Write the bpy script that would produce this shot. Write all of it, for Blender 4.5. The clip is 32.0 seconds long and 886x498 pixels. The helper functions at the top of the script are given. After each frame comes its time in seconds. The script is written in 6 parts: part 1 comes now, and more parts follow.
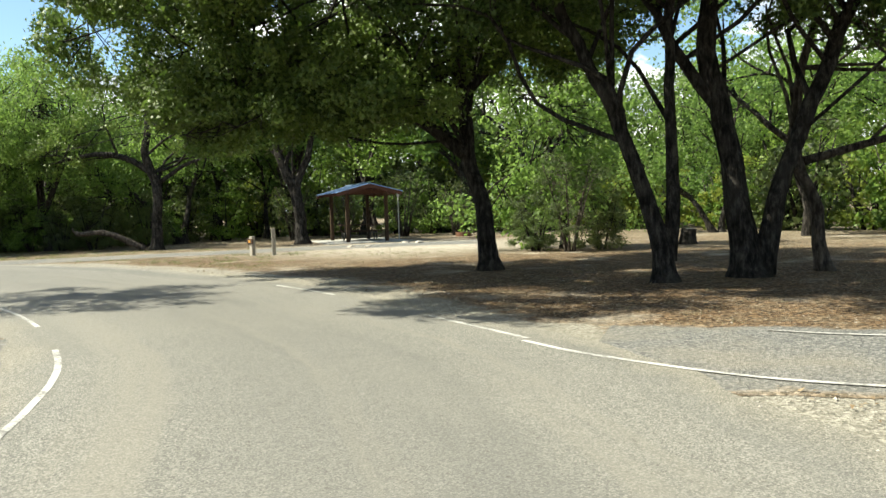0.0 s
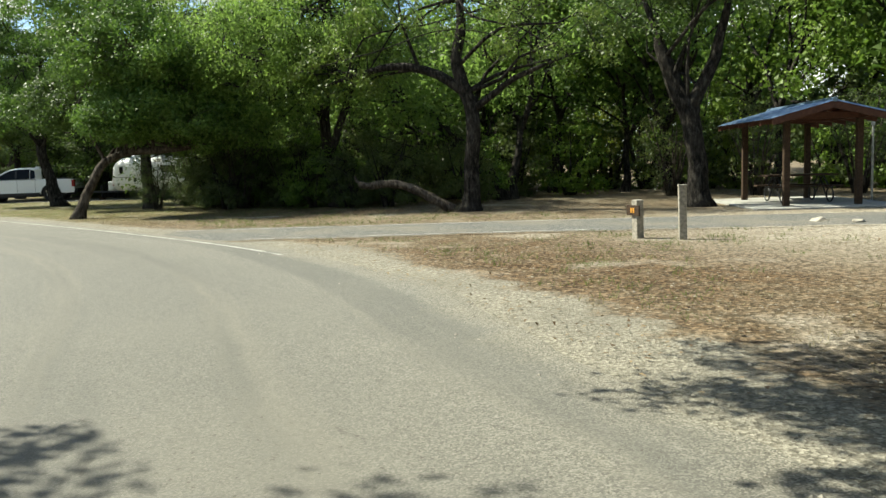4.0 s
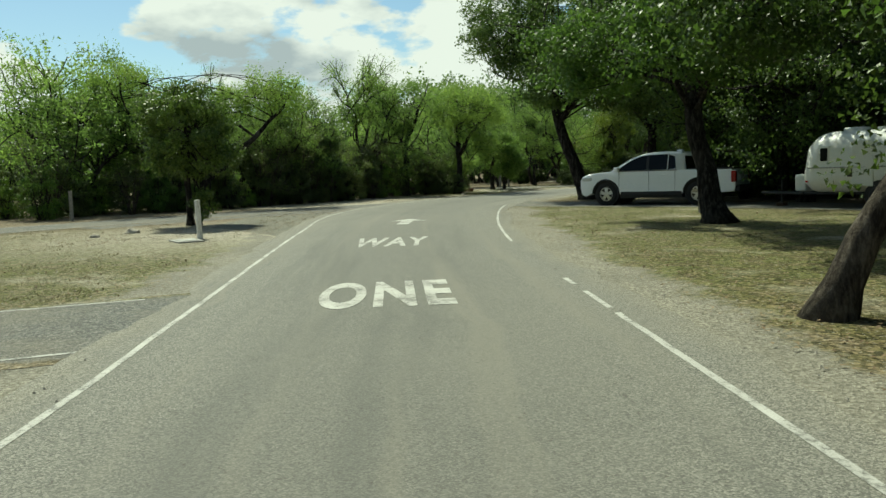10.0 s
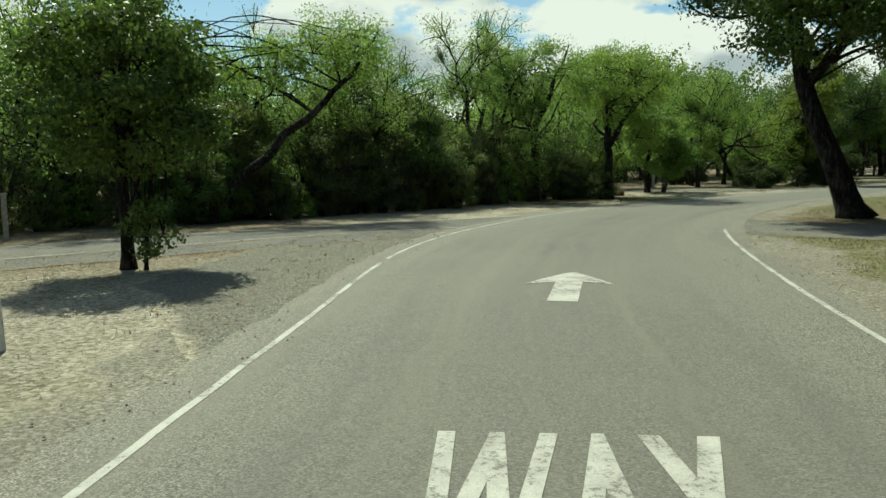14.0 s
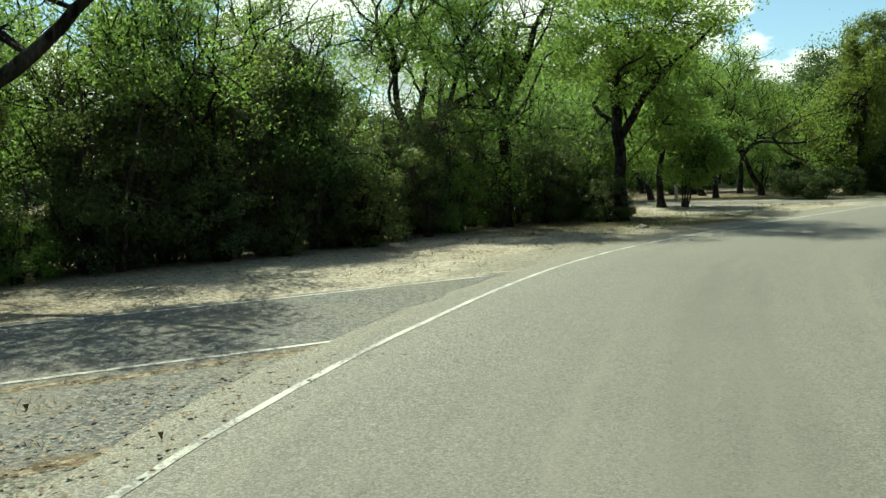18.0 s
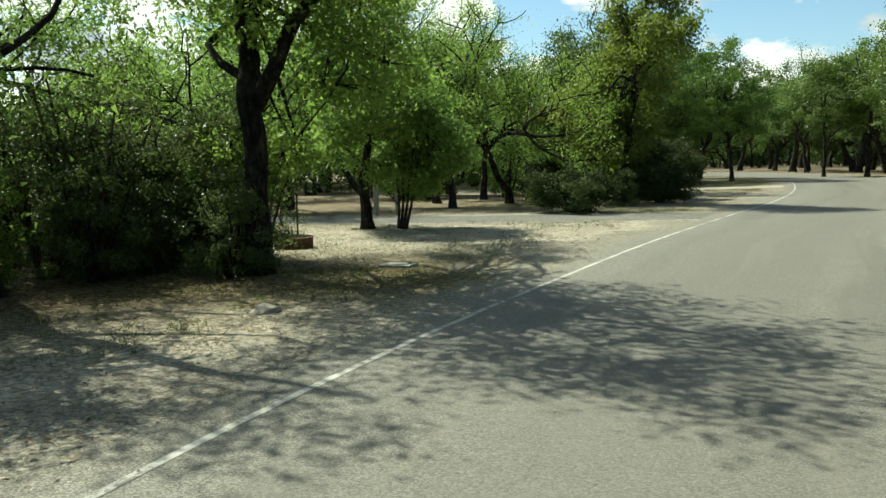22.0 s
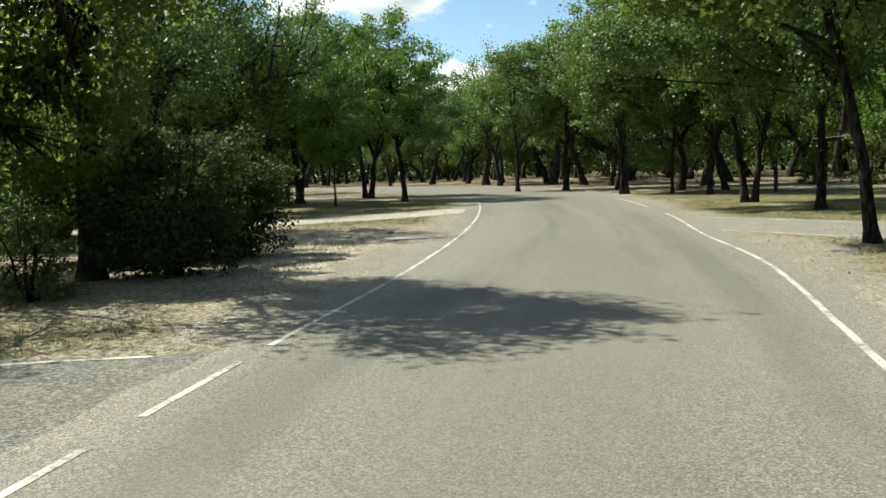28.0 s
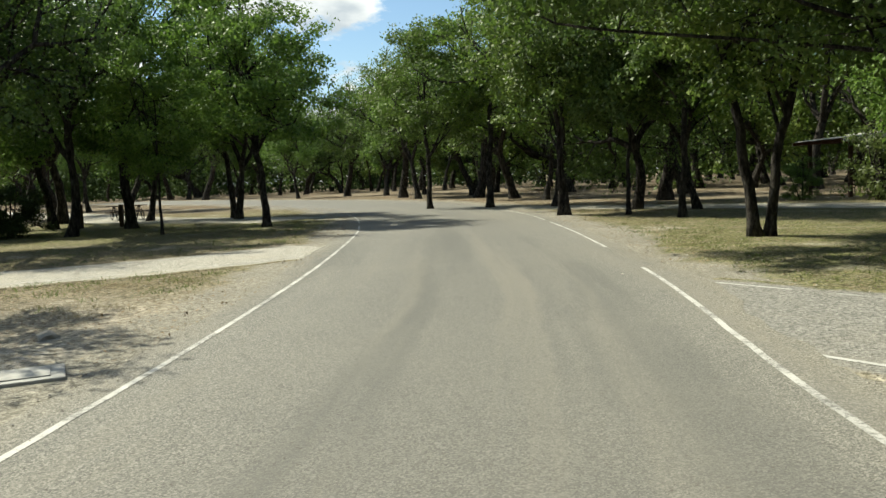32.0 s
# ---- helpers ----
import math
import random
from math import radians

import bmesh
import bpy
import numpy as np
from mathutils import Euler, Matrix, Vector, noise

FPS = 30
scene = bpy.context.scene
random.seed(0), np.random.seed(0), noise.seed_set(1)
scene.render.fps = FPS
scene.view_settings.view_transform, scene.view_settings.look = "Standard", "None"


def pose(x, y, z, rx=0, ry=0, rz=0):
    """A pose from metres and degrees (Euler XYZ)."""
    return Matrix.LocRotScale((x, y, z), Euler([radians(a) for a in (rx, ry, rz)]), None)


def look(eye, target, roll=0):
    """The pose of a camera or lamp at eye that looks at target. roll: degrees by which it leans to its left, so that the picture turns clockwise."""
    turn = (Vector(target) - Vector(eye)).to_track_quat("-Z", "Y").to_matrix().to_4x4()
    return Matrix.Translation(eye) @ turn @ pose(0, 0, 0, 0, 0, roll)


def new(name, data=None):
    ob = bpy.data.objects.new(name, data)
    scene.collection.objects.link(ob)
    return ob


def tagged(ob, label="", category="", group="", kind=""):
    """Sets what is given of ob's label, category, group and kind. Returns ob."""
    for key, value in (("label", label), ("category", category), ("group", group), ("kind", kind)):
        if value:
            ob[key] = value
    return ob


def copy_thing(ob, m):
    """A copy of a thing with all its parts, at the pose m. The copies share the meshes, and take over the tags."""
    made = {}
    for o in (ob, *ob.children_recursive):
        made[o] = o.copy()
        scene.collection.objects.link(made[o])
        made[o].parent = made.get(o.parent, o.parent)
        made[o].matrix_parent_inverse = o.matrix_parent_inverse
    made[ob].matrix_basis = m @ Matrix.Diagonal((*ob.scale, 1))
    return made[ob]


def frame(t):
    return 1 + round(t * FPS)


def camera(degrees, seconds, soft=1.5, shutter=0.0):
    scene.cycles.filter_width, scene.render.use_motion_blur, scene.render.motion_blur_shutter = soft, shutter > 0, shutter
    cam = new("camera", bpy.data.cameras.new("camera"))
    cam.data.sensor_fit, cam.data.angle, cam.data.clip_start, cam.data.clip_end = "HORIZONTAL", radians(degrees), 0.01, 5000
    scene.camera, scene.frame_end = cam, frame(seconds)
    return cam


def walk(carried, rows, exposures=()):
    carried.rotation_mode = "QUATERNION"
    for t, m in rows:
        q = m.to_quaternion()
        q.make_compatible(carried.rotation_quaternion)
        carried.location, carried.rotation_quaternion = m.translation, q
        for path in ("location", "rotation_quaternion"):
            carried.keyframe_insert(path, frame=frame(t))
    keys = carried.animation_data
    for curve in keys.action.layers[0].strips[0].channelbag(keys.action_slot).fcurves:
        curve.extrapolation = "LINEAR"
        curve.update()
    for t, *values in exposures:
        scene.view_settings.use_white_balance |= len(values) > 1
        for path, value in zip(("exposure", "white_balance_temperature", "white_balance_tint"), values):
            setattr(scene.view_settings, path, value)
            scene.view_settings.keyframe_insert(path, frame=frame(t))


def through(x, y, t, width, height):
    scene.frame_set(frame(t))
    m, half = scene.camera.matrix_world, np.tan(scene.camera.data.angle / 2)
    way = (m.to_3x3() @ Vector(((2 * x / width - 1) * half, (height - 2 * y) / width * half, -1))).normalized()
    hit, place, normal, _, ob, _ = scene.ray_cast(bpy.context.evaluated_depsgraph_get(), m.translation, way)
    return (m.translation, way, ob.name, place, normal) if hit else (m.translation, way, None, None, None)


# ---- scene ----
cam = camera(56.6, 32.0)
PATH = [
    (0, (-0.304, 3.856, 1.434), (-0.536, 5.840, 1.334), -1.9),
    (0.5, (-0.696, 5.518, 1.432), (-1.024, 7.488, 1.324), -1.6),
    (1, (-1.172, 7.096, 1.428), (-1.592, 9.047, 1.308), -1.4),
    (1.5, (-1.774, 8.887, 1.482), (-2.292, 10.814, 1.346), -1.9),
    (2, (-2.371, 10.091, 1.435), (-2.975, 11.993, 1.293), -1.9),
    (2.5, (-3.035, 11.758, 1.480), (-3.732, 13.626, 1.318), -1.8),
    (4.5, (-7.346, 18.877, 1.426), (-8.417, 20.552, 1.215), -1.9),
    (5, (-8.521, 20.228, 1.429), (-9.699, 21.831, 1.225), -1.9),
    (5.5, (-9.821, 21.520, 1.429), (-11.111, 23.034, 1.221), -2.1),
    (6, (-11.251, 22.775, 1.411), (-12.643, 24.197, 1.210), -1.9),
    (6.5, (-12.762, 24.012, 1.416), (-14.260, 25.323, 1.217), -1.9),
    (7, (-14.107, 24.960, 1.450), (-15.681, 26.177, 1.254), -1.8),
    (7.5, (-15.726, 25.848, 1.438), (-17.368, 26.974, 1.246), -1.9),
    (8, (-17.176, 26.603, 1.454), (-18.881, 27.631, 1.267), -1.9),
    (8.5, (-18.720, 27.264, 1.446), (-20.480, 28.192, 1.254), -2.0),
    (9, (-20.264, 27.848, 1.439), (-22.072, 28.681, 1.241), -2.0),
    (9.5, (-21.752, 28.326, 1.442), (-23.596, 29.076, 1.252), -1.8),
    (10, (-23.382, 28.816, 1.464), (-25.261, 29.473, 1.274), -1.9),
    (10.5, (-25.139, 29.239, 1.462), (-27.041, 29.828, 1.277), -1.8),
    (11, (-26.888, 29.600, 1.465), (-28.807, 30.134, 1.281), -1.5),
    (11.5, (-28.548, 30.053, 1.471), (-30.481, 30.534, 1.288), -1.4),
    (12, (-30.211, 30.462, 1.423), (-32.151, 30.914, 1.245), -1.4),
    (12.5, (-31.866, 30.916, 1.445), (-33.809, 31.354, 1.266), -1.5),
    (13, (-33.529, 31.394, 1.447), (-35.476, 31.815, 1.263), -1.6),
    (13.5, (-35.227, 31.858, 1.452), (-37.176, 32.265, 1.266), -1.6),
    (14, (-36.751, 32.254, 1.472), (-38.702, 32.647, 1.280), -1.3),
    (14.5, (-38.371, 32.707, 1.508), (-40.326, 33.080, 1.317), -1.3),
    (16.5, (-45.384, 34.253, 1.453), (-47.343, 34.620, 1.284), -1.8),
    (17, (-47.094, 34.822, 1.423), (-49.047, 35.218, 1.253), -1.7),
    (17.5, (-48.631, 35.452, 1.416), (-50.574, 35.894, 1.246), -1.9),
    (18, (-50.063, 36.126, 1.391), (-51.993, 36.621, 1.219), -2.0),
    (18.5, (-51.452, 36.810, 1.408), (-53.363, 37.370, 1.229), -2.0),
    (19, (-52.788, 37.568, 1.436), (-54.680, 38.190, 1.252), -1.8),
    (19.5, (-54.174, 38.387, 1.434), (-56.043, 39.077, 1.254), -1.8),
    (20, (-55.477, 39.251, 1.464), (-57.320, 40.005, 1.278), -1.8),
    (20.5, (-56.740, 40.202, 1.424), (-58.557, 41.017, 1.242), -1.9),
    (21, (-57.881, 41.075, 1.457), (-59.664, 41.958, 1.261), -1.7),
    (21.5, (-59.014, 42.049, 1.516), (-60.757, 43.010, 1.317), -1.1),
    (22, (-60.079, 43.067, 1.505), (-61.779, 44.100, 1.302), -1.2),
    (22.5, (-61.207, 44.240, 1.513), (-62.862, 45.344, 1.313), -1.0),
    (23, (-62.334, 45.472, 1.474), (-63.945, 46.642, 1.281), -1.2),
    (23.5, (-63.394, 46.732, 1.454), (-64.945, 47.979, 1.255), -1.2),
    (24, (-64.294, 47.899, 1.404), (-65.796, 49.205, 1.206), -1.4),
    (24.5, (-65.119, 49.055, 1.402), (-66.567, 50.420, 1.202), -1.4),
    (25, (-65.897, 50.261, 1.390), (-67.302, 51.669, 1.188), -1.5),
    (25.5, (-66.647, 51.553, 1.375), (-68.022, 52.991, 1.170), -1.7),
    (26, (-67.350, 52.744, 1.364), (-68.688, 54.216, 1.157), -2.1),
    (26.5, (-68.030, 53.964, 1.336), (-69.347, 55.458, 1.143), -2.3),
    (28.5, (-70.787, 59.188, 1.450), (-72.023, 60.750, 1.268), -2.2),
    (29, (-71.670, 60.434, 1.436), (-72.879, 62.018, 1.266), -2.2),
    (29.5, (-72.361, 61.753, 1.433), (-73.550, 63.352, 1.265), -2.3),
    (30, (-72.900, 62.992, 1.396), (-74.076, 64.601, 1.221), -2.3),
    (30.5, (-73.547, 64.272, 1.435), (-74.715, 65.887, 1.270), -2.2),
    (31, (-74.070, 65.479, 1.450), (-75.227, 67.101, 1.280), -2.3),
    (31.5, (-74.575, 66.745, 1.440), (-75.722, 68.375, 1.272), -2.3),
    (32, (-75.053, 67.744, 1.530), (-76.195, 69.377, 1.356), -2.4),
]
walk(cam, [(t, look(eye, target, roll)) for t, eye, target, roll in PATH], exposures=[(0.0, 1.49, 6800, 2), (2.5, 1.41, 6800, 1), (4.5, 1.11, 6800, -1), (7.0, 0.87, 6800, -6), (9.0, 0.56, 6800, -12), (12.0, 0.37, 6800, -14), (14.0, 0.42, 6800, -14), (17.0, 0.79, 6800, -14), (20.0, 0.97, 6800, -13), (24.0, 0.92, 6800, -6), (26.0, 0.93, 6800, -4), (29.0, 1.13, 6800, 0), (32.0, 0.97, 6800, 1)])

# ---------------------------------------------------------------- light
SUN_EL, SUN_AZ = radians(50), radians(262)      # azimuth clockwise from +y
world = bpy.data.worlds.new("sky")
scene.world = world
world.use_nodes = True
wn, wl = world.node_tree.nodes, world.node_tree.links
wn.clear()
sky = wn.new("ShaderNodeTexSky")
sky.sky_type, sky.sun_disc = "NISHITA", False
sky.sun_elevation, sky.sun_rotation = SUN_EL, SUN_AZ
sky.air_density, sky.dust_density, sky.ozone_density = 1.0, 0.5, 2.6
crd = wn.new("ShaderNodeTexCoord")
sp = wn.new("ShaderNodeSeparateXYZ")
wl.new(crd.outputs["Generated"], sp.inputs[0])


def sky_calc(op, a, b):
    c = wn.new("ShaderNodeMath")
    c.operation = op
    for sock, v in ((c.inputs[0], a), (c.inputs[1], b)):
        if isinstance(v, bpy.types.NodeSocket):
            wl.new(v, sock)
        else:
            sock.default_value = v
    return c.outputs["Value"]


high = sky_calc("MAXIMUM", sp.outputs["Z"], 0.0)
layer = wn.new("ShaderNodeVectorMath")
layer.operation = "MULTIPLY"
flat_ = wn.new("ShaderNodeCombineXYZ")
deep = sky_calc("DIVIDE", 1.0, sky_calc("ADD", high, 0.42))
for key in ("X", "Y"):
    wl.new(deep, flat_.inputs[key])
flat_.inputs["Z"].default_value = 2.1
wl.new(crd.outputs["Generated"], layer.inputs[0])
wl.new(flat_.outputs["Vector"], layer.inputs[1])
cn = wn.new("ShaderNodeTexNoise")
cn.inputs["Scale"].default_value, cn.inputs["Detail"].default_value, cn.inputs["Roughness"].default_value = 2.5, 12, 0.56
cr = wn.new("ShaderNodeValToRGB")
cr.color_ramp.elements[0].position, cr.color_ramp.elements[1].position = 0.525, 0.565
cs = wn.new("ShaderNodeTexNoise")
cs.inputs["Scale"].default_value, cs.inputs["Detail"].default_value = 3.6, 6
cc = wn.new("ShaderNodeValToRGB")
cc.color_ramp.elements[0].color, cc.color_ramp.elements[1].color = (6.4, 7.0, 8.0, 1), (12.6, 12.6, 12.8, 1)
cc.color_ramp.elements[0].position, cc.color_ramp.elements[1].position = 0.38, 0.52
cm = wn.new("ShaderNodeMix")
cm.data_type = "RGBA"
bg = wn.new("ShaderNodeBackground")
bg.inputs["Strength"].default_value = 0.052
wo = wn.new("ShaderNodeOutputWorld")
wl.new(layer.outputs["Vector"], cn.inputs["Vector"])
wl.new(layer.outputs["Vector"], cs.inputs["Vector"])
cover = sky_calc("ADD", cn.outputs["Fac"], sky_calc("MULTIPLY", sky_calc("POWER", sky_calc("SUBTRACT", 1.0, high), 5.0), 0.13))
wl.new(cover, cr.inputs["Fac"])
wl.new(cs.outputs["Fac"], cc.inputs["Fac"])
wl.new(cr.outputs["Color"], cm.inputs["Factor"])
clear_sky = wn.new("ShaderNodeVectorMath")
clear_sky.operation = "MULTIPLY"
clear_sky.inputs[1].default_value = (1.35, 1.42, 1.5)
wl.new(sky.outputs["Color"], clear_sky.inputs[0])
wl.new(clear_sky.outputs["Vector"], cm.inputs["A"])
wl.new(cc.outputs["Color"], cm.inputs["B"])
wl.new(cm.outputs["Result"], bg.inputs["Color"])
wl.new(bg.outputs["Background"], wo.inputs["Surface"])
lamp = bpy.data.lights.new("sun", "SUN")
lamp.energy, lamp.angle, lamp.color = 5.0, radians(0.6), (1.0, 0.95, 0.86)
sun = new("sun", lamp)
sd = Vector((math.sin(SUN_AZ) * math.cos(SUN_EL), math.cos(SUN_AZ) * math.cos(SUN_EL), math.sin(SUN_EL)))
sun.matrix_world = look(sd * 300, (0, 0, 0))

# ---------------------------------------------------------------- materials


class Mat:
    """A node material under construction."""

    def __init__(self, name, rough=0.9, metal=0.0, spec=0.3):
        self.m = bpy.data.materials.new(name)
        self.m.use_nodes = True
        self.n, self.l = self.m.node_tree.nodes, self.m.node_tree.links
        self.b = self.n["Principled BSDF"]
        self.b.inputs["Roughness"].default_value = rough
        self.b.inputs["Metallic"].default_value = metal
        self.b.inputs["Specular IOR Level"].default_value = spec
        self.co = self.n.new("ShaderNodeTexCoord").outputs["Object"]

    def noise(self, scale, detail=4, rough=0.55, stretch=None, where=None):
        t = self.n.new("ShaderNodeTexNoise")
        t.inputs["Scale"].default_value, t.inputs["Detail"].default_value, t.inputs["Roughness"].default_value = scale, detail, rough
        src = where or self.co
        if stretch:
            mp = self.n.new("ShaderNodeMapping")
            mp.inputs["Scale"].default_value = stretch
            self.l.new(src, mp.inputs["Vector"])
            src = mp.outputs["Vector"]
        self.l.new(src, t.inputs["Vector"])
        return t.outputs["Fac"]

    def voro(self, scale, stretch=None):
        t = self.n.new("ShaderNodeTexVoronoi")
        t.inputs["Scale"].default_value = scale
        self.l.new(self.co, t.inputs["Vector"])
        return t.outputs["Distance"], t.outputs["Color"]

    def ramp(self, fac, *stops):
        r = self.n.new("ShaderNodeValToRGB")
        e = r.color_ramp.elements
        while len(e) < len(stops):
            e.new(0.5)
        for el, (p, c) in zip(e, stops):
            el.position = p
            el.color = (*c, 1) if isinstance(c, tuple) else (c, c, c, 1)
        self.l.new(fac, r.inputs["Fac"])
        return r.outputs["Color"]

    def mix(self, fac, a, b, mode="MIX"):
        x = self.n.new("ShaderNodeMix")
        x.data_type, x.blend_type = "RGBA", mode
        for sock, v in ((x.inputs["Factor"], fac), (x.inputs["A"], a), (x.inputs["B"], b)):
            if isinstance(v, bpy.types.NodeSocket):
                self.l.new(v, sock)
            elif isinstance(v, tuple):
                sock.default_value = (*v, 1)
            else:
                sock.default_value = v
        return x.outputs["Result"]

    def near(self, x, y, r0, r1):
        """1 within r0 of a place, falling to 0 at r1."""
        d = self.n.new("ShaderNodeVectorMath")
        d.operation = "DISTANCE"
        d.inputs[1].default_value = (x, y, 0)
        self.l.new(self.co, d.inputs[0])
        r = self.n.new("ShaderNodeMapRange")
        for k, v in (("From Min", r0), ("From Max", r1), ("To Min", 1.0), ("To Max", 0.0)):
            r.inputs[k].default_value = v
        self.l.new(d.outputs["Value"], r.inputs["Value"])
        return r.outputs["Result"]

    def calc(self, op, a, b):
        c = self.n.new("ShaderNodeMath")
        c.operation, c.use_clamp = op, True
        for sock, v in ((c.inputs[0], a), (c.inputs[1], b)):
            if isinstance(v, bpy.types.NodeSocket):
                self.l.new(v, sock)
            else:
                sock.default_value = v
        return c.outputs["Value"]

    def colour(self, c):
        if isinstance(c, tuple):
            self.b.inputs["Base Color"].default_value = (*c, 1)
        else:
            self.l.new(c, self.b.inputs["Base Color"])
        return self

    def bump(self, h, strength=0.4, dist=0.02):
        bn = self.n.new("ShaderNodeBump")
        bn.inputs["Strength"].default_value, bn.inputs["Distance"].default_value = strength, dist
        self.l.new(h, bn.inputs["Height"])
        self.l.new(bn.outputs["Normal"], self.b.inputs["Normal"])
        return self


def leaf_material(name, dark, mid, light, through=0.4, lit=(0.17, 0.30, 0.05), gloss=0.5):
    k = Mat(name, gloss, 0, 0.28)
    geo = k.n.new("ShaderNodeNewGeometry").outputs["Random Per Island"]
    big = k.noise(0.55, 2)
    col = k.ramp(geo, (0.0, dark), (0.5, mid), (1.0, light))
    col = k.mix(k.ramp(big, (0.35, 0.0), (0.65, 0.55)), col, light)
    each = k.n.new("ShaderNodeObjectInfo").outputs["Random"]
    col = k.mix(1.0, col, k.ramp(each, (0.0, (0.62, 0.66, 0.72)), (0.5, (0.98, 0.98, 0.98)), (1.0, (1.38, 1.24, 0.95))), "MULTIPLY")
    k.colour(col)
    tr = k.n.new("ShaderNodeBsdfTranslucent")
    k.l.new(k.mix(0.5, col, lit), tr.inputs["Color"])
    mx = k.n.new("ShaderNodeMixShader")
    mx.inputs[0].default_value = through
    k.l.new(k.b.outputs[0], mx.inputs[1])
    k.l.new(tr.outputs[0], mx.inputs[2])
    k.l.new(mx.outputs[0], k.n["Material Output"].inputs["Surface"])
    return k.m


LEAF_ELM = leaf_material("leaf_mid_green", (0.026, 0.064, 0.010), (0.072, 0.140, 0.020), (0.155, 0.240, 0.045), 0.36, (0.15, 0.27, 0.045))
LEAF_MESQ = leaf_material("leaf_light_green", (0.040, 0.084, 0.016), (0.088, 0.160, 0.030), (0.190, 0.280, 0.060), 0.60, (0.25, 0.39, 0.09))
LEAF_OAK = leaf_material("leaf_dark_green", (0.014, 0.031, 0.007), (0.044, 0.080, 0.016), (0.120, 0.170, 0.040), 0.28)
LEAF_SHRUB = leaf_material("leaf_grey_green", (0.020, 0.036, 0.011), (0.050, 0.078, 0.023), (0.130, 0.158, 0.062), 0.42, (0.18, 0.25, 0.06))
LEAF_JUNIPER = leaf_material("leaf_evergreen_dark", (0.009, 0.020, 0.006), (0.022, 0.040, 0.010), (0.060, 0.088, 0.024), 0.2, (0.12, 0.16, 0.03), 0.78)
LEAF_FAR = leaf_material("leaf_far_green", (0.012, 0.026, 0.008), (0.026, 0.048, 0.013), (0.060, 0.098, 0.026), 0.12, (0.05, 0.09, 0.02), 0.9)
LEAF_YELLOW = leaf_material("leaf_yellow_green", (0.062, 0.087, 0.012), (0.099, 0.130, 0.022), (0.175, 0.200, 0.040), 0.5, (0.26, 0.36, 0.05))


def bark_material(name, a, b, c):
    k = Mat(name, 0.95, 0, 0.1)
    ridge = k.noise(11, 6, 0.7, (1.116, 1.116, 0.341))
    fine = k.noise(46, 5, 0.7)
    blot = k.noise(1.3, 3)
    col = k.ramp(ridge, (0.40, a), (0.52, b), (0.64, c))
    col = k.mix(k.ramp(blot, (0.5, 0.0), (0.7, 0.5)), col, c)
    k.colour(k.mix(k.ramp(fine, (0.3, 0.35), (0.6, 0.0)), col, a))
    k.bump(k.mix(0.3, ridge, fine), 1.0, 0.14)
    return k.m


BARK = bark_material("bark_dark", (0.010, 0.009, 0.008), (0.036, 0.032, 0.027), (0.092, 0.084, 0.071))
BARK_PALE = bark_material("bark_pale", (0.031, 0.025, 0.020), (0.093, 0.077, 0.062), (0.186, 0.161, 0.130))

k = Mat("asphalt_chip_seal", 0.85, 0, 0.25)
att = k.n.new("ShaderNodeAttribute")
att.attribute_name = "track"
sep = k.n.new("ShaderNodeSeparateXYZ")
k.l.new(att.outputs["Vector"], sep.inputs[0])
track, rim = att.outputs["Vector"], sep.outputs["Z"]
_, stones = k.voro(95)
fine = k.noise(150, 3, 0.7)
grain = k.mix(0.5, stones, fine)
smooth_ = k.ramp(grain, (0.26, (0.088, 0.085, 0.074)), (0.5, (0.118, 0.114, 0.099)), (0.76, (0.168, 0.161, 0.139)))
gritty = k.ramp(grain, (0.30, (0.062, 0.060, 0.052)), (0.5, (0.135, 0.130, 0.112)), (0.72, (0.290, 0.278, 0.236)))
wander = k.noise(0.6, 4, 0.6)
worn = k.ramp(k.calc("ADD", k.calc("MULTIPLY", rim, 0.3), k.calc("MULTIPLY", wander, 0.42)), (0.42, 1.0), (0.90, 0.2))
base = k.mix(worn, smooth_, gritty)
lanes = k.noise(1.0, 4, 0.6, (1.5, 0.035, 0.0), track)
base = k.mix(k.ramp(lanes, (0.52, 0.0), (0.66, 0.5)), base, (0.176, 0.163, 0.132))
base = k.mix(k.ramp(k.noise(1.0, 3, 0.6, (0.9, 0.05, 0.0), track), (0.34, 0.55), (0.48, 0.0)), base, (0.086, 0.085, 0.076))
base = k.mix(k.ramp(k.noise(0.18, 4, 0.6), (0.46, 0.0), (0.70, 0.4)), base, (0.165, 0.156, 0.130))
dust = k.ramp(k.calc("ADD", k.calc("MULTIPLY", rim, 0.5), k.calc("MULTIPLY", k.noise(0.8, 5, 0.65), 0.6)), (0.34, 0.55), (0.56, 0.0))
base = k.mix(dust, base, k.ramp(grain, (0.3, (0.075, 0.068, 0.052)), (0.5, (0.17, 0.155, 0.12)), (0.7, (0.34, 0.315, 0.25))))
base = k.mix(k.ramp(k.noise(1.0, 6, 0.7, (2.2, 0.5, 0.0), track), (0.66, 0.0), (0.70, 0.45)), base, (0.060, 0.056, 0.047))
base = k.mix(k.ramp(k.noise(31, 2, 0.5), (0.28, 0.5), (0.34, 0.0)), base, (0.050, 0.042, 0.031))
k.colour(base).bump(grain, 0.5, 0.009)
ASPHALT = k.m

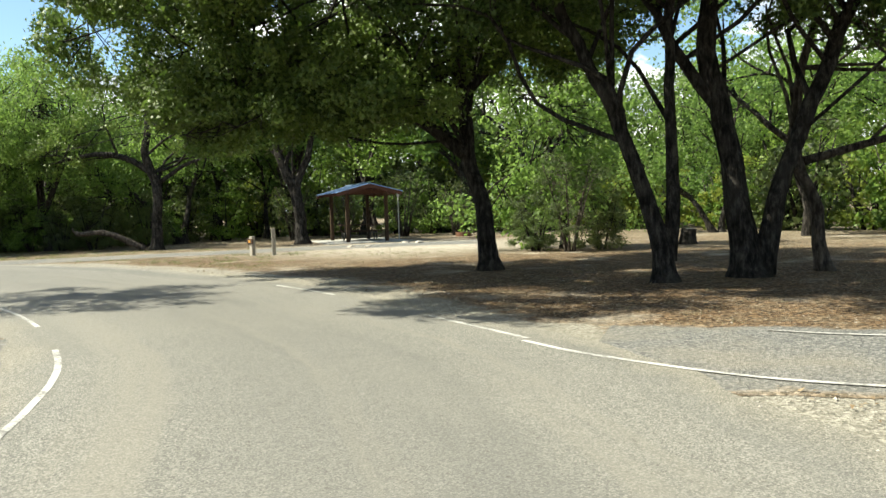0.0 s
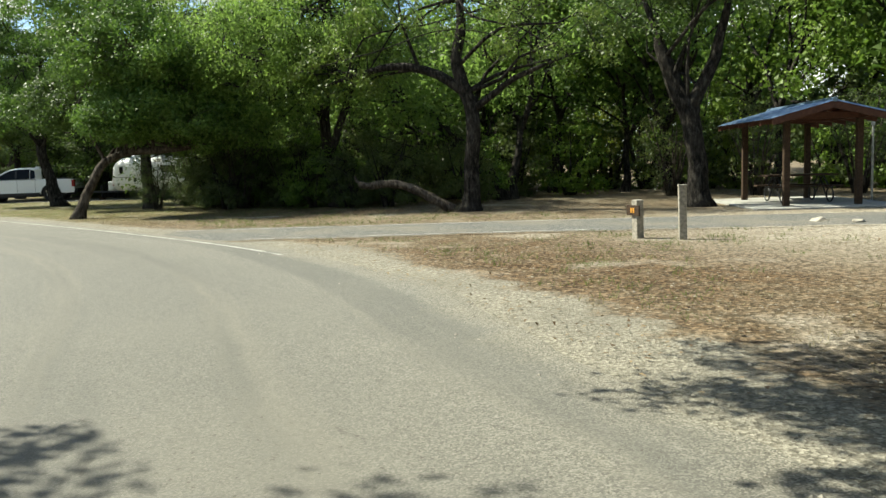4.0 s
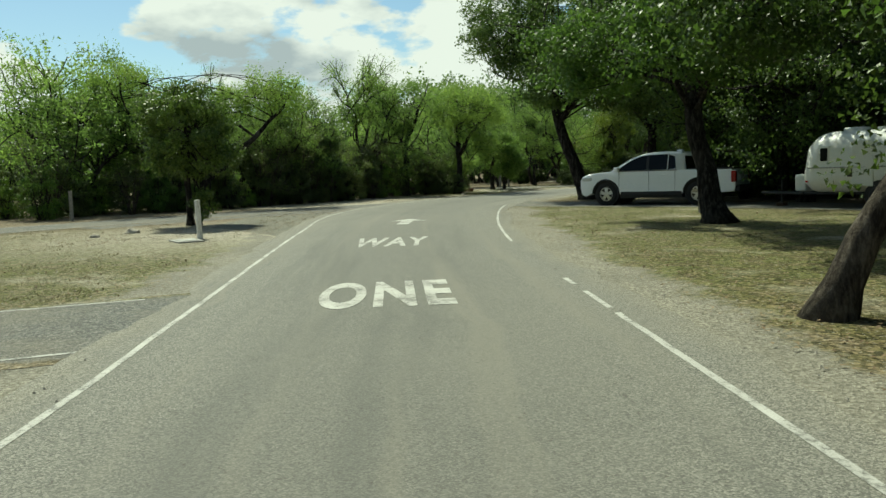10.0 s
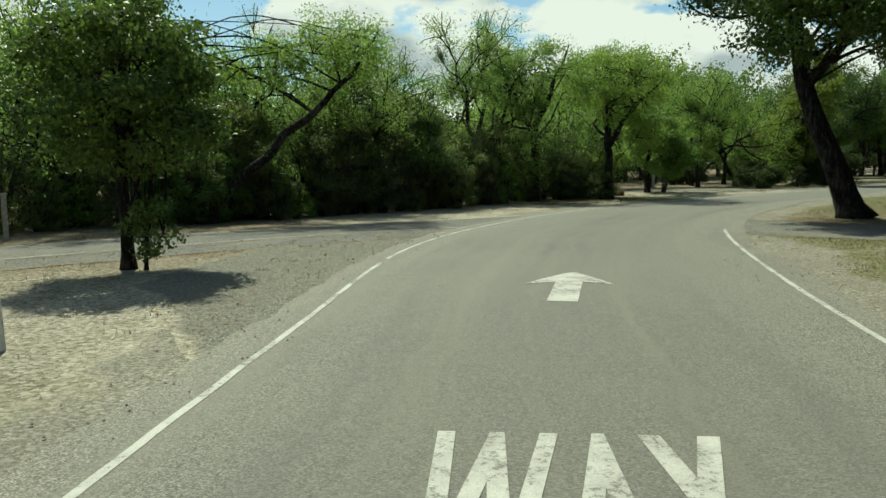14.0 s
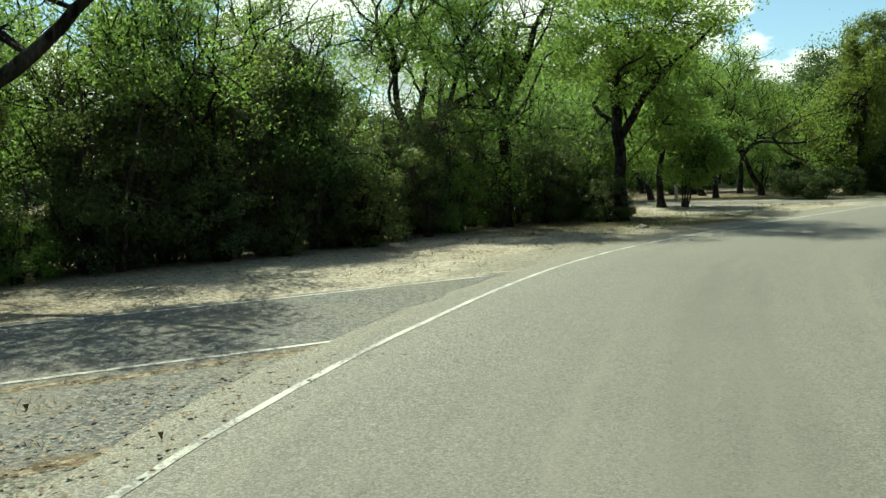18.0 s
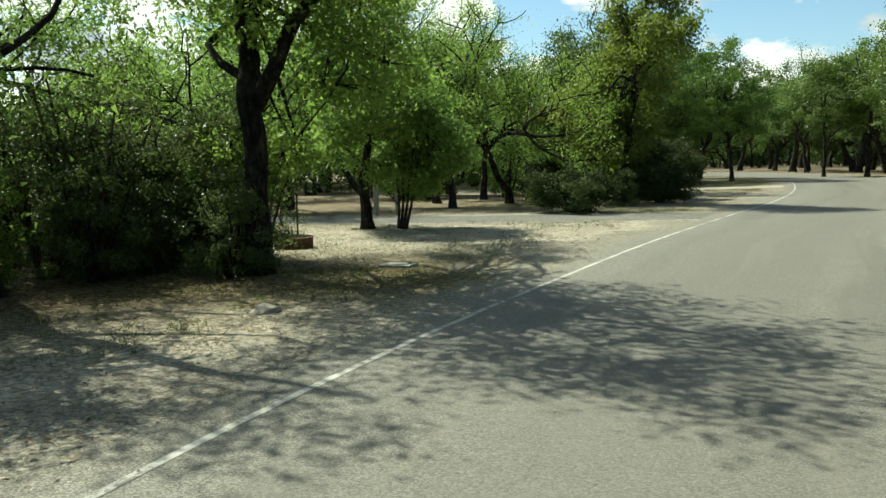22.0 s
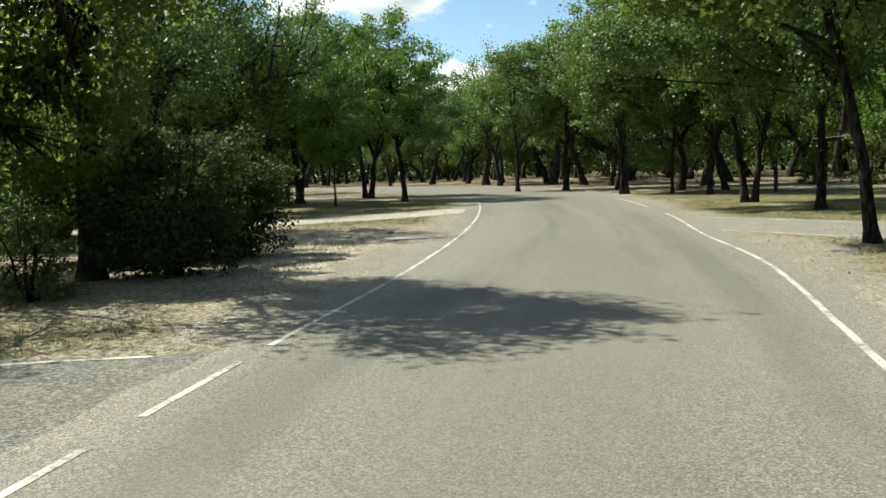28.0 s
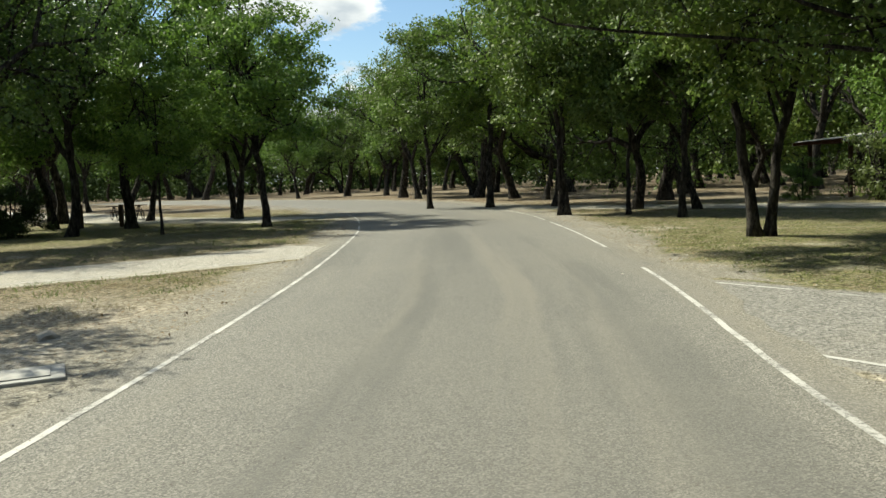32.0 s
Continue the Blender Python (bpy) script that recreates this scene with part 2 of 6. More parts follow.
def earth(k):
    """Dry grass, leaf litter, sand and pebbles by the plan; returns the colour and the relief."""
    d1, cells = k.voro(22)
    fine = k.noise(55, 5, 0.7)
    mid = k.noise(2.2, 6, 0.65)
    big = k.noise(0.16, 4, 0.6)
    both = k.mix(0.5, fine, cells)
    straw = k.ramp(both, (0.28, (0.070, 0.058, 0.034)), (0.5, (0.160, 0.129, 0.086)), (0.74, (0.315, 0.264, 0.190)))
    litter = k.ramp(both, (0.30, (0.024, 0.015, 0.008)), (0.5, (0.080, 0.050, 0.027)), (0.72, (0.225, 0.145, 0.076)))
    grass = k.ramp(both, (0.3, (0.036, 0.044, 0.013)), (0.52, (0.105, 0.118, 0.038)), (0.75, (0.230, 0.222, 0.095)))
    sand = k.ramp(both, (0.26, (0.150, 0.130, 0.092)), (0.5, (0.325, 0.290, 0.230)), (0.72, (0.490, 0.450, 0.375)))
    green = k.near(-36, 40, 6, 15)
    for x, y, r0, r1 in ((-66, 62, 8, 22), (-72, 88, 8, 26), (-62, 51, 4, 9), (-46, 41.5, 4, 9), (-41, 25, 6, 12), (-104, 88, 6, 22)):
        green = k.calc("MAXIMUM", green, k.near(x, y, r0, r1))
    brown = k.near(2, 20, 6, 15)
    for x, y, r0, r1 in ((-28, 40, 5, 11), (-71, 47, 2, 7), (-9.5, 28, 1, 8)):
        brown = k.calc("MAXIMUM", brown, k.near(x, y, r0, r1))
    base = k.mix(k.ramp(k.calc("ADD", k.calc("MULTIPLY", mid, 0.6), k.calc("MULTIPLY", big, 0.5)), (0.50, 0.0), (0.64, 0.65)), straw, litter)
    base = k.mix(k.calc("MULTIPLY", brown, k.ramp(mid, (0.3, 0.35), (0.55, 0.95))), base, litter)
    base = k.mix(k.calc("MULTIPLY", green, k.ramp(mid, (0.34, 0.2), (0.56, 0.85))), base, grass)
    pale = k.near(-65.4, 44.6, 1.5, 5)
    for x, y, r0, r1 in ((-73.5, 56, 3, 8), (-80.5, 69.5, 3.5, 9), (-76, 51.5, 2, 6), (-46, 30.5, 1, 8), (-5, 35, 2, 8), (-62.6, 37.6, 2, 6), (-66, 41.5, 1, 5), (-78, 55, 2, 7)):
        pale = k.calc("MAXIMUM", pale, k.near(x, y, r0, r1))
    base = k.mix(k.calc("MULTIPLY", pale, k.ramp(k.noise(0.9, 6, 0.65), (0.26, 0.45), (0.46, 0.95))), base, sand)
    base = k.mix(k.ramp(k.noise(0.55, 5, 0.6), (0.56, 0.0), (0.70, 0.75)), base, sand)
    base = k.mix(k.ramp(k.noise(24, 3, 0.6), (0.32, 0.8), (0.40, 0.0)), base, (0.040, 0.034, 0.026))
    base = k.mix(k.ramp(k.noise(19, 3, 0.6), (0.60, 0.0), (0.68, 0.75)), base, (0.40, 0.37, 0.30))
    return base, k.mix(0.5, fine, d1)


def gravelly(name, cell, dark, mid_, light, patch_colour, fade):
    """Gravel that thins out into the earth over fade metres from the strip's rim."""
    k = Mat(name, 0.95, 0, 0.15)
    ground, relief = earth(k)
    att = k.n.new("ShaderNodeAttribute")
    att.attribute_name = "track"
    sep = k.n.new("ShaderNodeSeparateXYZ")
    k.l.new(att.outputs["Vector"], sep.inputs[0])
    d1, stones = k.voro(cell)
    fine = k.noise(110, 4)
    grain = k.mix(0.45, stones, fine)
    base = k.ramp(grain, (0.22, dark), (0.5, mid_), (0.8, light))
    base = k.mix(k.ramp(k.noise(0.5, 5, 0.6), (0.46, 0.0), (0.66, 0.6)), base, patch_colour)
    base = k.mix(k.ramp(k.noise(40, 4, 0.65), (0.33, 0.6), (0.42, 0.0)), base, (0.050, 0.044, 0.034))
    base = k.mix(k.ramp(k.noise(34, 4, 0.65), (0.58, 0.0), (0.68, 0.65)), base, (0.40, 0.375, 0.305))
    share = k.calc("ADD", k.calc("MULTIPLY", sep.outputs["Z"], 0.55 / fade), k.calc("SUBTRACT", k.calc("MULTIPLY", k.noise(1.7, 7, 0.72), 1.1), 0.42))
    k.colour(k.mix(k.ramp(share, (0.30, 0.0), (0.52, 1.0)), ground, base)).bump(k.mix(0.5, d1, fine), 0.8, 0.025)
    return k.m


DRIVE = gravelly("driveway_gravelly_asphalt", 38, (0.050, 0.052, 0.050), (0.112, 0.112, 0.105), (0.260, 0.250, 0.226), (0.190, 0.171, 0.134), 0.4)
SPUR_PALE = gravelly("pale_gravelly_asphalt", 38, (0.080, 0.078, 0.070), (0.175, 0.170, 0.150), (0.340, 0.326, 0.288), (0.240, 0.222, 0.180), 0.4)
SHOULDER = gravelly("caliche_shoulder", 40, (0.080, 0.074, 0.058), (0.200, 0.184, 0.146), (0.400, 0.376, 0.305), (0.150, 0.140, 0.114), 0.9)
TRACK = gravelly("pale_caliche_track", 40, (0.130, 0.122, 0.100), (0.290, 0.274, 0.230), (0.480, 0.458, 0.395), (0.340, 0.312, 0.250), 0.4)
APRON = gravelly("gravel_and_leaf_apron", 42, (0.046, 0.045, 0.036), (0.130, 0.126, 0.104), (0.330, 0.318, 0.262), (0.160, 0.145, 0.110), 0.35)
k = Mat("ground_dry_grass_and_litter", 0.97, 0, 0.1)
base, relief = earth(k)
k.colour(base).bump(relief, 0.9, 0.05)
GROUND = k.m

k = Mat("worn_white_road_paint", 0.8, 0, 0.3)
chips = k.noise(22, 6, 0.75)
lump = k.noise(1.6, 5, 0.65)
fine = k.noise(120, 3, 0.7)
gone = k.ramp(k.calc("ADD", k.calc("MULTIPLY", chips, 0.6), k.calc("MULTIPLY", lump, 0.4)), (0.515, 0.0), (0.575, 0.9))
thin = k.mix(k.ramp(lump, (0.40, 0.0), (0.62, 0.55)), k.ramp(fine, (0.3, (0.30, 0.295, 0.265)), (0.62, (0.47, 0.46, 0.42))), (0.19, 0.185, 0.165))
k.colour(k.mix(gone, thin, (0.115, 0.112, 0.10))).bump(fine, 0.3, 0.005)
PAINT = k.m


def plain(name, col, rough=0.5, metal=0.0, spec=0.4, vary=0.12, scale=14.0):
    k = Mat(name, rough, metal, spec)
    n1, n2 = k.noise(scale, 5), k.noise(scale * 0.12, 3)
    lo, hi = tuple(c * (1 - vary) for c in col), tuple(min(1, c * (1 + vary)) for c in col)
    c = k.ramp(n1, (0.35, lo), (0.65, hi))
    k.colour(k.mix(k.ramp(n2, (0.45, 0.0), (0.7, 0.5)), c, lo)).bump(n1, 0.15, 0.004)
    return k.m


CAR_WHITE = plain("white_car_paint", (0.84, 0.85, 0.86), 0.25, 0, 0.5, 0.02)
FIBREGLASS = plain("white_fibreglass", (0.80, 0.80, 0.78), 0.35, 0, 0.5, 0.03)
BLACK_PLASTIC = plain("black_plastic", (0.018, 0.018, 0.019), 0.6)
RUBBER = plain("tyre_rubber", (0.022, 0.022, 0.022), 0.85)
ALLOY = plain("alloy_metal", (0.55, 0.55, 0.56), 0.3, 0.9)
GLASS_DARK = plain("tinted_glass", (0.006, 0.007, 0.008), 0.1, 0, 0.15, 0.02)
LAMP_CLEAR = plain("headlight_lens", (0.6, 0.62, 0.64), 0.12, 0.3, 0.6, 0.05)
LAMP_RED = plain("red_tail_lens", (0.30, 0.012, 0.012), 0.2)
POST_WOOD = plain("weathered_pale_wood", (0.302, 0.277, 0.230), 0.9, 0, 0.15, 0.3, 18)
POST_BROWN = plain("brown_stained_wood", (0.050, 0.032, 0.020), 0.85, 0, 0.2, 0.35, 18)
BEAM_RED = plain("red_brown_painted_timber", (0.078, 0.032, 0.019), 0.7, 0, 0.3, 0.25, 12)
ROOF_METAL = plain("blue_grey_metal_roofing", (0.200, 0.290, 0.420), 0.3, 0.55, 0.5, 0.2, 6)
CONCRETE = plain("pale_concrete", (0.331, 0.324, 0.295), 0.9, 0, 0.2, 0.18, 10)
RUST = plain("rusty_steel", (0.128, 0.064, 0.038), 0.85, 0.3, 0.3, 0.35, 16)
STEEL_DARK = plain("dark_painted_steel", (0.03, 0.03, 0.03), 0.5, 0.4, 0.4, 0.2)
STEEL_GREY = plain("galvanised_steel", (0.38, 0.38, 0.37), 0.5, 0.7, 0.4, 0.2)
ROCK = plain("pale_limestone", (0.322, 0.294, 0.245), 0.95, 0, 0.15, 0.25, 8)
SIGN_ORANGE = plain("faded_orange_sign", (0.55, 0.26, 0.04), 0.7, 0, 0.3, 0.1)

k = Mat("weathered_whitewash", 0.85, 0, 0.2)
flake = k.noise(30, 5, 0.7, (1.0, 1.0, 0.3))
k.colour(k.ramp(flake, (0.3, (0.30, 0.28, 0.24)), (0.45, (0.62, 0.60, 0.55)), (0.75, (0.78, 0.77, 0.72)))).bump(flake, 0.4, 0.004)
WHITEWASH = k.m

# ---------------------------------------------------------------- mesh helpers


def smooth(pts, step):
    """Points along a Catmull-Rom curve through pts, about step apart."""
    p = [Vector(q) for q in pts]
    p = [2 * p[0] - p[1], *p, 2 * p[-1] - p[-2]]
    out = []
    for a, b, c, d in zip(p, p[1:], p[2:], p[3:]):
        n = max(1, int((c - b).length / step))
        for i in range(n):
            t = i / n
            out.append(0.5 * (2 * b + (c - a) * t + (2 * a - 5 * b + 4 * c - d) * t * t + (3 * b - a - 3 * c + d) * t ** 3))
    out.append(p[-2])
    return out


class Soup:
    """Vertices and faces gathered for one mesh."""

    def __init__(self):
        self.v, self.f = [], []

    def add(self, verts, faces):
        o = len(self.v)
        self.v.extend(tuple(q) for q in verts)
        self.f.extend(tuple(o + i for i in face) for face in faces)

    def tube(self, pts, radii, sides=6, cap=True):
        pts = [Vector(q) for q in pts]
        rings = []
        side = None
        for i, q in enumerate(pts):
            way = (pts[min(i + 1, len(pts) - 1)] - pts[max(i - 1, 0)]).normalized()
            if side is None:
                side = way.orthogonal().normalized()
            side = (side - way * side.dot(way)).normalized()
            up = way.cross(side)
            r = radii[i] if not isinstance(radii, (int, float)) else radii
            rings += [q + r * (math.cos(a) * side + math.sin(a) * up) for a in (2 * math.pi * j / sides for j in range(sides))]
        n = len(pts)
        faces = [(i * sides + j, i * sides + (j + 1) % sides, (i + 1) * sides + (j + 1) % sides, (i + 1) * sides + j)
                 for i in range(n - 1) for j in range(sides)]
        if cap:
            faces += [tuple(range(sides - 1, -1, -1)), tuple((n - 1) * sides + j for j in range(sides))]
        self.add(rings, faces)

    def box(self, x0, y0, z0, x1, y1, z1):
        v = [(x, y, z) for z in (z0, z1) for x, y in ((x0, y0), (x1, y0), (x1, y1), (x0, y1))]
        self.add(v, [(3, 2, 1, 0), (4, 5, 6, 7), (0, 1, 5, 4), (1, 2, 6, 5), (2, 3, 7, 6), (3, 0, 4, 7)])

    def mesh(self, name, soft=False):
        m = bpy.data.meshes.new(name)
        m.from_pydata(self.v, [], self.f)
        m.update()
        if soft:
            m.polygons.foreach_set("use_smooth", [True] * len(m.polygons))
        return m


def thing(name, label, category, group="", kind="", at=None):
    ob = new(name)
    ob.empty_display_size = 0.3
    if at is not None:
        ob.matrix_basis = at
    return tagged(ob, label, category, group, kind)


def piece(name, data, mat, parent=None, label="", soft=False):
    """One mesh object from a Soup, a bmesh or a mesh, under a thing or part."""
    if isinstance(data, Soup):
        data = data.mesh(name, soft)
    elif isinstance(data, bmesh.types.BMesh):
        bm, data = data, bpy.data.meshes.new(name)
        bm.to_mesh(data)
        bm.free()
        if soft:
            data.polygons.foreach_set("use_smooth", [True] * len(data.polygons))
    if not data.materials:
        data.materials.append(mat)
    ob = new(name, data)
    ob.parent = parent
    return tagged(ob, label)


def rounded_box(x0, y0, z0, x1, y1, z1, bevel=0.02, seg=2):
    bm = bmesh.new()
    bmesh.ops.create_cube(bm, size=1)
    for v in bm.verts:
        v.co = Vector(((x0 + x1) / 2 + v.co.x * (x1 - x0), (y0 + y1) / 2 + v.co.y * (y1 - y0), (z0 + z1) / 2 + v.co.z * (z1 - z0)))
    bmesh.ops.bevel(bm, geom=bm.edges[:], offset=bevel, segments=seg, affect="EDGES", profile=0.6)
    return bm


def strip_between(left, right, z, rows=6, crown=0.0):
    """A sheet between two curves with the same number of points."""
    s = Soup()
    for a, b in zip(left, right):
        for i in range(rows + 1):
            t = i / rows
            q = a.lerp(b, t)
            s.v.append((q.x, q.y, z + crown * 4 * t * (1 - t)))
    n = rows + 1
    s.f = [(i * n + j, i * n + j + 1, (i + 1) * n + j + 1, (i + 1) * n + j) for i in range(len(left) - 1) for j in range(rows)]
    if s.f and (Vector(s.v[1]) - Vector(s.v[0])).cross(Vector(s.v[n]) - Vector(s.v[0])).z < 0:
        s.f = [f[::-1] for f in s.f]
    return s


def with_track(s, rows, curve):
    """The sheet as a mesh that knows its metres across from the middle and along the curve."""
    m = s.mesh("strip")
    n = rows + 1
    q = np.array(s.v).reshape(-1, n, 3)
    along = np.r_[0, np.cumsum([(b - a).length for a, b in zip(curve, curve[1:])])]
    wide_ = np.linalg.norm(q[:, -1] - q[:, 0], axis=1)
    t = np.empty((len(q), n, 3))
    t[:, :, 0] = (np.linspace(0, 1, n)[None, :] - 0.5) * wide_[:, None]
    t[:, :, 1] = along[:, None]
    t[:, :, 2] = wide_[:, None] / 2 - np.abs(t[:, :, 0])
    m.attributes.new("track", "FLOAT_VECTOR", "POINT").data.foreach_set("vector", t.ravel())
    return m


def offset(curve, d):
    """The curve shifted to its right by d."""
    out = []
    for i, q in enumerate(curve):
        w = curve[min(i + 1, len(curve) - 1)] - curve[max(i - 1, 0)]
        w = Vector((w.y, -w.x, 0)).normalized()
        out.append(q + w * float(d(i) if callable(d) else d))
    return out


def even(pts, n):
    """n points evenly spaced along a dense curve."""
    seg = np.array([(q.x, q.y, q.z) for q in pts])
    s = np.r_[0, np.cumsum(np.linalg.norm(np.diff(seg, axis=0), axis=1))]
    u = np.linspace(0, s[-1], n)
    return [Vector(q) for q in np.stack([np.interp(u, s, seg[:, i]) for i in range(3)], 1)]


# ---------------------------------------------------------------- ground and road
LEFT = [(-2.4, -40, 0), (-2.3, -12, 0), (-2.5, 0, 0), (-2.9, 5, 0), (-4.1, 9.4, 0), (-5.7, 12.4, 0), (-8.9, 16.2, 0), (-14.5, 21.0, 0), (-20.6, 24.9, 0),
        (-26.8, 27.4, 0), (-32.7, 29.1, 0), (-38.6, 30.7, 0), (-44.3, 32.3, 0), (-51.85, 34.6, 0), (-57.6, 37.8, 0), (-63.6, 43.0, 0), (-69.5, 51.7, 0),
        (-74.6, 60.6, 0), (-78.0, 66.9, 0), (-82.0, 73.5, 0), (-87.0, 80.8, 0), (-93.0, 88.6, 0), (-100.5, 96.3, 0), (-113, 105, 0), (-132, 114, 0), (-170, 126, 0)]
RIGHT = [(3.0, -40, 0), (3.0, -12, 0), (2.8, 0, 0), (2.0, 6, 0), (0.4, 11.0, 0), (-1.5, 14.2, 0), (-4.8, 18.8, 0), (-9.5, 23.6, 0), (-14.9, 27.6, 0),
         (-22.5, 30.6, 0), (-30.5, 33.1, 0), (-38.3, 35.5, 0), (-45.8, 38.4, 0), (-53.2, 41.9, 0), (-58.0, 45.2, 0), (-63.0, 50.2, 0), (-67.2, 56.5, 0),
         (-70.4, 62.4, 0), (-73.5, 69.1, 0), (-76.2, 73.6, 0), (-79.8, 79.9, 0), (-86.1, 89.4, 0), (-92.5, 97.6, 0), (-104, 109, 0), (-125, 120, 0), (-166, 133, 0)]
left_curve, right_curve = smooth(LEFT, 0.5), smooth(RIGHT, 0.5)
N_ROAD = 1300
left_even, right_even = even(left_curve, N_ROAD), even(right_curve, N_ROAD)
mid_road = [a.lerp(b, 0.5) for a, b in zip(left_even, right_even)]
road_xy = np.array([(q.x, q.y) for q in mid_road])


def off_road(x, y):
    """Distance of a place from the road's middle."""
    return float(np.min(np.hypot(road_xy[:, 0] - x, road_xy[:, 1] - y)))


def ragged(seed, size, base):
    return lambda i: base + size * noise.noise((i * 0.052, seed, 0.7)) + 0.5 * size * noise.noise((i * 0.24, seed, 3.1)) + 0.15 * size * noise.noise((i * 0.8, seed, 5.3))


edge_l, edge_r = offset(left_even, ragged(1, 0.25, -0.45)), offset(right_even, ragged(2, 0.25, 0.4))
sh_l, sh_r = offset(left_even, ragged(3, 0.7, -1.75)), offset(right_even, ragged(4, 0.7, 1.7))
tagged(piece("shoulder", with_track(strip_between(sh_l, sh_r, 0.0, 16), 16, mid_road), SHOULDER), "pale caliche gravel shoulder along the road", "road shoulder", kind="structure")
tagged(piece("road", with_track(strip_between(edge_l, edge_r, 0.009, 14, 0.008), 14, mid_road), ASPHALT), "worn light grey chip-seal asphalt lane through the campground", "road", kind="structure")


near_i = lambda curve, p: min(range(len(curve)), key=lambda i: (curve[i].x - p[0]) ** 2 + (curve[i].y - p[1]) ** 2)
i0, i1 = near_i(left_even, (-43, 32)), near_i(left_even, (-61.5, 41))
part_l = left_even[i0:i1]
wide = [min(1, i / 25, (len(part_l) - 1 - i) / 25) for i in range(len(part_l))]
fray = ragged(31, 0.6, 0)
outer = offset(part_l, lambda i: -0.3 - wide[i] * (3.0 + fray(i)))
tagged(piece("gravel_apron", with_track(strip_between(outer, offset(part_l, -0.2), 0.0025, 10), 10, part_l), APRON), "grey-brown gravel apron with dry leaves beside the lane", "gravel", kind="structure")
spur_xy = []


def driveway(name, near_pts, width, label, z=0.0045, lines=(), seed=0, mat=None):
    """A gravelly asphalt spur; lines: (offset, from, to) of the edge lines as shares of its length."""
    c = even(smooth(near_pts, 0.4), 90)
    spur_xy.extend((q.x, q.y, width / 2 + 0.15) for q in c)
    a, b = offset(c, ragged(seed, 0.25, -width / 2 - 0.35)), offset(c, ragged(seed + 9, 0.25, width / 2 + 0.35))
    d = tagged(piece(name, with_track(strip_between(a, b, z, 12), 12, c), mat or DRIVE), label, "driveway", kind="structure")
    for off, t0, t1 in lines:
        i0, i1 = int(t0 * 89), int(t1 * 89)
        if i1 > i0 + 1:
            line_strip(c[i0:i1 + 1], off, 0.07, z + 0.0045)
    return d


def line_strip(curve, off, width=0.1, z=0.015):
    wob = lambda i: off + 0.012 * noise.noise((i * 0.4, off, 1.0))
    a = offset(curve, lambda i: wob(i) - width / 2)
    b = offset(curve, lambda i: wob(i) + width / 2)
    ob = tagged(piece("road_line", strip_between(a, b, z, 2), PAINT), "worn white painted edge line on the asphalt", "road marking", "painted edge lines", "structure")


def road_line(curve, p0, p1):
    """The edge line from the place nearest p0 to the one nearest p1."""
    near = lambda p: min(range(len(curve)), key=lambda i: (curve[i].x - p[0]) ** 2 + (curve[i].y - p[1]) ** 2)
    i0, i1 = near(p0), near(p1)
    line_strip(curve[i0:i1 + 1], 0.0, 0.066, 0.015)


dense_l, dense_r = even(left_curve, 900), even(right_curve, 900)
for p0, p1 in (((-2.4, -20), (-5.7, 12.4)), ((-7.0, 14.1), (-9.2, 16.5)), ((-22, 25.6), (-49.8, 34.0)), ((-50.2, 34.2), (-73.2, 58.2)), ((-73.5, 58.7), (-74.3, 60.0)), ((-74.6, 60.6), (-75.3, 61.8)), ((-75.6, 62.3), (-93.2, 88.8)), ((-94.4, 90.2), (-100, 96))):
    road_line(dense_l, p0, p1)
for p0, p1 in (((3.0, -20), (2.0, 6.0)), ((-0.55, 12.6), (-1.7, 14.5)), ((-3.9, 17.6), (-5.4, 19.6)), ((-14.9, 27.6), (-30.3, 33.0)), ((-30.7, 33.2), (-31.9, 33.5)), ((-32.4, 33.7), (-33.0, 33.9)),
               ((-38.3, 35.5), (-53.2, 41.9)), ((-67.6, 57.2), (-69.4, 60.6)), ((-69.8, 61.3), (-79.8, 79.9)), ((-81.7, 82.8), (-86.8, 90.4)), ((-87.6, 91.4), (-94, 99))):
    road_line(dense_r, p0, p1)

GREY_SPUR = "grey gravelly asphalt campsite driveway with painted edge lines"
driveway("driveway_1", [(-20.6, 30.0, 0), (-19.4, 30.6, 0), (-17.07, 31.75, 0), (-13.0, 33.8, 0), (-7.5, 36.2, 0), (-2.5, 37.6, 0)], 2.9, GREY_SPUR, lines=((-1.37, 0.0, 0.035), (-1.37, 0.075, 0.6), (1.37, 0.13, 0.2), (1.37, 0.24, 0.5)), seed=11)
driveway("driveway_2", [(-57.8, 42.2, 0), (-53.2, 43.3, 0), (-49.2, 45.8, 0), (-45.0, 47.4, 0), (-40.5, 49.0, 0), (-31, 52.6, 0)], 3.2, GREY_SPUR, seed=12)
driveway("driveway_3", [(-32.6, 29.6, 0), (-32.5, 27.6, 0), (-32.2, 22, 0), (-31, 14, 0)], 3.1, GREY_SPUR, lines=((-1.5, 0.05, 0.5), (1.5, 0.06, 0.5)), seed=13)
driveway("driveway_4", [(-59.6, 40.2, 0), (-58.6, 36.7, 0), (-58.0, 34.1, 0), (-57.1, 31.3, 0), (-54.9, 27.2, 0), (-51.0, 21.0, 0)], 3.0, GREY_SPUR, lines=((-1.45, 0.13, 0.9), (1.5, 0.02, 0.8)), seed=14)
spur_side = even(smooth([(-56.6, 38.6, 0), (-55.9, 36.0, 0), (-55.3, 33.6, 0), (-54.2, 30.6, 0), (-52.0, 26.6, 0)], 0.4), 50)
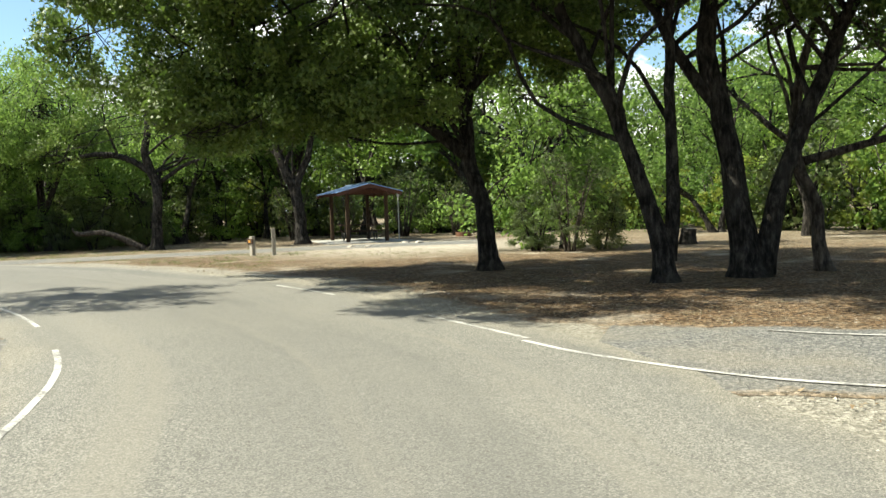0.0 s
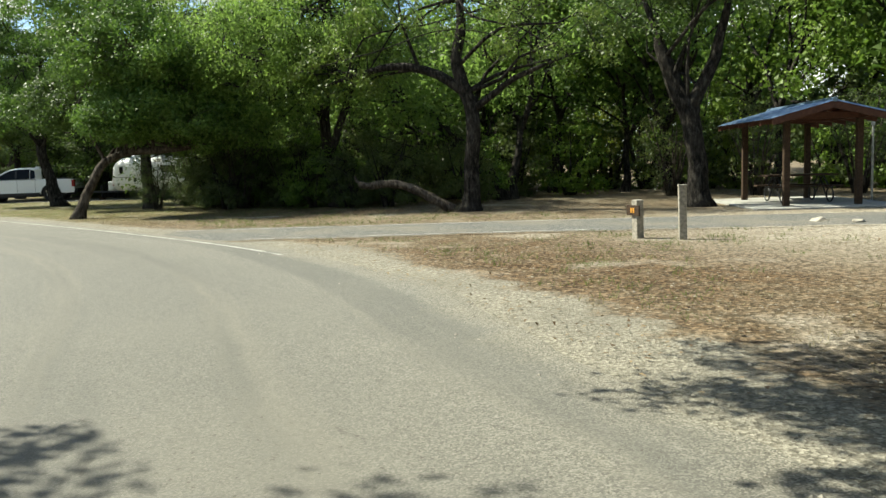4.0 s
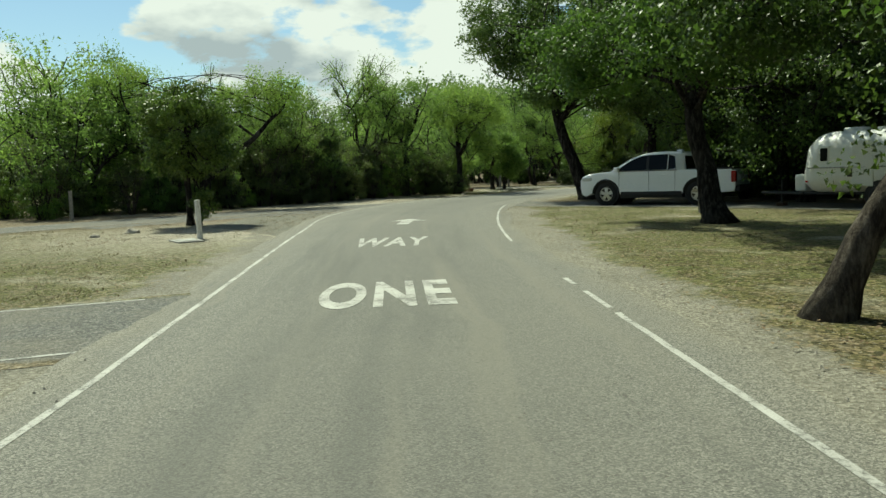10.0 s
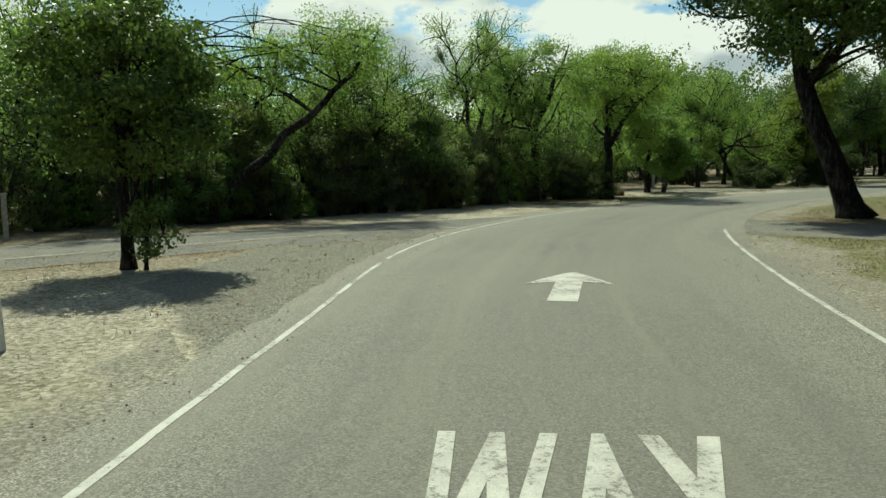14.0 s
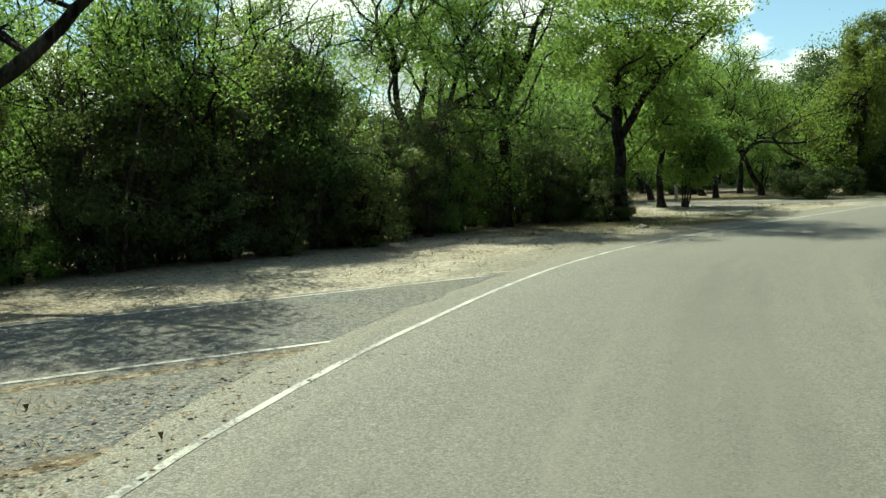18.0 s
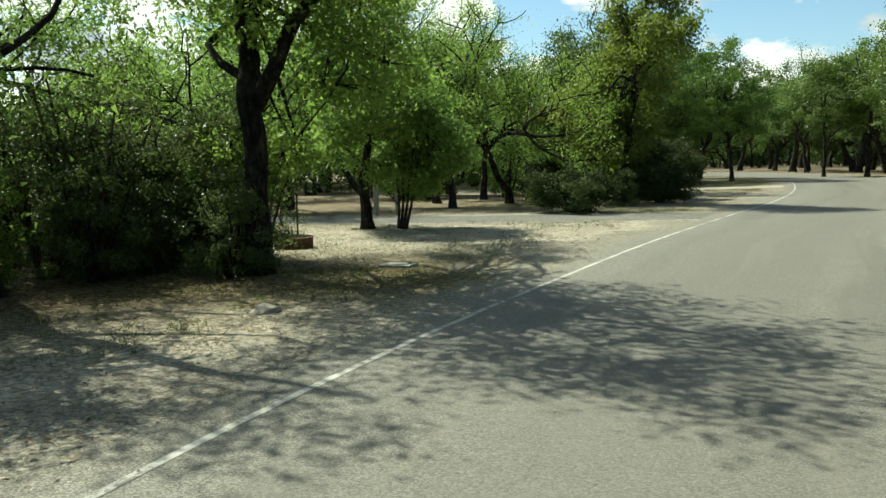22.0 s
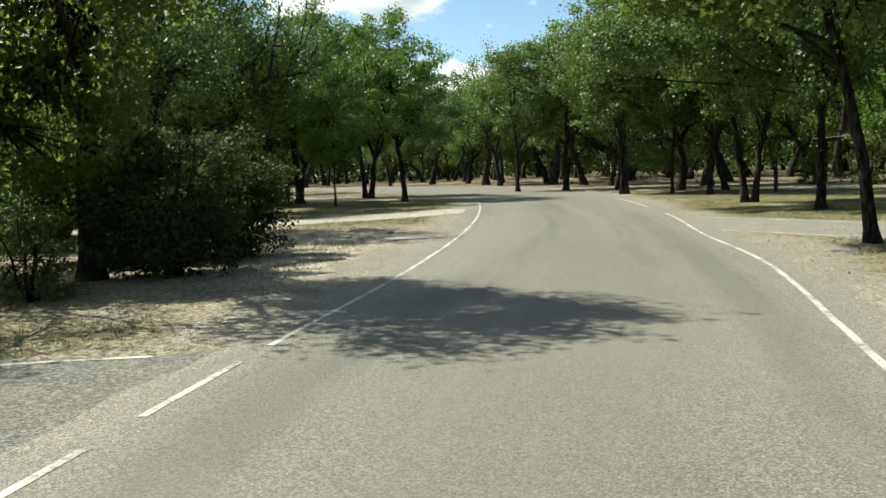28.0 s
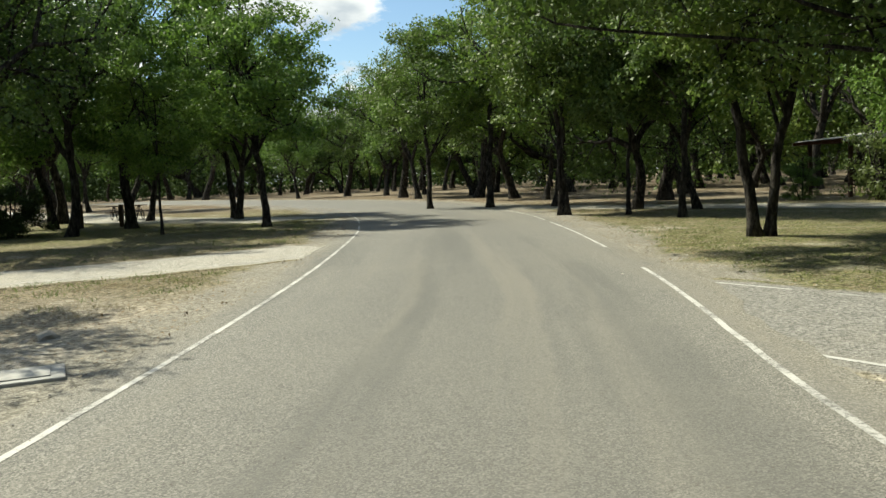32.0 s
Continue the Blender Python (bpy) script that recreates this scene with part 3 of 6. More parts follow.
tagged(piece("gravel_apron", with_track(strip_between(offset(spur_side, ragged(61, 0.4, -1.3)), offset(spur_side, ragged(62, 0.5, 1.5)), 0.0035, 10), 10, spur_side), DRIVE), "grey gravel spread between spur and lane", "gravel", kind="structure")
driveway("driveway_5", [(-74.4, 61.2, 0), (-75.5, 60.2, 0), (-76.56, 59.1, 0), (-78.06, 57.0, 0), (-79.4, 55.2, 0), (-82.0, 52.3, 0), (-87, 48.6, 0)], 2.8, GREY_SPUR, lines=((-1.4, 0.06, 0.11), (-1.4, 0.2, 0.7), (1.4, 0.06, 0.7)), seed=15)
driveway("driveway_6", [(-88.2, 82.0, 0), (-88.6, 79.4, 0), (-90.0, 76.2, 0), (-92.8, 72.4, 0), (-99, 67, 0)], 2.9, GREY_SPUR, lines=((-1.2, 0.1, 0.7), (1.2, 0.15, 0.7)), seed=16, mat=TRACK)
driveway("driveway_7", [(-79.0, 77.2, 0), (-77.4, 76.65, 0), (-75.6, 76.0, 0), (-72, 74.9, 0), (-64, 73.0, 0), (-56, 72, 0)], 3.2, GREY_SPUR, lines=((-1.5, 0.02, 0.06), (-1.5, 0.08, 0.4), (1.5, 0.05, 0.1), (1.5, 0.13, 0.4)), seed=17, mat=SPUR_PALE)
driveway("driveway_8", [(0.2, 12.0, 0), (2.2, 11.6, 0), (6, 10.8, 0), (14, 10.0, 0)], 2.6, GREY_SPUR, seed=18)
line_strip(even(smooth([(-0.5, 12.5, 0), (0.0, 11.8, 0), (0.5, 11.3, 0), (1.2, 10.7, 0), (2.2, 10.2, 0), (5, 9.5, 0), (10, 8.9, 0)], 0.2), 60), 0.0, 0.07, 0.0155)
line_strip(even(smooth([(2.1, 12.95, 0), (3.1, 12.5, 0), (6, 11.9, 0), (11, 11.4, 0)], 0.2), 40), 0.0, 0.07, 0.0155)
driveway("driveway_9", [(-5.4, 11.9, 0), (-7.2, 11.5, 0), (-10, 11.0, 0), (-16, 10.5, 0)], 2.6, GREY_SPUR, lines=((1.1, 0.0, 0.7), (-1.3, 0.1, 0.7)), seed=19)
driveway("driveway_10", [(-97, 101, 0), (-84, 99.2, 0), (-72, 97.5, 0), (-58, 98, 0)], 3.0, "pale campsite track beneath the grove", seed=20, mat=TRACK)
driveway("driveway_11", [(-100, 92.5, 0), (-112, 93, 0), (-126, 98, 0), (-150, 104, 0)], 4.0, "pale campsite track beneath the grove", seed=21, mat=TRACK)


# ground: fine near the road, coarse to the horizon
gs = Soup()
spur_np = np.array(spur_xy)
xs = np.unique(np.r_[np.linspace(-2500, -220, 12), np.linspace(-220, 120, 120), np.linspace(120, 2500, 12)])
ys = np.unique(np.r_[np.linspace(-2500, -100, 12), np.linspace(-100, 220, 110), np.linspace(220, 2500, 12)])
for y in ys:
    for x in xs:
        d = 200
        if -200 < x < 110 and -80 < y < 200:
            d = min(off_road(x, y), 5 + float(np.min(np.hypot(spur_np[:, 0] - x, spur_np[:, 1] - y) - spur_np[:, 2])))
        lift = min(1, max(0, (d - 7) / 25))
        z = lift * (0.10 * noise.noise((x * 0.07, y * 0.07, 0)) + 0.05 * noise.noise((x * 0.3, y * 0.3, 5))) - 0.0045
        gs.v.append((x, y, z))
nx = len(xs)
gs.f = [(j * nx + i, j * nx + i + 1, (j + 1) * nx + i + 1, (j + 1) * nx + i) for j in range(len(ys) - 1) for i in range(nx - 1)]
tagged(piece("ground", gs, GROUND, soft=True), "dry campground earth with straw-coloured grass and leaf litter", "ground", kind="structure")


# lettering and arrow on the lane
def lettering(text, base, up, width, length):
    cu = bpy.data.curves.new(text.lower(), "FONT")
    cu.body, cu.size, cu.offset, cu.align_x, cu.resolution_u = text, 1.0, 0.034, "CENTER", 6
    cu.space_character = 1.18
    tmp = new("lettering", cu)
    dg = bpy.context.evaluated_depsgraph_get()
    m = bpy.data.meshes.new_from_object(tmp.evaluated_get(dg))
    bpy.data.objects.remove(tmp)
    lo = [min(v.co[i] for v in m.vertices) for i in range(2)]
    hi = [max(v.co[i] for v in m.vertices) for i in range(2)]
    up = Vector((*up, 0)).normalized()
    rt = Vector((up.y, -up.x, 0))
    for v in m.vertices:
        u, w = (v.co.x - (lo[0] + hi[0]) / 2) / (hi[0] - lo[0]) * width, (v.co.y - lo[1]) / (hi[1] - lo[1]) * length
        v.co = Vector((*base, 0.0215)) + rt * u + up * w
    m.name = "road_lettering"
    m.materials.clear()
    tagged(piece("road_lettering", m, PAINT), f"white painted word {text} on the grey lane", "road marking", "words on the lane", "structure")


lettering("ONE", (-31.86, 31.10), (-0.962, 0.275), 1.58, 2.1)
lettering("WAY", (-38.88, 33.10), (-0.945, 0.33), 1.52, 2.15)
ar = Soup()
aw = Vector((-0.92, 0.39, 0)).normalized()
an = Vector((aw.y, -aw.x, 0))
tail = Vector((-45.15, 35.25, 0.0215))
outline = [(0, -0.17), (1.55, -0.17), (1.35, -0.56), (1.75, -0.40), (2.5, -0.05), (2.5, 0.05), (1.75, 0.40), (1.35, 0.56), (1.55, 0.17), (0, 0.17)]
ar.add([tail + aw * u + an * w for u, w in outline], [(0, 9, 8, 1), (1, 8, 7, 6, 3, 2), (3, 6, 5, 4)])
tagged(piece("road_arrow", ar, PAINT), "white painted arrow pointing ahead on the lane", "road marking", kind="structure")

# ---------------------------------------------------------------- trees


def leaf_mesh(name, centres, size, seed, flat=0.45, slim=0.42, lie=1.0, out=None):
    """Small pointed leaves of three corners each round the given centres."""
    rng = np.random.default_rng(seed)
    n = len(centres)
    d = rng.normal(size=(n, 3))
    d[:, 2] = (d[:, 2] - 0.25) * lie
    d /= np.linalg.norm(d, axis=1)[:, None]
    up = rng.normal(size=(n, 3)) * (1 - flat) + np.array([0, 0, flat * 1.6])
    if out is not None:
        up = up * 0.55 + out
    w = np.cross(d, up)
    w /= np.linalg.norm(w, axis=1)[:, None] + 1e-9
    s = size * rng.uniform(0.65, 1.35, (n, 1))
    nrm = np.cross(w, d)
    base = centres - d * s * 0.5 + nrm * s * 0.08
    v = np.stack([base + w * s * slim, centres + d * s * 0.5, base - w * s * slim], 1)
    m = bpy.data.meshes.new(name)
    m.vertices.add(3 * n)
    m.vertices.foreach_set("co", v.ravel())
    m.loops.add(3 * n)
    m.loops.foreach_set("vertex_index", np.arange(3 * n, dtype=np.int32))
    m.polygons.add(n)
    m.polygons.foreach_set("loop_start", np.arange(0, 3 * n, 3, dtype=np.int32))
    m.update(calc_edges=True)
    m.validate()
    return m


def grow(seed, trunks, blobs, leaf=0.12, per=40, spread=0.38, limbs=4, gnarl=0.12, twig=0.011):
    """Wood and leaf centres. trunks: lists of (x, y, z, radius); blobs: (centre, radii, twigs) of the crown."""
    rng = random.Random(seed)
    nrg = np.random.default_rng(seed)
    wood = Soup()
    spine = []
    for tr in trunks:
        pts = smooth([q[:3] for q in tr], 0.8 if LIGHT[0] else 0.32)
        n = len(pts)
        dense = [q + Vector((noise.noise((i * 0.35, seed, 1)), noise.noise((i * 0.35, seed, 7)), 0)) * gnarl * min(1, i / 4) for i, q in enumerate(pts)]
        rr = np.interp(np.linspace(0, len(tr) - 1, n), range(len(tr)), [q[3] for q in tr])
        rr = [float(r) * (1 + 0.45 * math.exp(-p.z / 0.22) if p.z < 1.2 else 1) for r, p in zip(rr, dense)]
        wood.tube(dense, rr, 6 if LIGHT[0] else 10)
        spine.append([(p, r) for p, r in zip(dense, rr)])
    centres, outs = [], []
    for c, rad, n in blobs:
        c, rad = Vector(c), Vector(rad)
        starts = sorted((s for sp in spine for s in sp[len(sp) // 3:]), key=lambda s: (s[0] - c).length)[:40]
        ends = []
        for _ in range(n):
            while True:
                q = Vector((rng.uniform(-1, 1), rng.uniform(-1, 1), rng.uniform(-1, 1)))
                if 0.3 < q.length < 1:
                    break
            q = q.normalized() * q.length ** 0.55
            q *= 0.8 + 0.35 * noise.noise(q * 1.7 + Vector((seed, 0, 0)))
            ends.append(c + Vector((q.x * rad.x, q.y * rad.y, q.z * rad.z)))
        arms = []
        for i in range(max(2, n // 22 if limbs is None else limbs)):
            s, r = rng.choice(starts)
            e = rng.choice(ends).lerp(c, 0.25)
            m1 = s.lerp(e, 0.35) + Vector((rng.uniform(-1, 1), rng.uniform(-1, 1), rng.uniform(-0.2, 0.9))) * 0.16 * (e - s).length
            m2 = s.lerp(e, 0.7) + Vector((rng.uniform(-1, 1), rng.uniform(-1, 1), rng.uniform(-0.3, 0.7))) * 0.14 * (e - s).length
            arm = smooth([s, m1, m2, e], 0.9 if LIGHT[0] else 0.5)
            r0 = min(0.5 * r, 0.13, 0.26 / (e - s).length)
            wood.tube(arm, [r0 + (0.018 - r0) * j / (len(arm) - 1) for j in range(len(arm))], 4 if LIGHT[0] else 5, False)
            arms.append(arm)
        for e in ends:
            arm = min(rng.sample(arms, min(3, len(arms))), key=lambda a: min((q - e).length for q in a[::2]))
            s = min(arm[len(arm) // 4:], key=lambda q: (q - e).length + rng.uniform(0, 0.8))
            b = s.lerp(e, 0.55) + Vector((rng.uniform(-1, 1), rng.uniform(-1, 1), rng.uniform(-0.5, 1))) * 0.13 * (e - s).length
            if not LIGHT[0]:
                wood.tube([s, b, e], [twig * 1.6, twig, twig * 0.4], 3, False)
            k = max(4, int(per * rng.uniform(0.4, 1.5)))
            t = nrg.uniform(0.5, 1.05, (k, 1))
            line = np.array(b) * (1 - t) + np.array(e) * t
            puff = spread * rng.uniform(0.6, 1.15)
            q = nrg.normal(size=(k, 3))
            q *= (nrg.uniform(0.25, 1.0, (k, 1)) ** 0.5 * 1.5) / (np.linalg.norm(q, axis=1)[:, None] + 1e-6)
            off = q * np.array([puff, puff, puff * 0.66]) * (0.55 + 0.6 * t)
            centres.append(line + off)
            outs.append(off / puff * 1.0 + np.array((e - c).normalized()) * 0.2)
    return wood, np.concatenate(centres), np.concatenate(outs)


def branching(seed, h, clear, splits, spread, lift, gnarl, r0, per, puff, taper=0.74, stems=1, sag=0.0):
    """Wood and leaf centres of a tree that forks again and again. h: height; clear: share of it below the first fork;
    splits: how many arms at each fork; lift: upward pull of the arms; sag: how far the sprays hang."""
    rng, nrg = random.Random(seed), np.random.default_rng(seed)
    limbs, tips = [], []
    last = len(splits)

    def arm(p, d, ln, r, lev):
        n = 3 if LIGHT[0] else 4
        pts, q, dd = [p], p, d
        for _ in range(n):
            dd = (dd + Vector((rng.gauss(0, 1), rng.gauss(0, 1), rng.gauss(0, 0.7))) * gnarl + Vector((0, 0, lift))).normalized()
            q = q + dd * (ln / n)
            pts.append(q)
        limbs.append((pts, r, lev))
        if lev == last:
            tips.append(pts)
            return
        k = splits[lev]
        turn = rng.uniform(0, 6.28)
        for j in range(k):
            side = (Matrix.Rotation(turn + 6.283 * j / k + rng.uniform(-0.5, 0.5), 3, dd) @ dd.orthogonal()).normalized()
            tilt = spread * rng.uniform(0.6, 1.3)
            arm(q, (dd * math.cos(tilt) + side * math.sin(tilt)).normalized(), ln * taper * rng.uniform(0.75, 1.2), r * (0.72 if k == 2 else 0.62), lev + 1)
        if lev:
            side = (Matrix.Rotation(rng.uniform(0, 6.28), 3, dd) @ dd.orthogonal()).normalized()
            arm(pts[n // 2], (dd * 0.6 + side * 0.8).normalized(), ln * taper * 0.8, r * 0.5, min(lev + 1, last))

    for i in range(stems):
        a = 6.283 * i / stems + rng.uniform(-0.4, 0.4)
        out = 0.0 if stems == 1 else 0.38
        arm(Vector((0.12 * math.cos(a), 0.12 * math.sin(a), -0.1)) if stems > 1 else Vector((0, 0, -0.1)), Vector((out * math.cos(a), out * math.sin(a), 1)).normalized(), clear * h, r0, 0)
    k = h / max(t[-1].z for t in tips)
    wood, centres, outs = Soup(), [], []
    for pts, r, lev in limbs:
        if LIGHT[0] and lev >= last:
            continue
        n = len(pts) - 1
        rr = [r * (1 - 0.36 * i / n) for i in range(n + 1)]
        if not lev:
            rr[0] = r * 1.5
        wood.tube([q * k for q in pts], rr, max(3, (10, 7, 5, 4, 3, 3)[lev] - (2 if LIGHT[0] else 0)), False)
    mid = Vector((0, 0, 0.6 * h))
    for pts in tips:
        m = max(5, int(per * rng.uniform(0.35, 1.6)))
        t = nrg.uniform(0.15, 1.1, (m, 1))
        a, e = np.array(pts[0] * k), np.array(pts[-1] * k)
        off = nrg.normal(size=(m, 3)) * np.array([1, 1, 0.7]) * puff * rng.uniform(0.6, 1.25)
        c = a * (1 - t) + e * t + off
        c[:, 2] -= sag * t[:, 0] * nrg.random(m)
        centres.append(c)
        outs.append(off / puff * 0.7 + np.array((pts[-1] * k - mid).normalized()) * 0.3)
    return wood, np.concatenate(centres), np.concatenate(outs)


LIGHT = [0]     # far trees carry fewer and larger leaves


def plant(name, label, category, seed, trunks, blobs, at, leaf_mat, bark=None, leaf=0.12, group="", flat=0.45, slim=0.42, per=40, full=1.0, forks=None, **kw):
    t = thing(name, label, category, group, at=at)
    leaf, per = ((leaf * 0.72, per * 2.2), (leaf * 1.25, per * 0.65), (leaf * 1.8, per * 0.30))[LIGHT[0]]
    if forks:
        wood, cen, outs = branching(seed, per=per, **forks)
    else:
        wood, cen, outs = grow(seed, trunks, [(c, r, int(n * full * 0.58)) for c, r, n in blobs], leaf, per=per * 1.75, **kw)
    keep = cen[:, 2] > 0.03
    spot = Vector(at.translation)
    lane = road_xy[np.hypot(road_xy[:, 0] - spot.x, road_xy[:, 1] - spot.y) < 14][::3]
    if len(lane):     # boughs are kept clear of passing vehicles
        q = np.array(at.to_3x3()) @ cen.T + np.array(spot)[:, None]
        over = np.min(np.hypot(q[0][:, None] - lane[:, 0], q[1][:, None] - lane[:, 1]), axis=1)
        keep &= (over > 2.4) | (q[2] > 3.4)
    cen, outs = cen[keep], outs[keep]
    piece("trunk", wood, bark or BARK, t, soft=True)
    piece("crown", leaf_mesh("crown", cen, leaf, seed, flat, slim, 1.0, outs), leaf_mat, t)
    return t


def at(x, y, turn=0.0, s=1.0, sz=None):
    return Matrix.Translation((x, y, -0.02)) @ Matrix.Rotation(turn, 4, "Z") @ Matrix.Diagonal((s, s, sz or s, 1))


# kinds of filling trees and shrubs, each built once or a few times and then repeated
def elm(seed, at_, group=""):
    r = random.Random(seed)
    return plant("tree", "slender mid-green elm with dark trunk among the campsites", "tree", seed, None, None, at_, LEAF_ELM, leaf=0.13, per=84, group=group,
                 forks=dict(h=r.uniform(8.4, 10.2), clear=0.24, splits=(3, 3, 3, 2), spread=0.55, lift=0.10, gnarl=0.14, r0=0.17, puff=0.30, taper=0.80))


def mesquite(seed, at_, group=""):
    r = random.Random(seed)
    return plant("mesquite_tree", "open feathery mesquite tree with forked dark limbs", "tree", seed, None, None, at_, LEAF_MESQ, leaf=0.115, per=66, group=group, slim=0.26,
                 forks=dict(h=r.uniform(7.4, 8.8), clear=0.2, splits=(2, 3, 3, 3) if r.random() < 0.6 else (3, 3, 3, 2), spread=0.62, lift=0.07, gnarl=0.24, r0=0.15, puff=0.25, taper=0.80, stems=r.choice((1, 2, 2)), sag=0.45))


def oak(seed, at_, group=""):
    r = random.Random(seed)
    return plant("oak_tree", "dark green oak with a broad dense crown", "tree", seed, None, None, at_, LEAF_OAK, leaf=0.13, per=90, group=group,
                 forks=dict(h=r.uniform(8.6, 10.4), clear=0.22, splits=(3, 3, 3, 2), spread=0.72, lift=0.05, gnarl=0.20, r0=0.25, puff=0.32, taper=0.84))


def shrub(seed, at_, mat=None, group="", label="dense grey-green thorny shrub at the woods' edge"):
    r = random.Random(seed)
    tr, bl = [], []
    for i in range(5):
        a = i * 1.26 + r.uniform(-0.4, 0.4)
        dx, dy, h = math.cos(a), math.sin(a), r.uniform(2.2, 3.3)
        tr.append([(0.12 * dx, 0.12 * dy, -0.1, 0.05), (0.5 * dx, 0.5 * dy, h * 0.45, 0.035), (0.9 * dx, 0.9 * dy, h * 0.9, 0.01)])
    bl = [((0, 0, 1.25), (1.7, 1.7, 1.35), 62), ((0, 0, 0.4), (1.75, 1.75, 0.45), 26), ((r.uniform(-0.5, 0.5), r.uniform(-0.5, 0.5), 2.3), (1.2, 1.2, 0.9), 24)]
    return plant("shrub", label, "shrub", seed, tr, bl, at_, mat or LEAF_SHRUB, leaf=0.085, per=50, spread=0.24, limbs=5, group=group, twig=0.008)


def twiggy(seed, at_, group=""):
    r = random.Random(seed)
    tr = []
    for i in range(7):
        a = i * 0.9 + r.uniform(-0.4, 0.4)
        dx, dy, h = math.cos(a), math.sin(a), r.uniform(3.2, 4.6)
        tr.append([(0.15 * dx, 0.15 * dy, -0.1, 0.055), (0.55 * dx, 0.55 * dy, h * 0.4, 0.04), (1.2 * dx, 1.2 * dy, h * 0.85, 0.012)])
    bl = [((0, 0, 2.9), (2.0, 2.0, 1.7), 90), ((r.uniform(-0.6, 0.6), r.uniform(-0.6, 0.6), 1.3), (1.7, 1.7, 1.1), 40)]
    return plant("shrub", "tall twiggy grey-brown shrub with thin leaves", "shrub", seed, tr, bl, at_, LEAF_SHRUB, BARK_PALE, leaf=0.075, per=24, spread=0.27, limbs=8, group=group, twig=0.008)


rnd = random.Random(7)
PROTO = {}


def repeat(kind, x, y, s=1.0, turn=None, sz=None):
    """Another tree or shrub of a kind, from a few grown ones."""
    makers = {"twiggy": twiggy, "elm": elm, "mesquite": mesquite, "oak": oak, "shrub": lambda q, m, group: shrub(q, m, None, group), "green_shrub": lambda q, m, group: shrub(q, m, LEAF_ELM, group, "leafy green shrub beneath the trees"),
              "yellow_shrub": lambda q, m, group: shrub(q, m, LEAF_YELLOW, group, "sunlit yellow-green shrub in the thicket")}
    want = {"twiggy": 3, "elm": 4, "mesquite": 4, "oak": 3, "shrub": 4, "green_shrub": 2, "yellow_shrub": 2}[kind]
    away = off_road(x, y)
    LIGHT[0] = 2 if away > 27 else 1 if away > 15.5 else 0
    have = PROTO.setdefault((kind, LIGHT[0]), [])
    m = at(x, y, rnd.uniform(0, 6.28) if turn is None else turn, s, sz)
    if len(have) < want:
        have.append(makers[kind](100 + 17 * len(have) + 31 * list(makers).index(kind) + 7 * LIGHT[0], m, f"{kind.replace('_', ' ')} plants of the woods"))
        LIGHT[0] = 0
        return have[-1]
    LIGHT[0] = 0
    src = rnd.choice(have)
    o = copy_thing(src, Matrix())
    o.matrix_basis = m
    return o


# --- single trees along the lane
plant("oak_tree", "old live oak with dark ridged trunk reaching over the lane", "tree", 1,
      [[(0, 0, -0.1, 0.22), (-0.15, 0.1, 1.4, 0.18), (-0.45, 0.3, 2.7, 0.165), (-0.6, 0.3, 4.6, 0.12), (-0.3, 0.5, 7.6, 0.04)],
       [(-0.45, 0.3, 2.6, 0.16), (-1.6, 0.2, 3.5, 0.13), (-3.4, -0.2, 4.2, 0.09), (-6.4, -0.6, 4.9, 0.03)],
       [(-0.5, 0.3, 4.0, 0.12), (0.8, 1.2, 5.4, 0.08), (2.4, 2.2, 6.6, 0.03)]],
      [((-0.5, 0.3, 6.4), (4.6, 4.2, 2.4), 210), ((2.8, 2.0, 7.4), (3.6, 3.4, 2.2), 110), ((0.8, 3.0, 5.6), (3.0, 2.4, 1.6), 80), ((-4.6, -0.5, 4.7), (3.4, 2.6, 1.5), 150), ((-3.0, -0.9, 3.9), (2.6, 1.6, 0.7), 80), ((-6.0, -0.8, 4.1), (2.4, 1.8, 0.8), 70), ((-6.2, -3.2, 6.2), (3.2, 2.6, 1.4), 120), ((-2.6, -4.4, 6.6), (3.2, 2.4, 1.3), 110), ((-4.6, -7.2, 6.8), (3.0, 2.4, 1.2), 90), ((0.6, -6.2, 7.0), (3.0, 2.4, 1.2), 80), ((2.2, 1.6, 6.0), (2.4, 2.4, 1.6), 50), ((-2.8, -1.8, 4.0), (1.8, 1.4, 0.9), 40), ((-5.0, 0.4, 6.8), (3.6, 3.0, 2.0), 110), ((-8.2, -0.4, 5.6), (2.6, 2.4, 1.8), 70), ((-0.4, 0, 9.0), (4.0, 3.6, 1.8), 90), ((-4.4, -1.4, 3.4), (2.6, 1.6, 0.6), 60), ((-6.2, -0.6, 3.4), (2.0, 1.6, 0.6), 45), ((-1.9, -2.2, 3.6), (1.6, 1.4, 0.6), 30)],
      at(-1.4, 22.4), LEAF_OAK, full=1.7, leaf=0.125, per=46, spread=0.34, limbs=5)
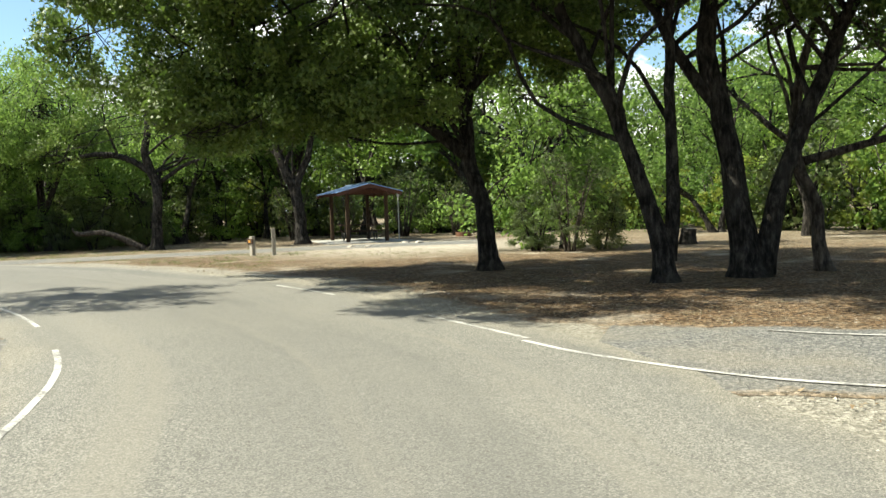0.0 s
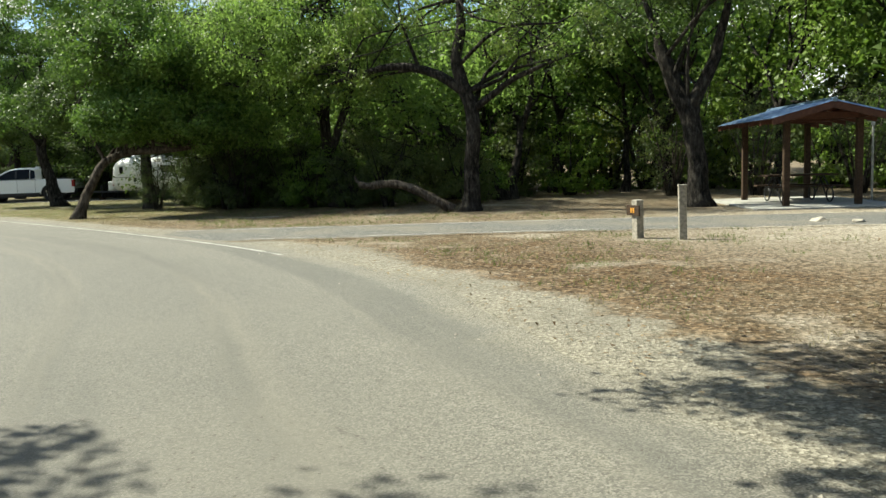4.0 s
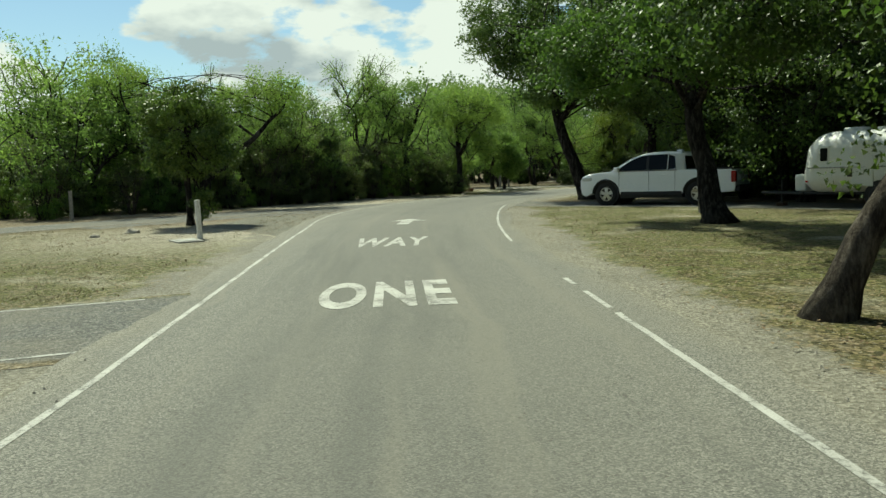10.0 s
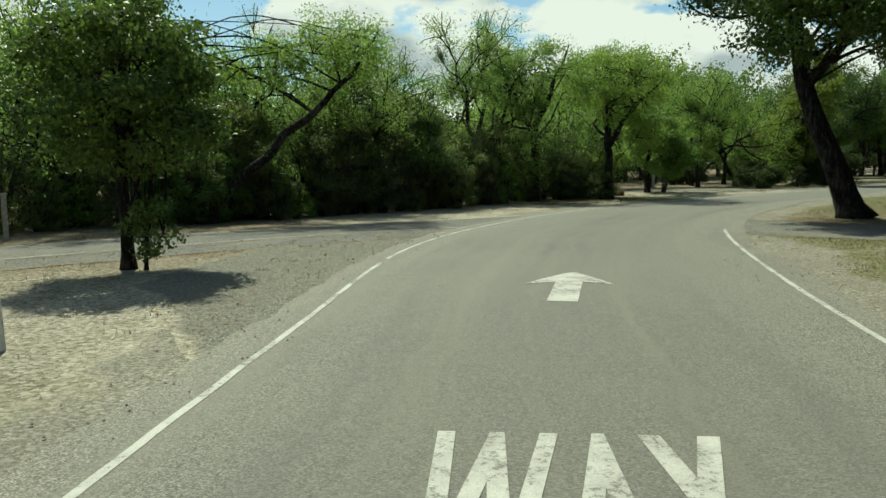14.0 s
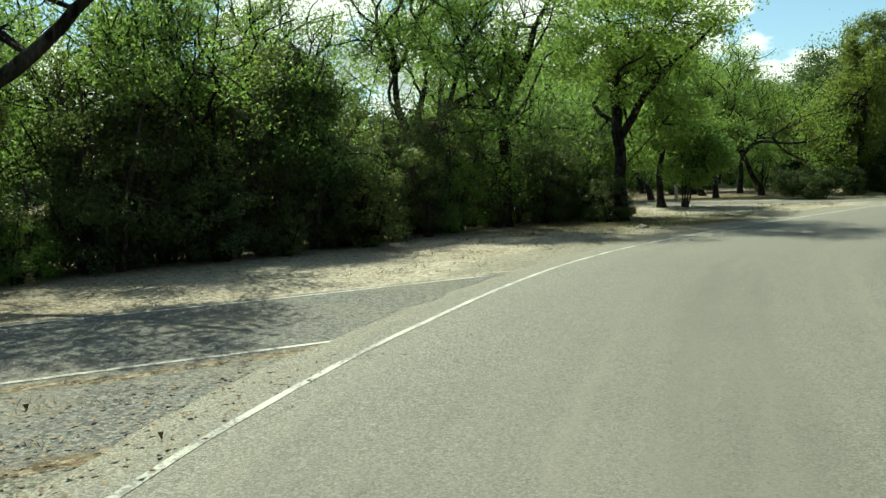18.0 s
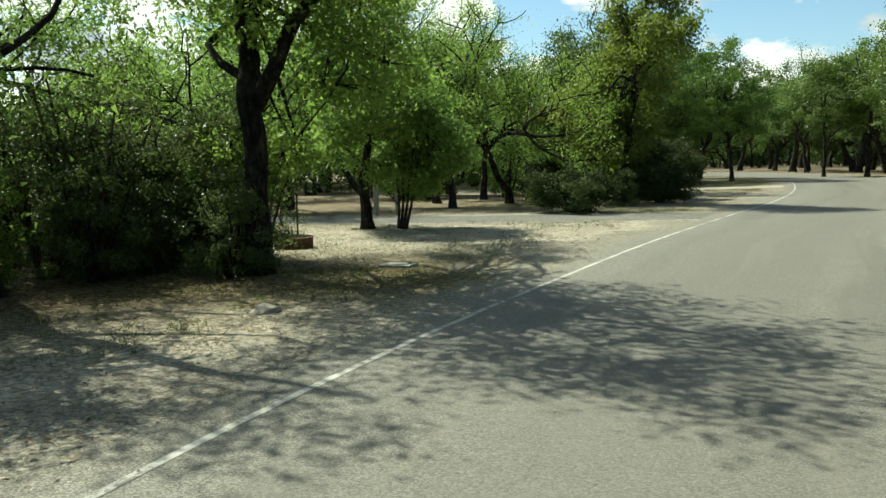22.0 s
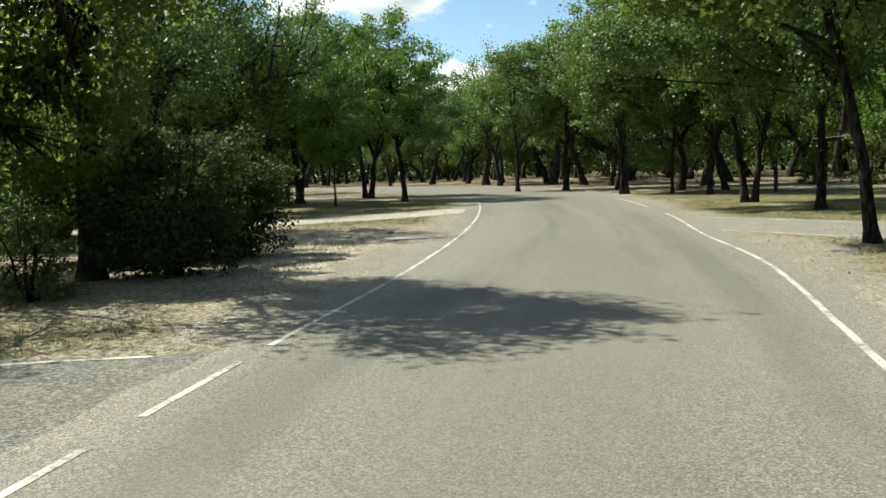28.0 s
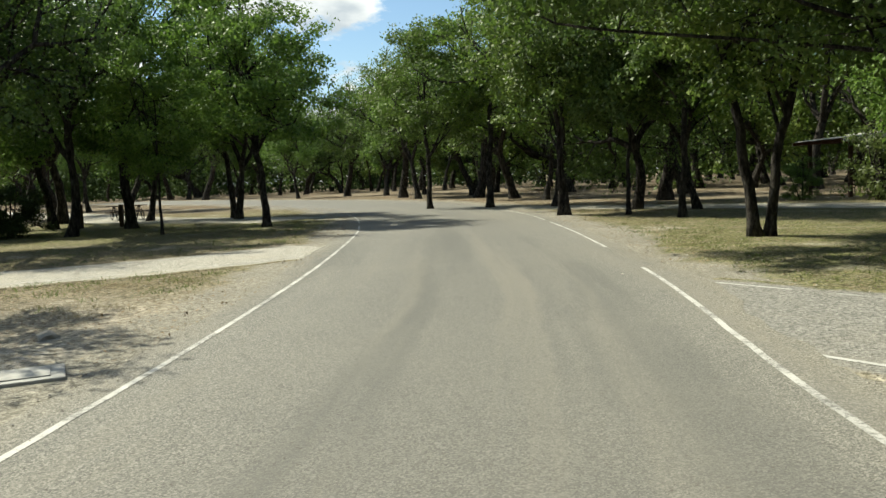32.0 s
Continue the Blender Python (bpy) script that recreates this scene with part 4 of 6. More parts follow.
plant("oak_tree", "twin-stemmed oak with pale base beside the lane", "tree", 2,
      [[(0, 0, -0.1, 0.20), (-0.12, 0, 0.9, 0.145), (-0.75, 0.1, 2.8, 0.12), (-1.4, 0.2, 4.3, 0.1), (-2.6, 0.4, 7.0, 0.04)],
       [(0.05, 0, 0.4, 0.15), (0.18, 0.1, 1.6, 0.10), (0.16, 0.2, 4.2, 0.085), (0.5, 0.4, 7.4, 0.03)]],
      [((-2.0, 0.2, 6.4), (2.8, 2.6, 1.7), 80), ((0.6, 0.4, 6.6), (2.6, 2.6, 1.7), 80), ((-1.0, 0.2, 8.6), (3.4, 3.0, 1.6), 90), ((-3.6, 0.2, 5.4), (1.8, 1.8, 1.1), 45), ((-1.6, -3.8, 6.6), (3.2, 2.6, 1.4), 110), ((-4.4, -1.6, 6.8), (2.6, 2.6, 1.4), 80)],
      at(1.9, 18.7), LEAF_OAK, BARK, full=1.1, leaf=0.125, per=44, spread=0.34, limbs=5)
plant("oak_tree", "massive double-trunked oak in leaf litter", "tree", 3,
      [[(-0.1, 0, -0.1, 0.30), (-0.25, 0, 1.2, 0.215), (-0.5, 0.1, 2.8, 0.19), (-0.75, 0.1, 4.6, 0.15), (-0.4, 0.3, 8.0, 0.05)],
       [(0.1, 0, 0.1, 0.22), (0.42, 0, 1.4, 0.15), (0.8, 0.05, 2.6, 0.14), (1.5, 0.1, 4.2, 0.11), (2.8, 0.4, 7.2, 0.04)],
       [(-0.5, 0.1, 3.0, 0.13), (-1.2, 0.1, 4.0, 0.1), (-2.2, 0, 6.0, 0.04)]],
      [((-0.6, 0.2, 7.0), (3.0, 2.8, 1.8), 90), ((2.4, 0.3, 6.4), (2.8, 2.8, 1.6), 80), ((-2.4, 0, 5.6), (2.2, 2.2, 1.3), 60), ((0.6, 0.2, 9.0), (4.0, 3.6, 1.8), 110), ((1.6, -0.6, 5.0), (2.2, 1.6, 1.0), 50), ((0.8, -4.2, 6.8), (3.4, 2.6, 1.5), 110), ((4.6, -2.4, 6.4), (2.8, 2.8, 1.4), 70)],
      at(3.6, 19.4), LEAF_OAK, full=1.1, leaf=0.125, per=44, spread=0.34, limbs=5)
plant("oak_tree", "crooked thin oak with low spreading limbs", "tree", 4,
      [[(0, 0, -0.1, 0.14), (-0.2, 0, 1.2, 0.11), (-0.45, 0.1, 2.2, 0.10), (-0.4, 0.2, 3.6, 0.08), (0.2, 0.3, 5.6, 0.03)],
       [(-0.42, 0.1, 2.1, 0.09), (0.4, 0, 2.3, 0.07), (1.5, -0.2, 2.6, 0.06), (3.2, -0.4, 2.9, 0.02)]],
      [((0.4, 0.3, 5.4), (2.2, 2.2, 1.3), 60), ((2.6, -0.3, 3.3), (1.8, 1.6, 0.9), 40)],
      at(5.1, 20.2), LEAF_OAK, BARK_PALE, leaf=0.11, per=40, spread=0.3, limbs=6)
plant("elm_tree", "thin light-green sapling thick with leaves to the ground", "tree", 5,
      [[(0, 0, -0.1, 0.09), (0.05, 0, 2, 0.07), (0, 0.1, 4.5, 0.05), (0.1, 0, 6.6, 0.015)]],
      [((0, 0, 3.4), (2.1, 2.1, 3.0), 110), ((-0.6, 0, 1.2), (2.3, 2.0, 1.1), 60)],
      at(0.5, 30.5, 0, 1.35), LEAF_MESQ, leaf=0.13, per=36, spread=0.36, limbs=6)
plant("oak_tree", "stout old oak next to the picnic shelter", "tree", 6,
      [[(0, 0, -0.1, 0.30), (-0.1, 0, 1.2, 0.25), (-0.35, 0.1, 2.6, 0.27), (-0.9, 0.2, 3.8, 0.18), (-1.6, 0.3, 5.8, 0.06)],
       [(-0.3, 0.1, 2.6, 0.2), (0.3, 0.2, 4.0, 0.14), (0.9, 0.2, 6.4, 0.04)]],
      [((-1.4, 0.2, 5.8), (2.8, 2.6, 1.8), 80), ((1.0, 0.2, 6.4), (2.8, 2.8, 1.7), 80)],
      at(-11.0, 40.4), LEAF_OAK, leaf=0.13, per=40, spread=0.35, limbs=5)
plant("oak_tree", "oak with long bare arching limbs at the clearing's edge", "tree", 7,
      [[(0, 0, -0.1, 0.26), (0.1, 0, 1.3, 0.22), (0.12, 0.1, 2.8, 0.2), (-0.3, 0.1, 3.9, 0.16), (-0.2, 0.2, 6.8, 0.05)],
       [(-0.1, 0.1, 3.4, 0.15), (-1.2, 0, 4.1, 0.13), (-2.6, -0.2, 4.3, 0.10), (-4.6, -0.4, 3.9, 0.04)],
       [(0.1, 0.1, 2.9, 0.11), (1.4, 0.2, 3.7, 0.08), (3.0, 0.2, 4.2, 0.03)]],
      [((-0.4, 0.2, 6.2), (3.4, 3.0, 1.7), 90), ((-4.2, -0.3, 4.5), (2.4, 2.2, 1.4), 60), ((2.8, 0.2, 4.9), (2.2, 2.2, 1.3), 40)],
      at(-17.1, 38.5), LEAF_OAK, leaf=0.12, per=20, spread=0.36, limbs=5)
plant("mesquite_tree", "big feathery mesquite drooping over the brush", "tree", 8,
      [[(0, 0, -0.1, 0.2), (-0.3, 0, 1.5, 0.16), (-0.2, 0, 4.0, 0.1), (0.2, 0, 6.6, 0.03)], [(-0.2, 0, 1.3, 0.13), (1.0, -0.2, 3.2, 0.09), (1.8, -0.4, 5.4, 0.03)]],
      [((0, -0.4, 4.9), (3.2, 2.8, 2.1), 120), ((-1.2, -2.7, 3.8), (2.5, 1.7, 1.5), 100), ((-3.0, -1.6, 4.4), (2.6, 2.2, 1.6), 90), ((1.6, -1.0, 3.4), (2.2, 2.0, 1.6), 60), ((-2.0, -0.6, 3.4), (2.0, 2.0, 1.6), 50), ((-1.4, -1.6, 2.6), (2.2, 1.6, 1.2), 60), ((1.2, -1.8, 4.6), (2.2, 1.8, 1.6), 60)],
      at(-23.4, 40.6, 0, 1.12, 1.4), LEAF_MESQ, leaf=0.12, per=48, spread=0.4, limbs=5, slim=0.26)
plant("leaning_tree", "oak with rough sunlit trunk leaning steeply to one side", "tree", 9,
      [[(0, 0, -0.12, 0.165), (0.2, 0.26, 0.75, 0.145), (0.38, 0.5, 1.3, 0.13), (0.62, 0.8, 1.82, 0.125), (0.95, 1.2, 2.1, 0.125), (1.6, 1.9, 2.15, 0.10), (2.6, 2.9, 2.3, 0.07), (3.6, 3.8, 2.9, 0.02)],
       [(0.8, 1.0, 2.0, 0.07), (0.9, 1.5, 3.0, 0.06), (0.4, 1.6, 4.6, 0.05), (-0.6, 1.2, 6.6, 0.02)]],
      [((0.7, 1.7, 5.6), (2.9, 2.4, 2.0), 135), ((2.0, 2.6, 4.4), (2.8, 2.6, 1.8), 140), ((2.4, 0.6, 5.2), (2.4, 2.2, 1.5), 80), ((1.6, 1.2, 3.5), (2.2, 2.0, 0.8), 110), ((1.5, 0.7, 3.0), (1.5, 1.3, 0.7), 90), ((2.9, 3.4, 3.0), (2.2, 2.0, 1.2), 120), ((2.6, 2.4, 3.1), (2.4, 2.0, 0.9), 110), ((1.2, 1.6, 3.3), (1.8, 1.6, 0.8), 50), ((-0.4, 1.2, 7.4), (3.0, 2.6, 1.5), 70)],
      at(-29.3, 34.6), LEAF_ELM, BARK_PALE, full=1.25, leaf=0.12, per=42, spread=0.36, limbs=5)
plant("oak_tree", "dark straight oak in front of the white trailer", "tree", 10,
      [[(0, 0, -0.1, 0.25), (-0.1, 0, 1.5, 0.2), (-0.15, 0, 3.2, 0.18), (0.2, 0.2, 5.4, 0.12), (0.4, 0.3, 8.0, 0.04)]],
      [((0, 0, 6.4), (4.2, 3.8, 2.6), 190), ((-2.4, -1.6, 4.0), (2.4, 2.2, 1.4), 80), ((2.2, -1.2, 3.7), (2.6, 2.4, 1.4), 100), ((4.0, -0.6, 3.2), (2.2, 2.2, 1.4), 70), ((0, 0, 9.0), (3.4, 3.2, 1.5), 70)],
      at(-32.0, 40.0), LEAF_OAK, full=1.5, leaf=0.13, per=42, spread=0.36, limbs=6)
plant("oak_tree", "dark oak leaning in front of the parked pickup", "tree", 11,
      [[(0, 0, -0.1, 0.30), (-0.3, -0.1, 1.0, 0.22), (-0.65, -0.2, 2.4, 0.2), (-0.8, -0.2, 4.4, 0.13), (-1.2, -0.2, 7.2, 0.04)]],
      [((-0.8, -0.2, 6.0), (4.0, 3.6, 2.5), 170), ((-3.4, -1.2, 4.4), (2.6, 2.2, 1.6), 90), ((1.8, -1.6, 4.2), (2.4, 2.0, 1.3), 70), ((-1.2, 0, 8.6), (3.4, 3.0, 1.6), 80)],
      at(-39.8, 41.6), LEAF_ELM, full=1.5, leaf=0.13, per=42, spread=0.36, limbs=5)
plant("oak_tree", "tall oak leaning away from the lane beside the driveway", "tree", 12,
      [[(0, 0, -0.1, 0.34), (-0.35, -0.4, 1.4, 0.25), (-0.8, -0.95, 3.4, 0.2), (-1.3, -1.0, 5.6, 0.13), (-1.8, -0.6, 8.6, 0.04)],
       [(-0.8, -0.95, 3.4, 0.14), (0.4, 0.0, 5.2, 0.1), (1.8, 0.5, 7.2, 0.03)]],
      [((-1.8, 0.3, 7.4), (3.6, 3.4, 2.6), 160), ((1.8, 0.5, 6.8), (3.4, 3.0, 2.3), 140), ((0.4, -1.6, 5.0), (2.8, 2.2, 1.4), 80), ((3.0, 0.6, 4.6), (2.4, 2.2, 1.2), 60), ((0, 0.2, 9.8), (3.2, 3.0, 1.4), 60), ((-3.0, -2.2, 7.8), (3.2, 3.0, 2.2), 140), ((0.8, 2.6, 4.6), (2.6, 2.4, 1.5), 120), ((2.4, 4.2, 5.4), (2.6, 2.4, 2.0), 110), ((-2.6, -1.4, 6.7), (2.4, 2.2, 1.5), 70)],
      at(-55.3, 46.8), LEAF_OAK, full=1.5, leaf=0.13, per=40, spread=0.36, limbs=5)
plant("persimmon_tree", "small round-crowned tree with dark trunk and sprouts", "tree", 13,
      [[(0, 0, -0.1, 0.10), (0, 0, 1.0, 0.095), (0.05, 0, 2.2, 0.08), (0, 0.1, 4.4, 0.02)], [(0.25, 0.3, -0.1, 0.03), (0.3, 0.35, 0.9, 0.02), (0.3, 0.4, 1.8, 0.01)]],
      [((0, 0, 3.1), (2.0, 2.0, 1.7), 190), ((-0.2, 0.5, 2.1), (1.6, 1.4, 0.8), 50), ((0.3, 0.4, 0.7), (0.35, 0.35, 0.6), 10)],
      at(-50.6, 29.9, 0, 1.0), LEAF_OAK, leaf=0.10, per=55, spread=0.28, limbs=6)
plant("mesquite_tree", "leaning mesquite with a long bare dark limb", "tree", 14,
      [[(0, 0, -0.1, 0.17), (-0.2, 0.9, 1.2, 0.14), (-0.3, 2.3, 2.5, 0.12), (-0.4, 4.0, 4.0, 0.08), (-0.2, 5.4, 5.8, 0.03)],
       [(0, 0.2, 0.2, 0.13), (0.2, -0.8, 1.8, 0.1), (0.3, -1.9, 3.8, 0.07), (0.2, -2.6, 6.0, 0.02)]],
      [((-0.3, 4.6, 5.4), (2.2, 2.2, 1.4), 95), ((0.2, -2.4, 5.4), (2.0, 2.2, 1.7), 95), ((-0.3, 2.0, 4.8), (1.8, 1.8, 1.1), 60)],
      at(-62.6, 30.2), LEAF_MESQ, leaf=0.12, per=42, spread=0.4, limbs=7, gnarl=0.25, slim=0.26)
plant("mesquite_tree", "forked mesquite rising from the thicket", "tree", 15,
      [[(0, 0, -0.1, 0.2), (0.1, 0.1, 1.6, 0.17), (0.2, 0, 3.0, 0.15), (0.9, 0.5, 4.6, 0.09), (1.4, 1.2, 6.6, 0.02)],
       [(0.2, 0, 2.9, 0.13), (-0.7, -0.4, 4.2, 0.08), (-1.6, -0.8, 6.2, 0.02)]],
      [((0.8, 0.6, 5.6), (2.6, 2.6, 1.7), 75), ((-1.5, -0.8, 5.4), (2.3, 2.3, 1.5), 60), ((-2.6, 1.8, 5.2), (3.0, 2.6, 1.5), 50)],
      at(-71.6, 43.4), LEAF_MESQ, leaf=0.12, per=38, spread=0.42, limbs=5, gnarl=0.25, slim=0.26)
plant("elm_tree", "dark forked elm shading the lane's edge", "tree", 16,
      [[(0, 0, -0.1, 0.2), (0.0, 0.05, 1.3, 0.17), (-0.1, 0.1, 2.5, 0.15), (-0.8, 0.2, 4.2, 0.1), (-1.4, 0.4, 6.8, 0.03)],
       [(-0.7, 0.2, 4.0, 0.09), (-2.0, 1.7, 4.9, 0.06), (-4.6, 3.8, 5.3, 0.02)],
       [(-0.05, 0.1, 2.4, 0.13), (0.9, 0.4, 3.5, 0.1), (2.0, 0.9, 4.4, 0.06), (3.0, 1.2, 5.0, 0.02)]],
      [((-1.0, 0.3, 5.4), (2.8, 2.8, 2.0), 100), ((1.8, 0.2, 5.4), (3.0, 2.4, 1.5), 150), ((-3.2, 1.0, 5.2), (2.6, 2.6, 1.3), 48), ((0.6, 0.2, 4.0), (1.8, 1.8, 0.9), 40), ((0.4, 1.6, 3.0), (1.8, 1.2, 0.8), 45), ((-1.2, 0.6, 1.6), (0.9, 0.9, 1.1), 40), ((-4.0, 3.4, 5.2), (1.6, 1.5, 0.8), 60), ((-5.6, 4.6, 5.1), (1.8, 1.5, 0.8), 55)],
      at(-71.6, 46.9), LEAF_MESQ, leaf=0.12, per=38, spread=0.4, limbs=5, gnarl=0.2, slim=0.3)
plant("persimmon_tree", "low multi-stemmed tree with bright green drooping leaves", "tree", 17,
      [[(0, 0, -0.1, 0.14), (-0.15, 0, 0.9, 0.12), (-0.1, 0.1, 2.0, 0.08), (0.2, 0.2, 3.6, 0.02)]] +
      [[(0.45 + 0.1 * i, 0.6, -0.1, 0.035), (0.3 + 0.25 * i, 0.7, 0.9, 0.028), (0.1 + 0.4 * i, 0.8, 2.0, 0.012)] for i in range(4)],
      [((0.2, 0.3, 3.0), (2.4, 2.2, 1.4), 170), ((1.2, 1.0, 2.1), (1.4, 1.3, 1.1), 80), ((-1.6, 0.2, 2.2), (1.2, 1.2, 0.8), 40), ((0.6, 0.8, 1.3), (1.4, 1.2, 0.6), 40)],
      at(-78.1, 51.9), LEAF_MESQ, leaf=0.11, per=44, spread=0.3, limbs=5)
for sx, sy, r, h, sd_ in ((-79.4, 59.3, 1.7, 1.4, 21), (-81.3, 65.0, 1.6, 2.3, 22), (-82.6, 67.0, 1.6, 2.4, 23), (-84.6, 65.6, 1.6, 2.4, 27), (-84.4, 67.2, 1.9, 2.8, 28), (-92.0, 61.6, 1.6, 1.6, 24), (-104.4, 82.8, 1.8, 2.1, 25), (-84.6, 62.6, 1.3, 1.7, 26)):
    plant("shrub", "dark rounded evergreen shrub standing alone on pale ground", "shrub", sd_,
          [[(0.15 * i, 0.1, -0.1, 0.04), (0.3 * i, 0.2, h * 0.5, 0.03), (0.4 * i, 0.3, h * 0.9, 0.01)] for i in (-1, 0, 1)],
          [((0, 0, h * 0.52), (r, r, h * 0.52), 150 if h > 2.2 else 110), ((0, 0, 0.45), (r * 0.95, r * 0.95, 0.5), 45)], at(sx, sy), LEAF_JUNIPER, leaf=0.085, per=50, spread=0.22, limbs=7, group="evergreen shrubs", twig=0.007)
plant("elm_tree", "leafy bright green elm over dark brush", "tree", 18,
      [[(0, 0, -0.1, 0.18), (0.1, 0, 1.6, 0.14), (0.3, 0.1, 3.6, 0.1), (0.9, 0.3, 7.6, 0.02)]],
      [((0.4, -0.1, 4.4), (2.1, 1.8, 2.4), 150), ((1.4, -0.3, 6.8), (1.8, 1.4, 1.5), 105), ((2.4, -1.2, 5.4), (2.2, 1.6, 0.9), 60), ((-1.4, -1.6, 3.0), (1.9, 1.8, 1.6), 90), ((0.2, -0.6, 2.2), (1.8, 1.6, 1.2), 60)],
      at(-82.1, 64.2), LEAF_YELLOW, leaf=0.125, per=42, spread=0.36, limbs=5)
reach = {40: [((-5.2, -0.4, 4.8), (2.4, 2.0, 1.1), 100), ((-2.6, -0.6, 4.9), (2.2, 2.0, 1.2), 75)], 31: [((-2.0, -0.7, 4.1), (2.0, 1.9, 0.9), 85)]}     # boughs over the lane
for gx, gy, gs_, sd_ in ((-73.0, 72.7, 0.9, 31), (-79.6, 85.9, 0.95, 32), (-83.5, 92.8, 1.05, 33), (-85.9, 94.4, 0.9, 34), (-88.4, 94.2, 1.0, 35), (-95.6, 101.2, 1.15, 36),
                         (-104.2, 87.7, 1.0, 37), (-98.6, 85.0, 0.62, 38), (-106, 94.6, 1.0, 39), (-76.2, 81.9, 0.85, 40), (-97.4, 88.6, 0.95, 43), (-98.6, 100.5, 0.9, 44)):
    r = random.Random(sd_)
    gs_ *= 1.25
    thick = {31: 0.55, 38: 0.4, 37: 1.0, 33: 0.5, 34: 0.42, 35: 0.42, 32: 0.62}.get(sd_, 0.7)
    lx, ly = r.uniform(-0.5, 0.5), r.uniform(-0.5, 0.5)
    plant("elm_tree", "slim grove elm with bare lower trunk in patchy grass", "tree", sd_,
          [[(0, 0, -0.1, 0.17 * thick), (lx * 0.4, ly * 0.4, 1.6, 0.13 * thick), (lx * 1.4, ly * 1.4, 4.0, 0.09 * thick), (lx * 2, ly * 2, 6.8, 0.02)]] +
          ([[(0.2, 0.1, -0.1, 0.09), (-lx, 0.2, 1.8, 0.075), (-lx * 2.5, -ly, 4.6, 0.04)]] if sd_ in (32, 35) else []),
          [((lx, ly, 5.2), (3.2, 3.2, 2.3), 165), ((-lx * 2, ly, 3.5), (2.4, 2.4, 1.2), 70), ((r.uniform(-1.5, 1.5), r.uniform(-1.5, 1.5), 7.0), (2.2, 2.2, 1.4), 60)] + reach.get(sd_, []), at(gx, gy, 0, gs_), LEAF_OAK if sd_ in (31, 32, 33, 34, 35, 40, 44) else LEAF_ELM, leaf=0.13, per=40, spread=0.34, limbs=5, group="elms of the grove")
# unseen tree, added so that its crown throws a shadow over the bend
plant("oak_tree", "unseen broad oak added inside the bend to shade the lane", "tree", 41,
      [[(0, 0, -0.1, 0.25), (0.2, 0, 1.8, 0.2), (0.6, 0.2, 4.2, 0.13), (1.2, 0.4, 7.4, 0.04)]],
      [((0.5, 0.2, 6.0), (3.2, 3.0, 2.0), 110)], at(-13.9, 16.9), LEAF_OAK, leaf=0.14, per=34, spread=0.36, limbs=5)

plant("oak_tree", "broad dark oak shading the campsite spur", "tree", 42,
      [[(0, 0, -0.1, 0.28), (0.1, 0, 1.6, 0.22), (0.4, 0.2, 3.8, 0.16), (0.8, 0.4, 7.8, 0.04)]],
      [((0.3, 0.2, 6.2), (3.8, 3.6, 2.8), 170), ((2.4, -0.6, 4.0), (2.2, 2.2, 1.3), 60), ((-2.0, 0.8, 4.2), (2.2, 2.2, 1.3), 50)], at(-90.2, 70.2), LEAF_OAK, leaf=0.14, per=34, spread=0.36, limbs=5)

# --- fallen log in front of the arching oak
lg = Soup()
log_line = smooth([(-17.5, 38.2, 0.05), (-18.0, 38.0, 0.36), (-18.7, 37.8, 0.72), (-19.3, 37.7, 0.85), (-20.0, 37.6, 0.8), (-20.3, 37.6, 0.84)], 0.15)
lg.tube(log_line, [0.15 - 0.055 * i / len(log_line) + 0.012 * math.sin(i * 1.7) for i in range(len(log_line))], 10)
lg.tube([(-20.25, 37.6, 0.82), (-20.4, 37.55, 0.95), (-20.42, 37.5, 1.1)], [0.06, 0.045, 0.02], 7)
tagged(piece("fallen_log", lg, BARK_PALE, soft=True), "weathered fallen trunk propped at an angle on the ground", "log")

# --- woods: filling trees and shrubs by stretches of the plan
PATH_CLEAR = 6.5


def inside(poly, x, y):
    c = False
    for (x0, y0), (x1, y1) in zip(poly, poly[1:] + poly[:1]):
        if (y0 > y) != (y1 > y) and x < (x1 - x0) * (y - y0) / (y1 - y0) + x0:
            c = not c
    return c


taken = []


def woods(poly, kinds, n, gap, clear=PATH_CLEAR, s=(0.85, 1.15)):
    x0, x1 = min(p[0] for p in poly), max(p[0] for p in poly)
    y0, y1 = min(p[1] for p in poly), max(p[1] for p in poly)
    made = 0
    for _ in range(n * 40):
        if made >= n:
            break
        x, y = rnd.uniform(x0, x1), rnd.uniform(y0, y1)
        if not inside(poly, x, y) or off_road(x, y) < clear or min(math.hypot(x - a, y - b) - w for a, b, w in spur_xy) < 0.5 or any((x - a) ** 2 + (y - b) ** 2 < gap * gap for a, b in taken):
            continue
        taken.append((x, y))
        repeat(rnd.choice(kinds), x, y, rnd.uniform(*s))
        made += 1


E_, M_, O_, S_, G_, Y_ = "elm", "mesquite", "oak", "shrub", "green_shrub", "yellow_shrub"
# behind the shelter and along the first bend
woods([(-34, 54), (-14, 47), (6, 48), (20, 50), (22, 62), (-30, 64)], [E_, M_, O_, G_, E_], 31, 2.4, s=(0.95, 1.3))
for i, q in enumerate(even(smooth([(-31, 57, 0), (-18, 52.5, 0), (-6, 52, 0), (3, 50, 0), (9, 43, 0), (13, 36, 0), (18, 32, 0), (28, 30, 0)], 0.5), 44)):
    x, y = q.x + rnd.uniform(-1, 1), q.y + rnd.uniform(-1, 1)
    taken.append((x, y))
    repeat(rnd.choice([Y_, Y_, G_, S_, Y_]), x, y, rnd.uniform(0.9, 1.6))
woods([(-34, 64), (22, 62), (26, 84), (-34, 86)], [E_, O_, E_, M_], 20, 3.4, s=(1.1, 1.4))
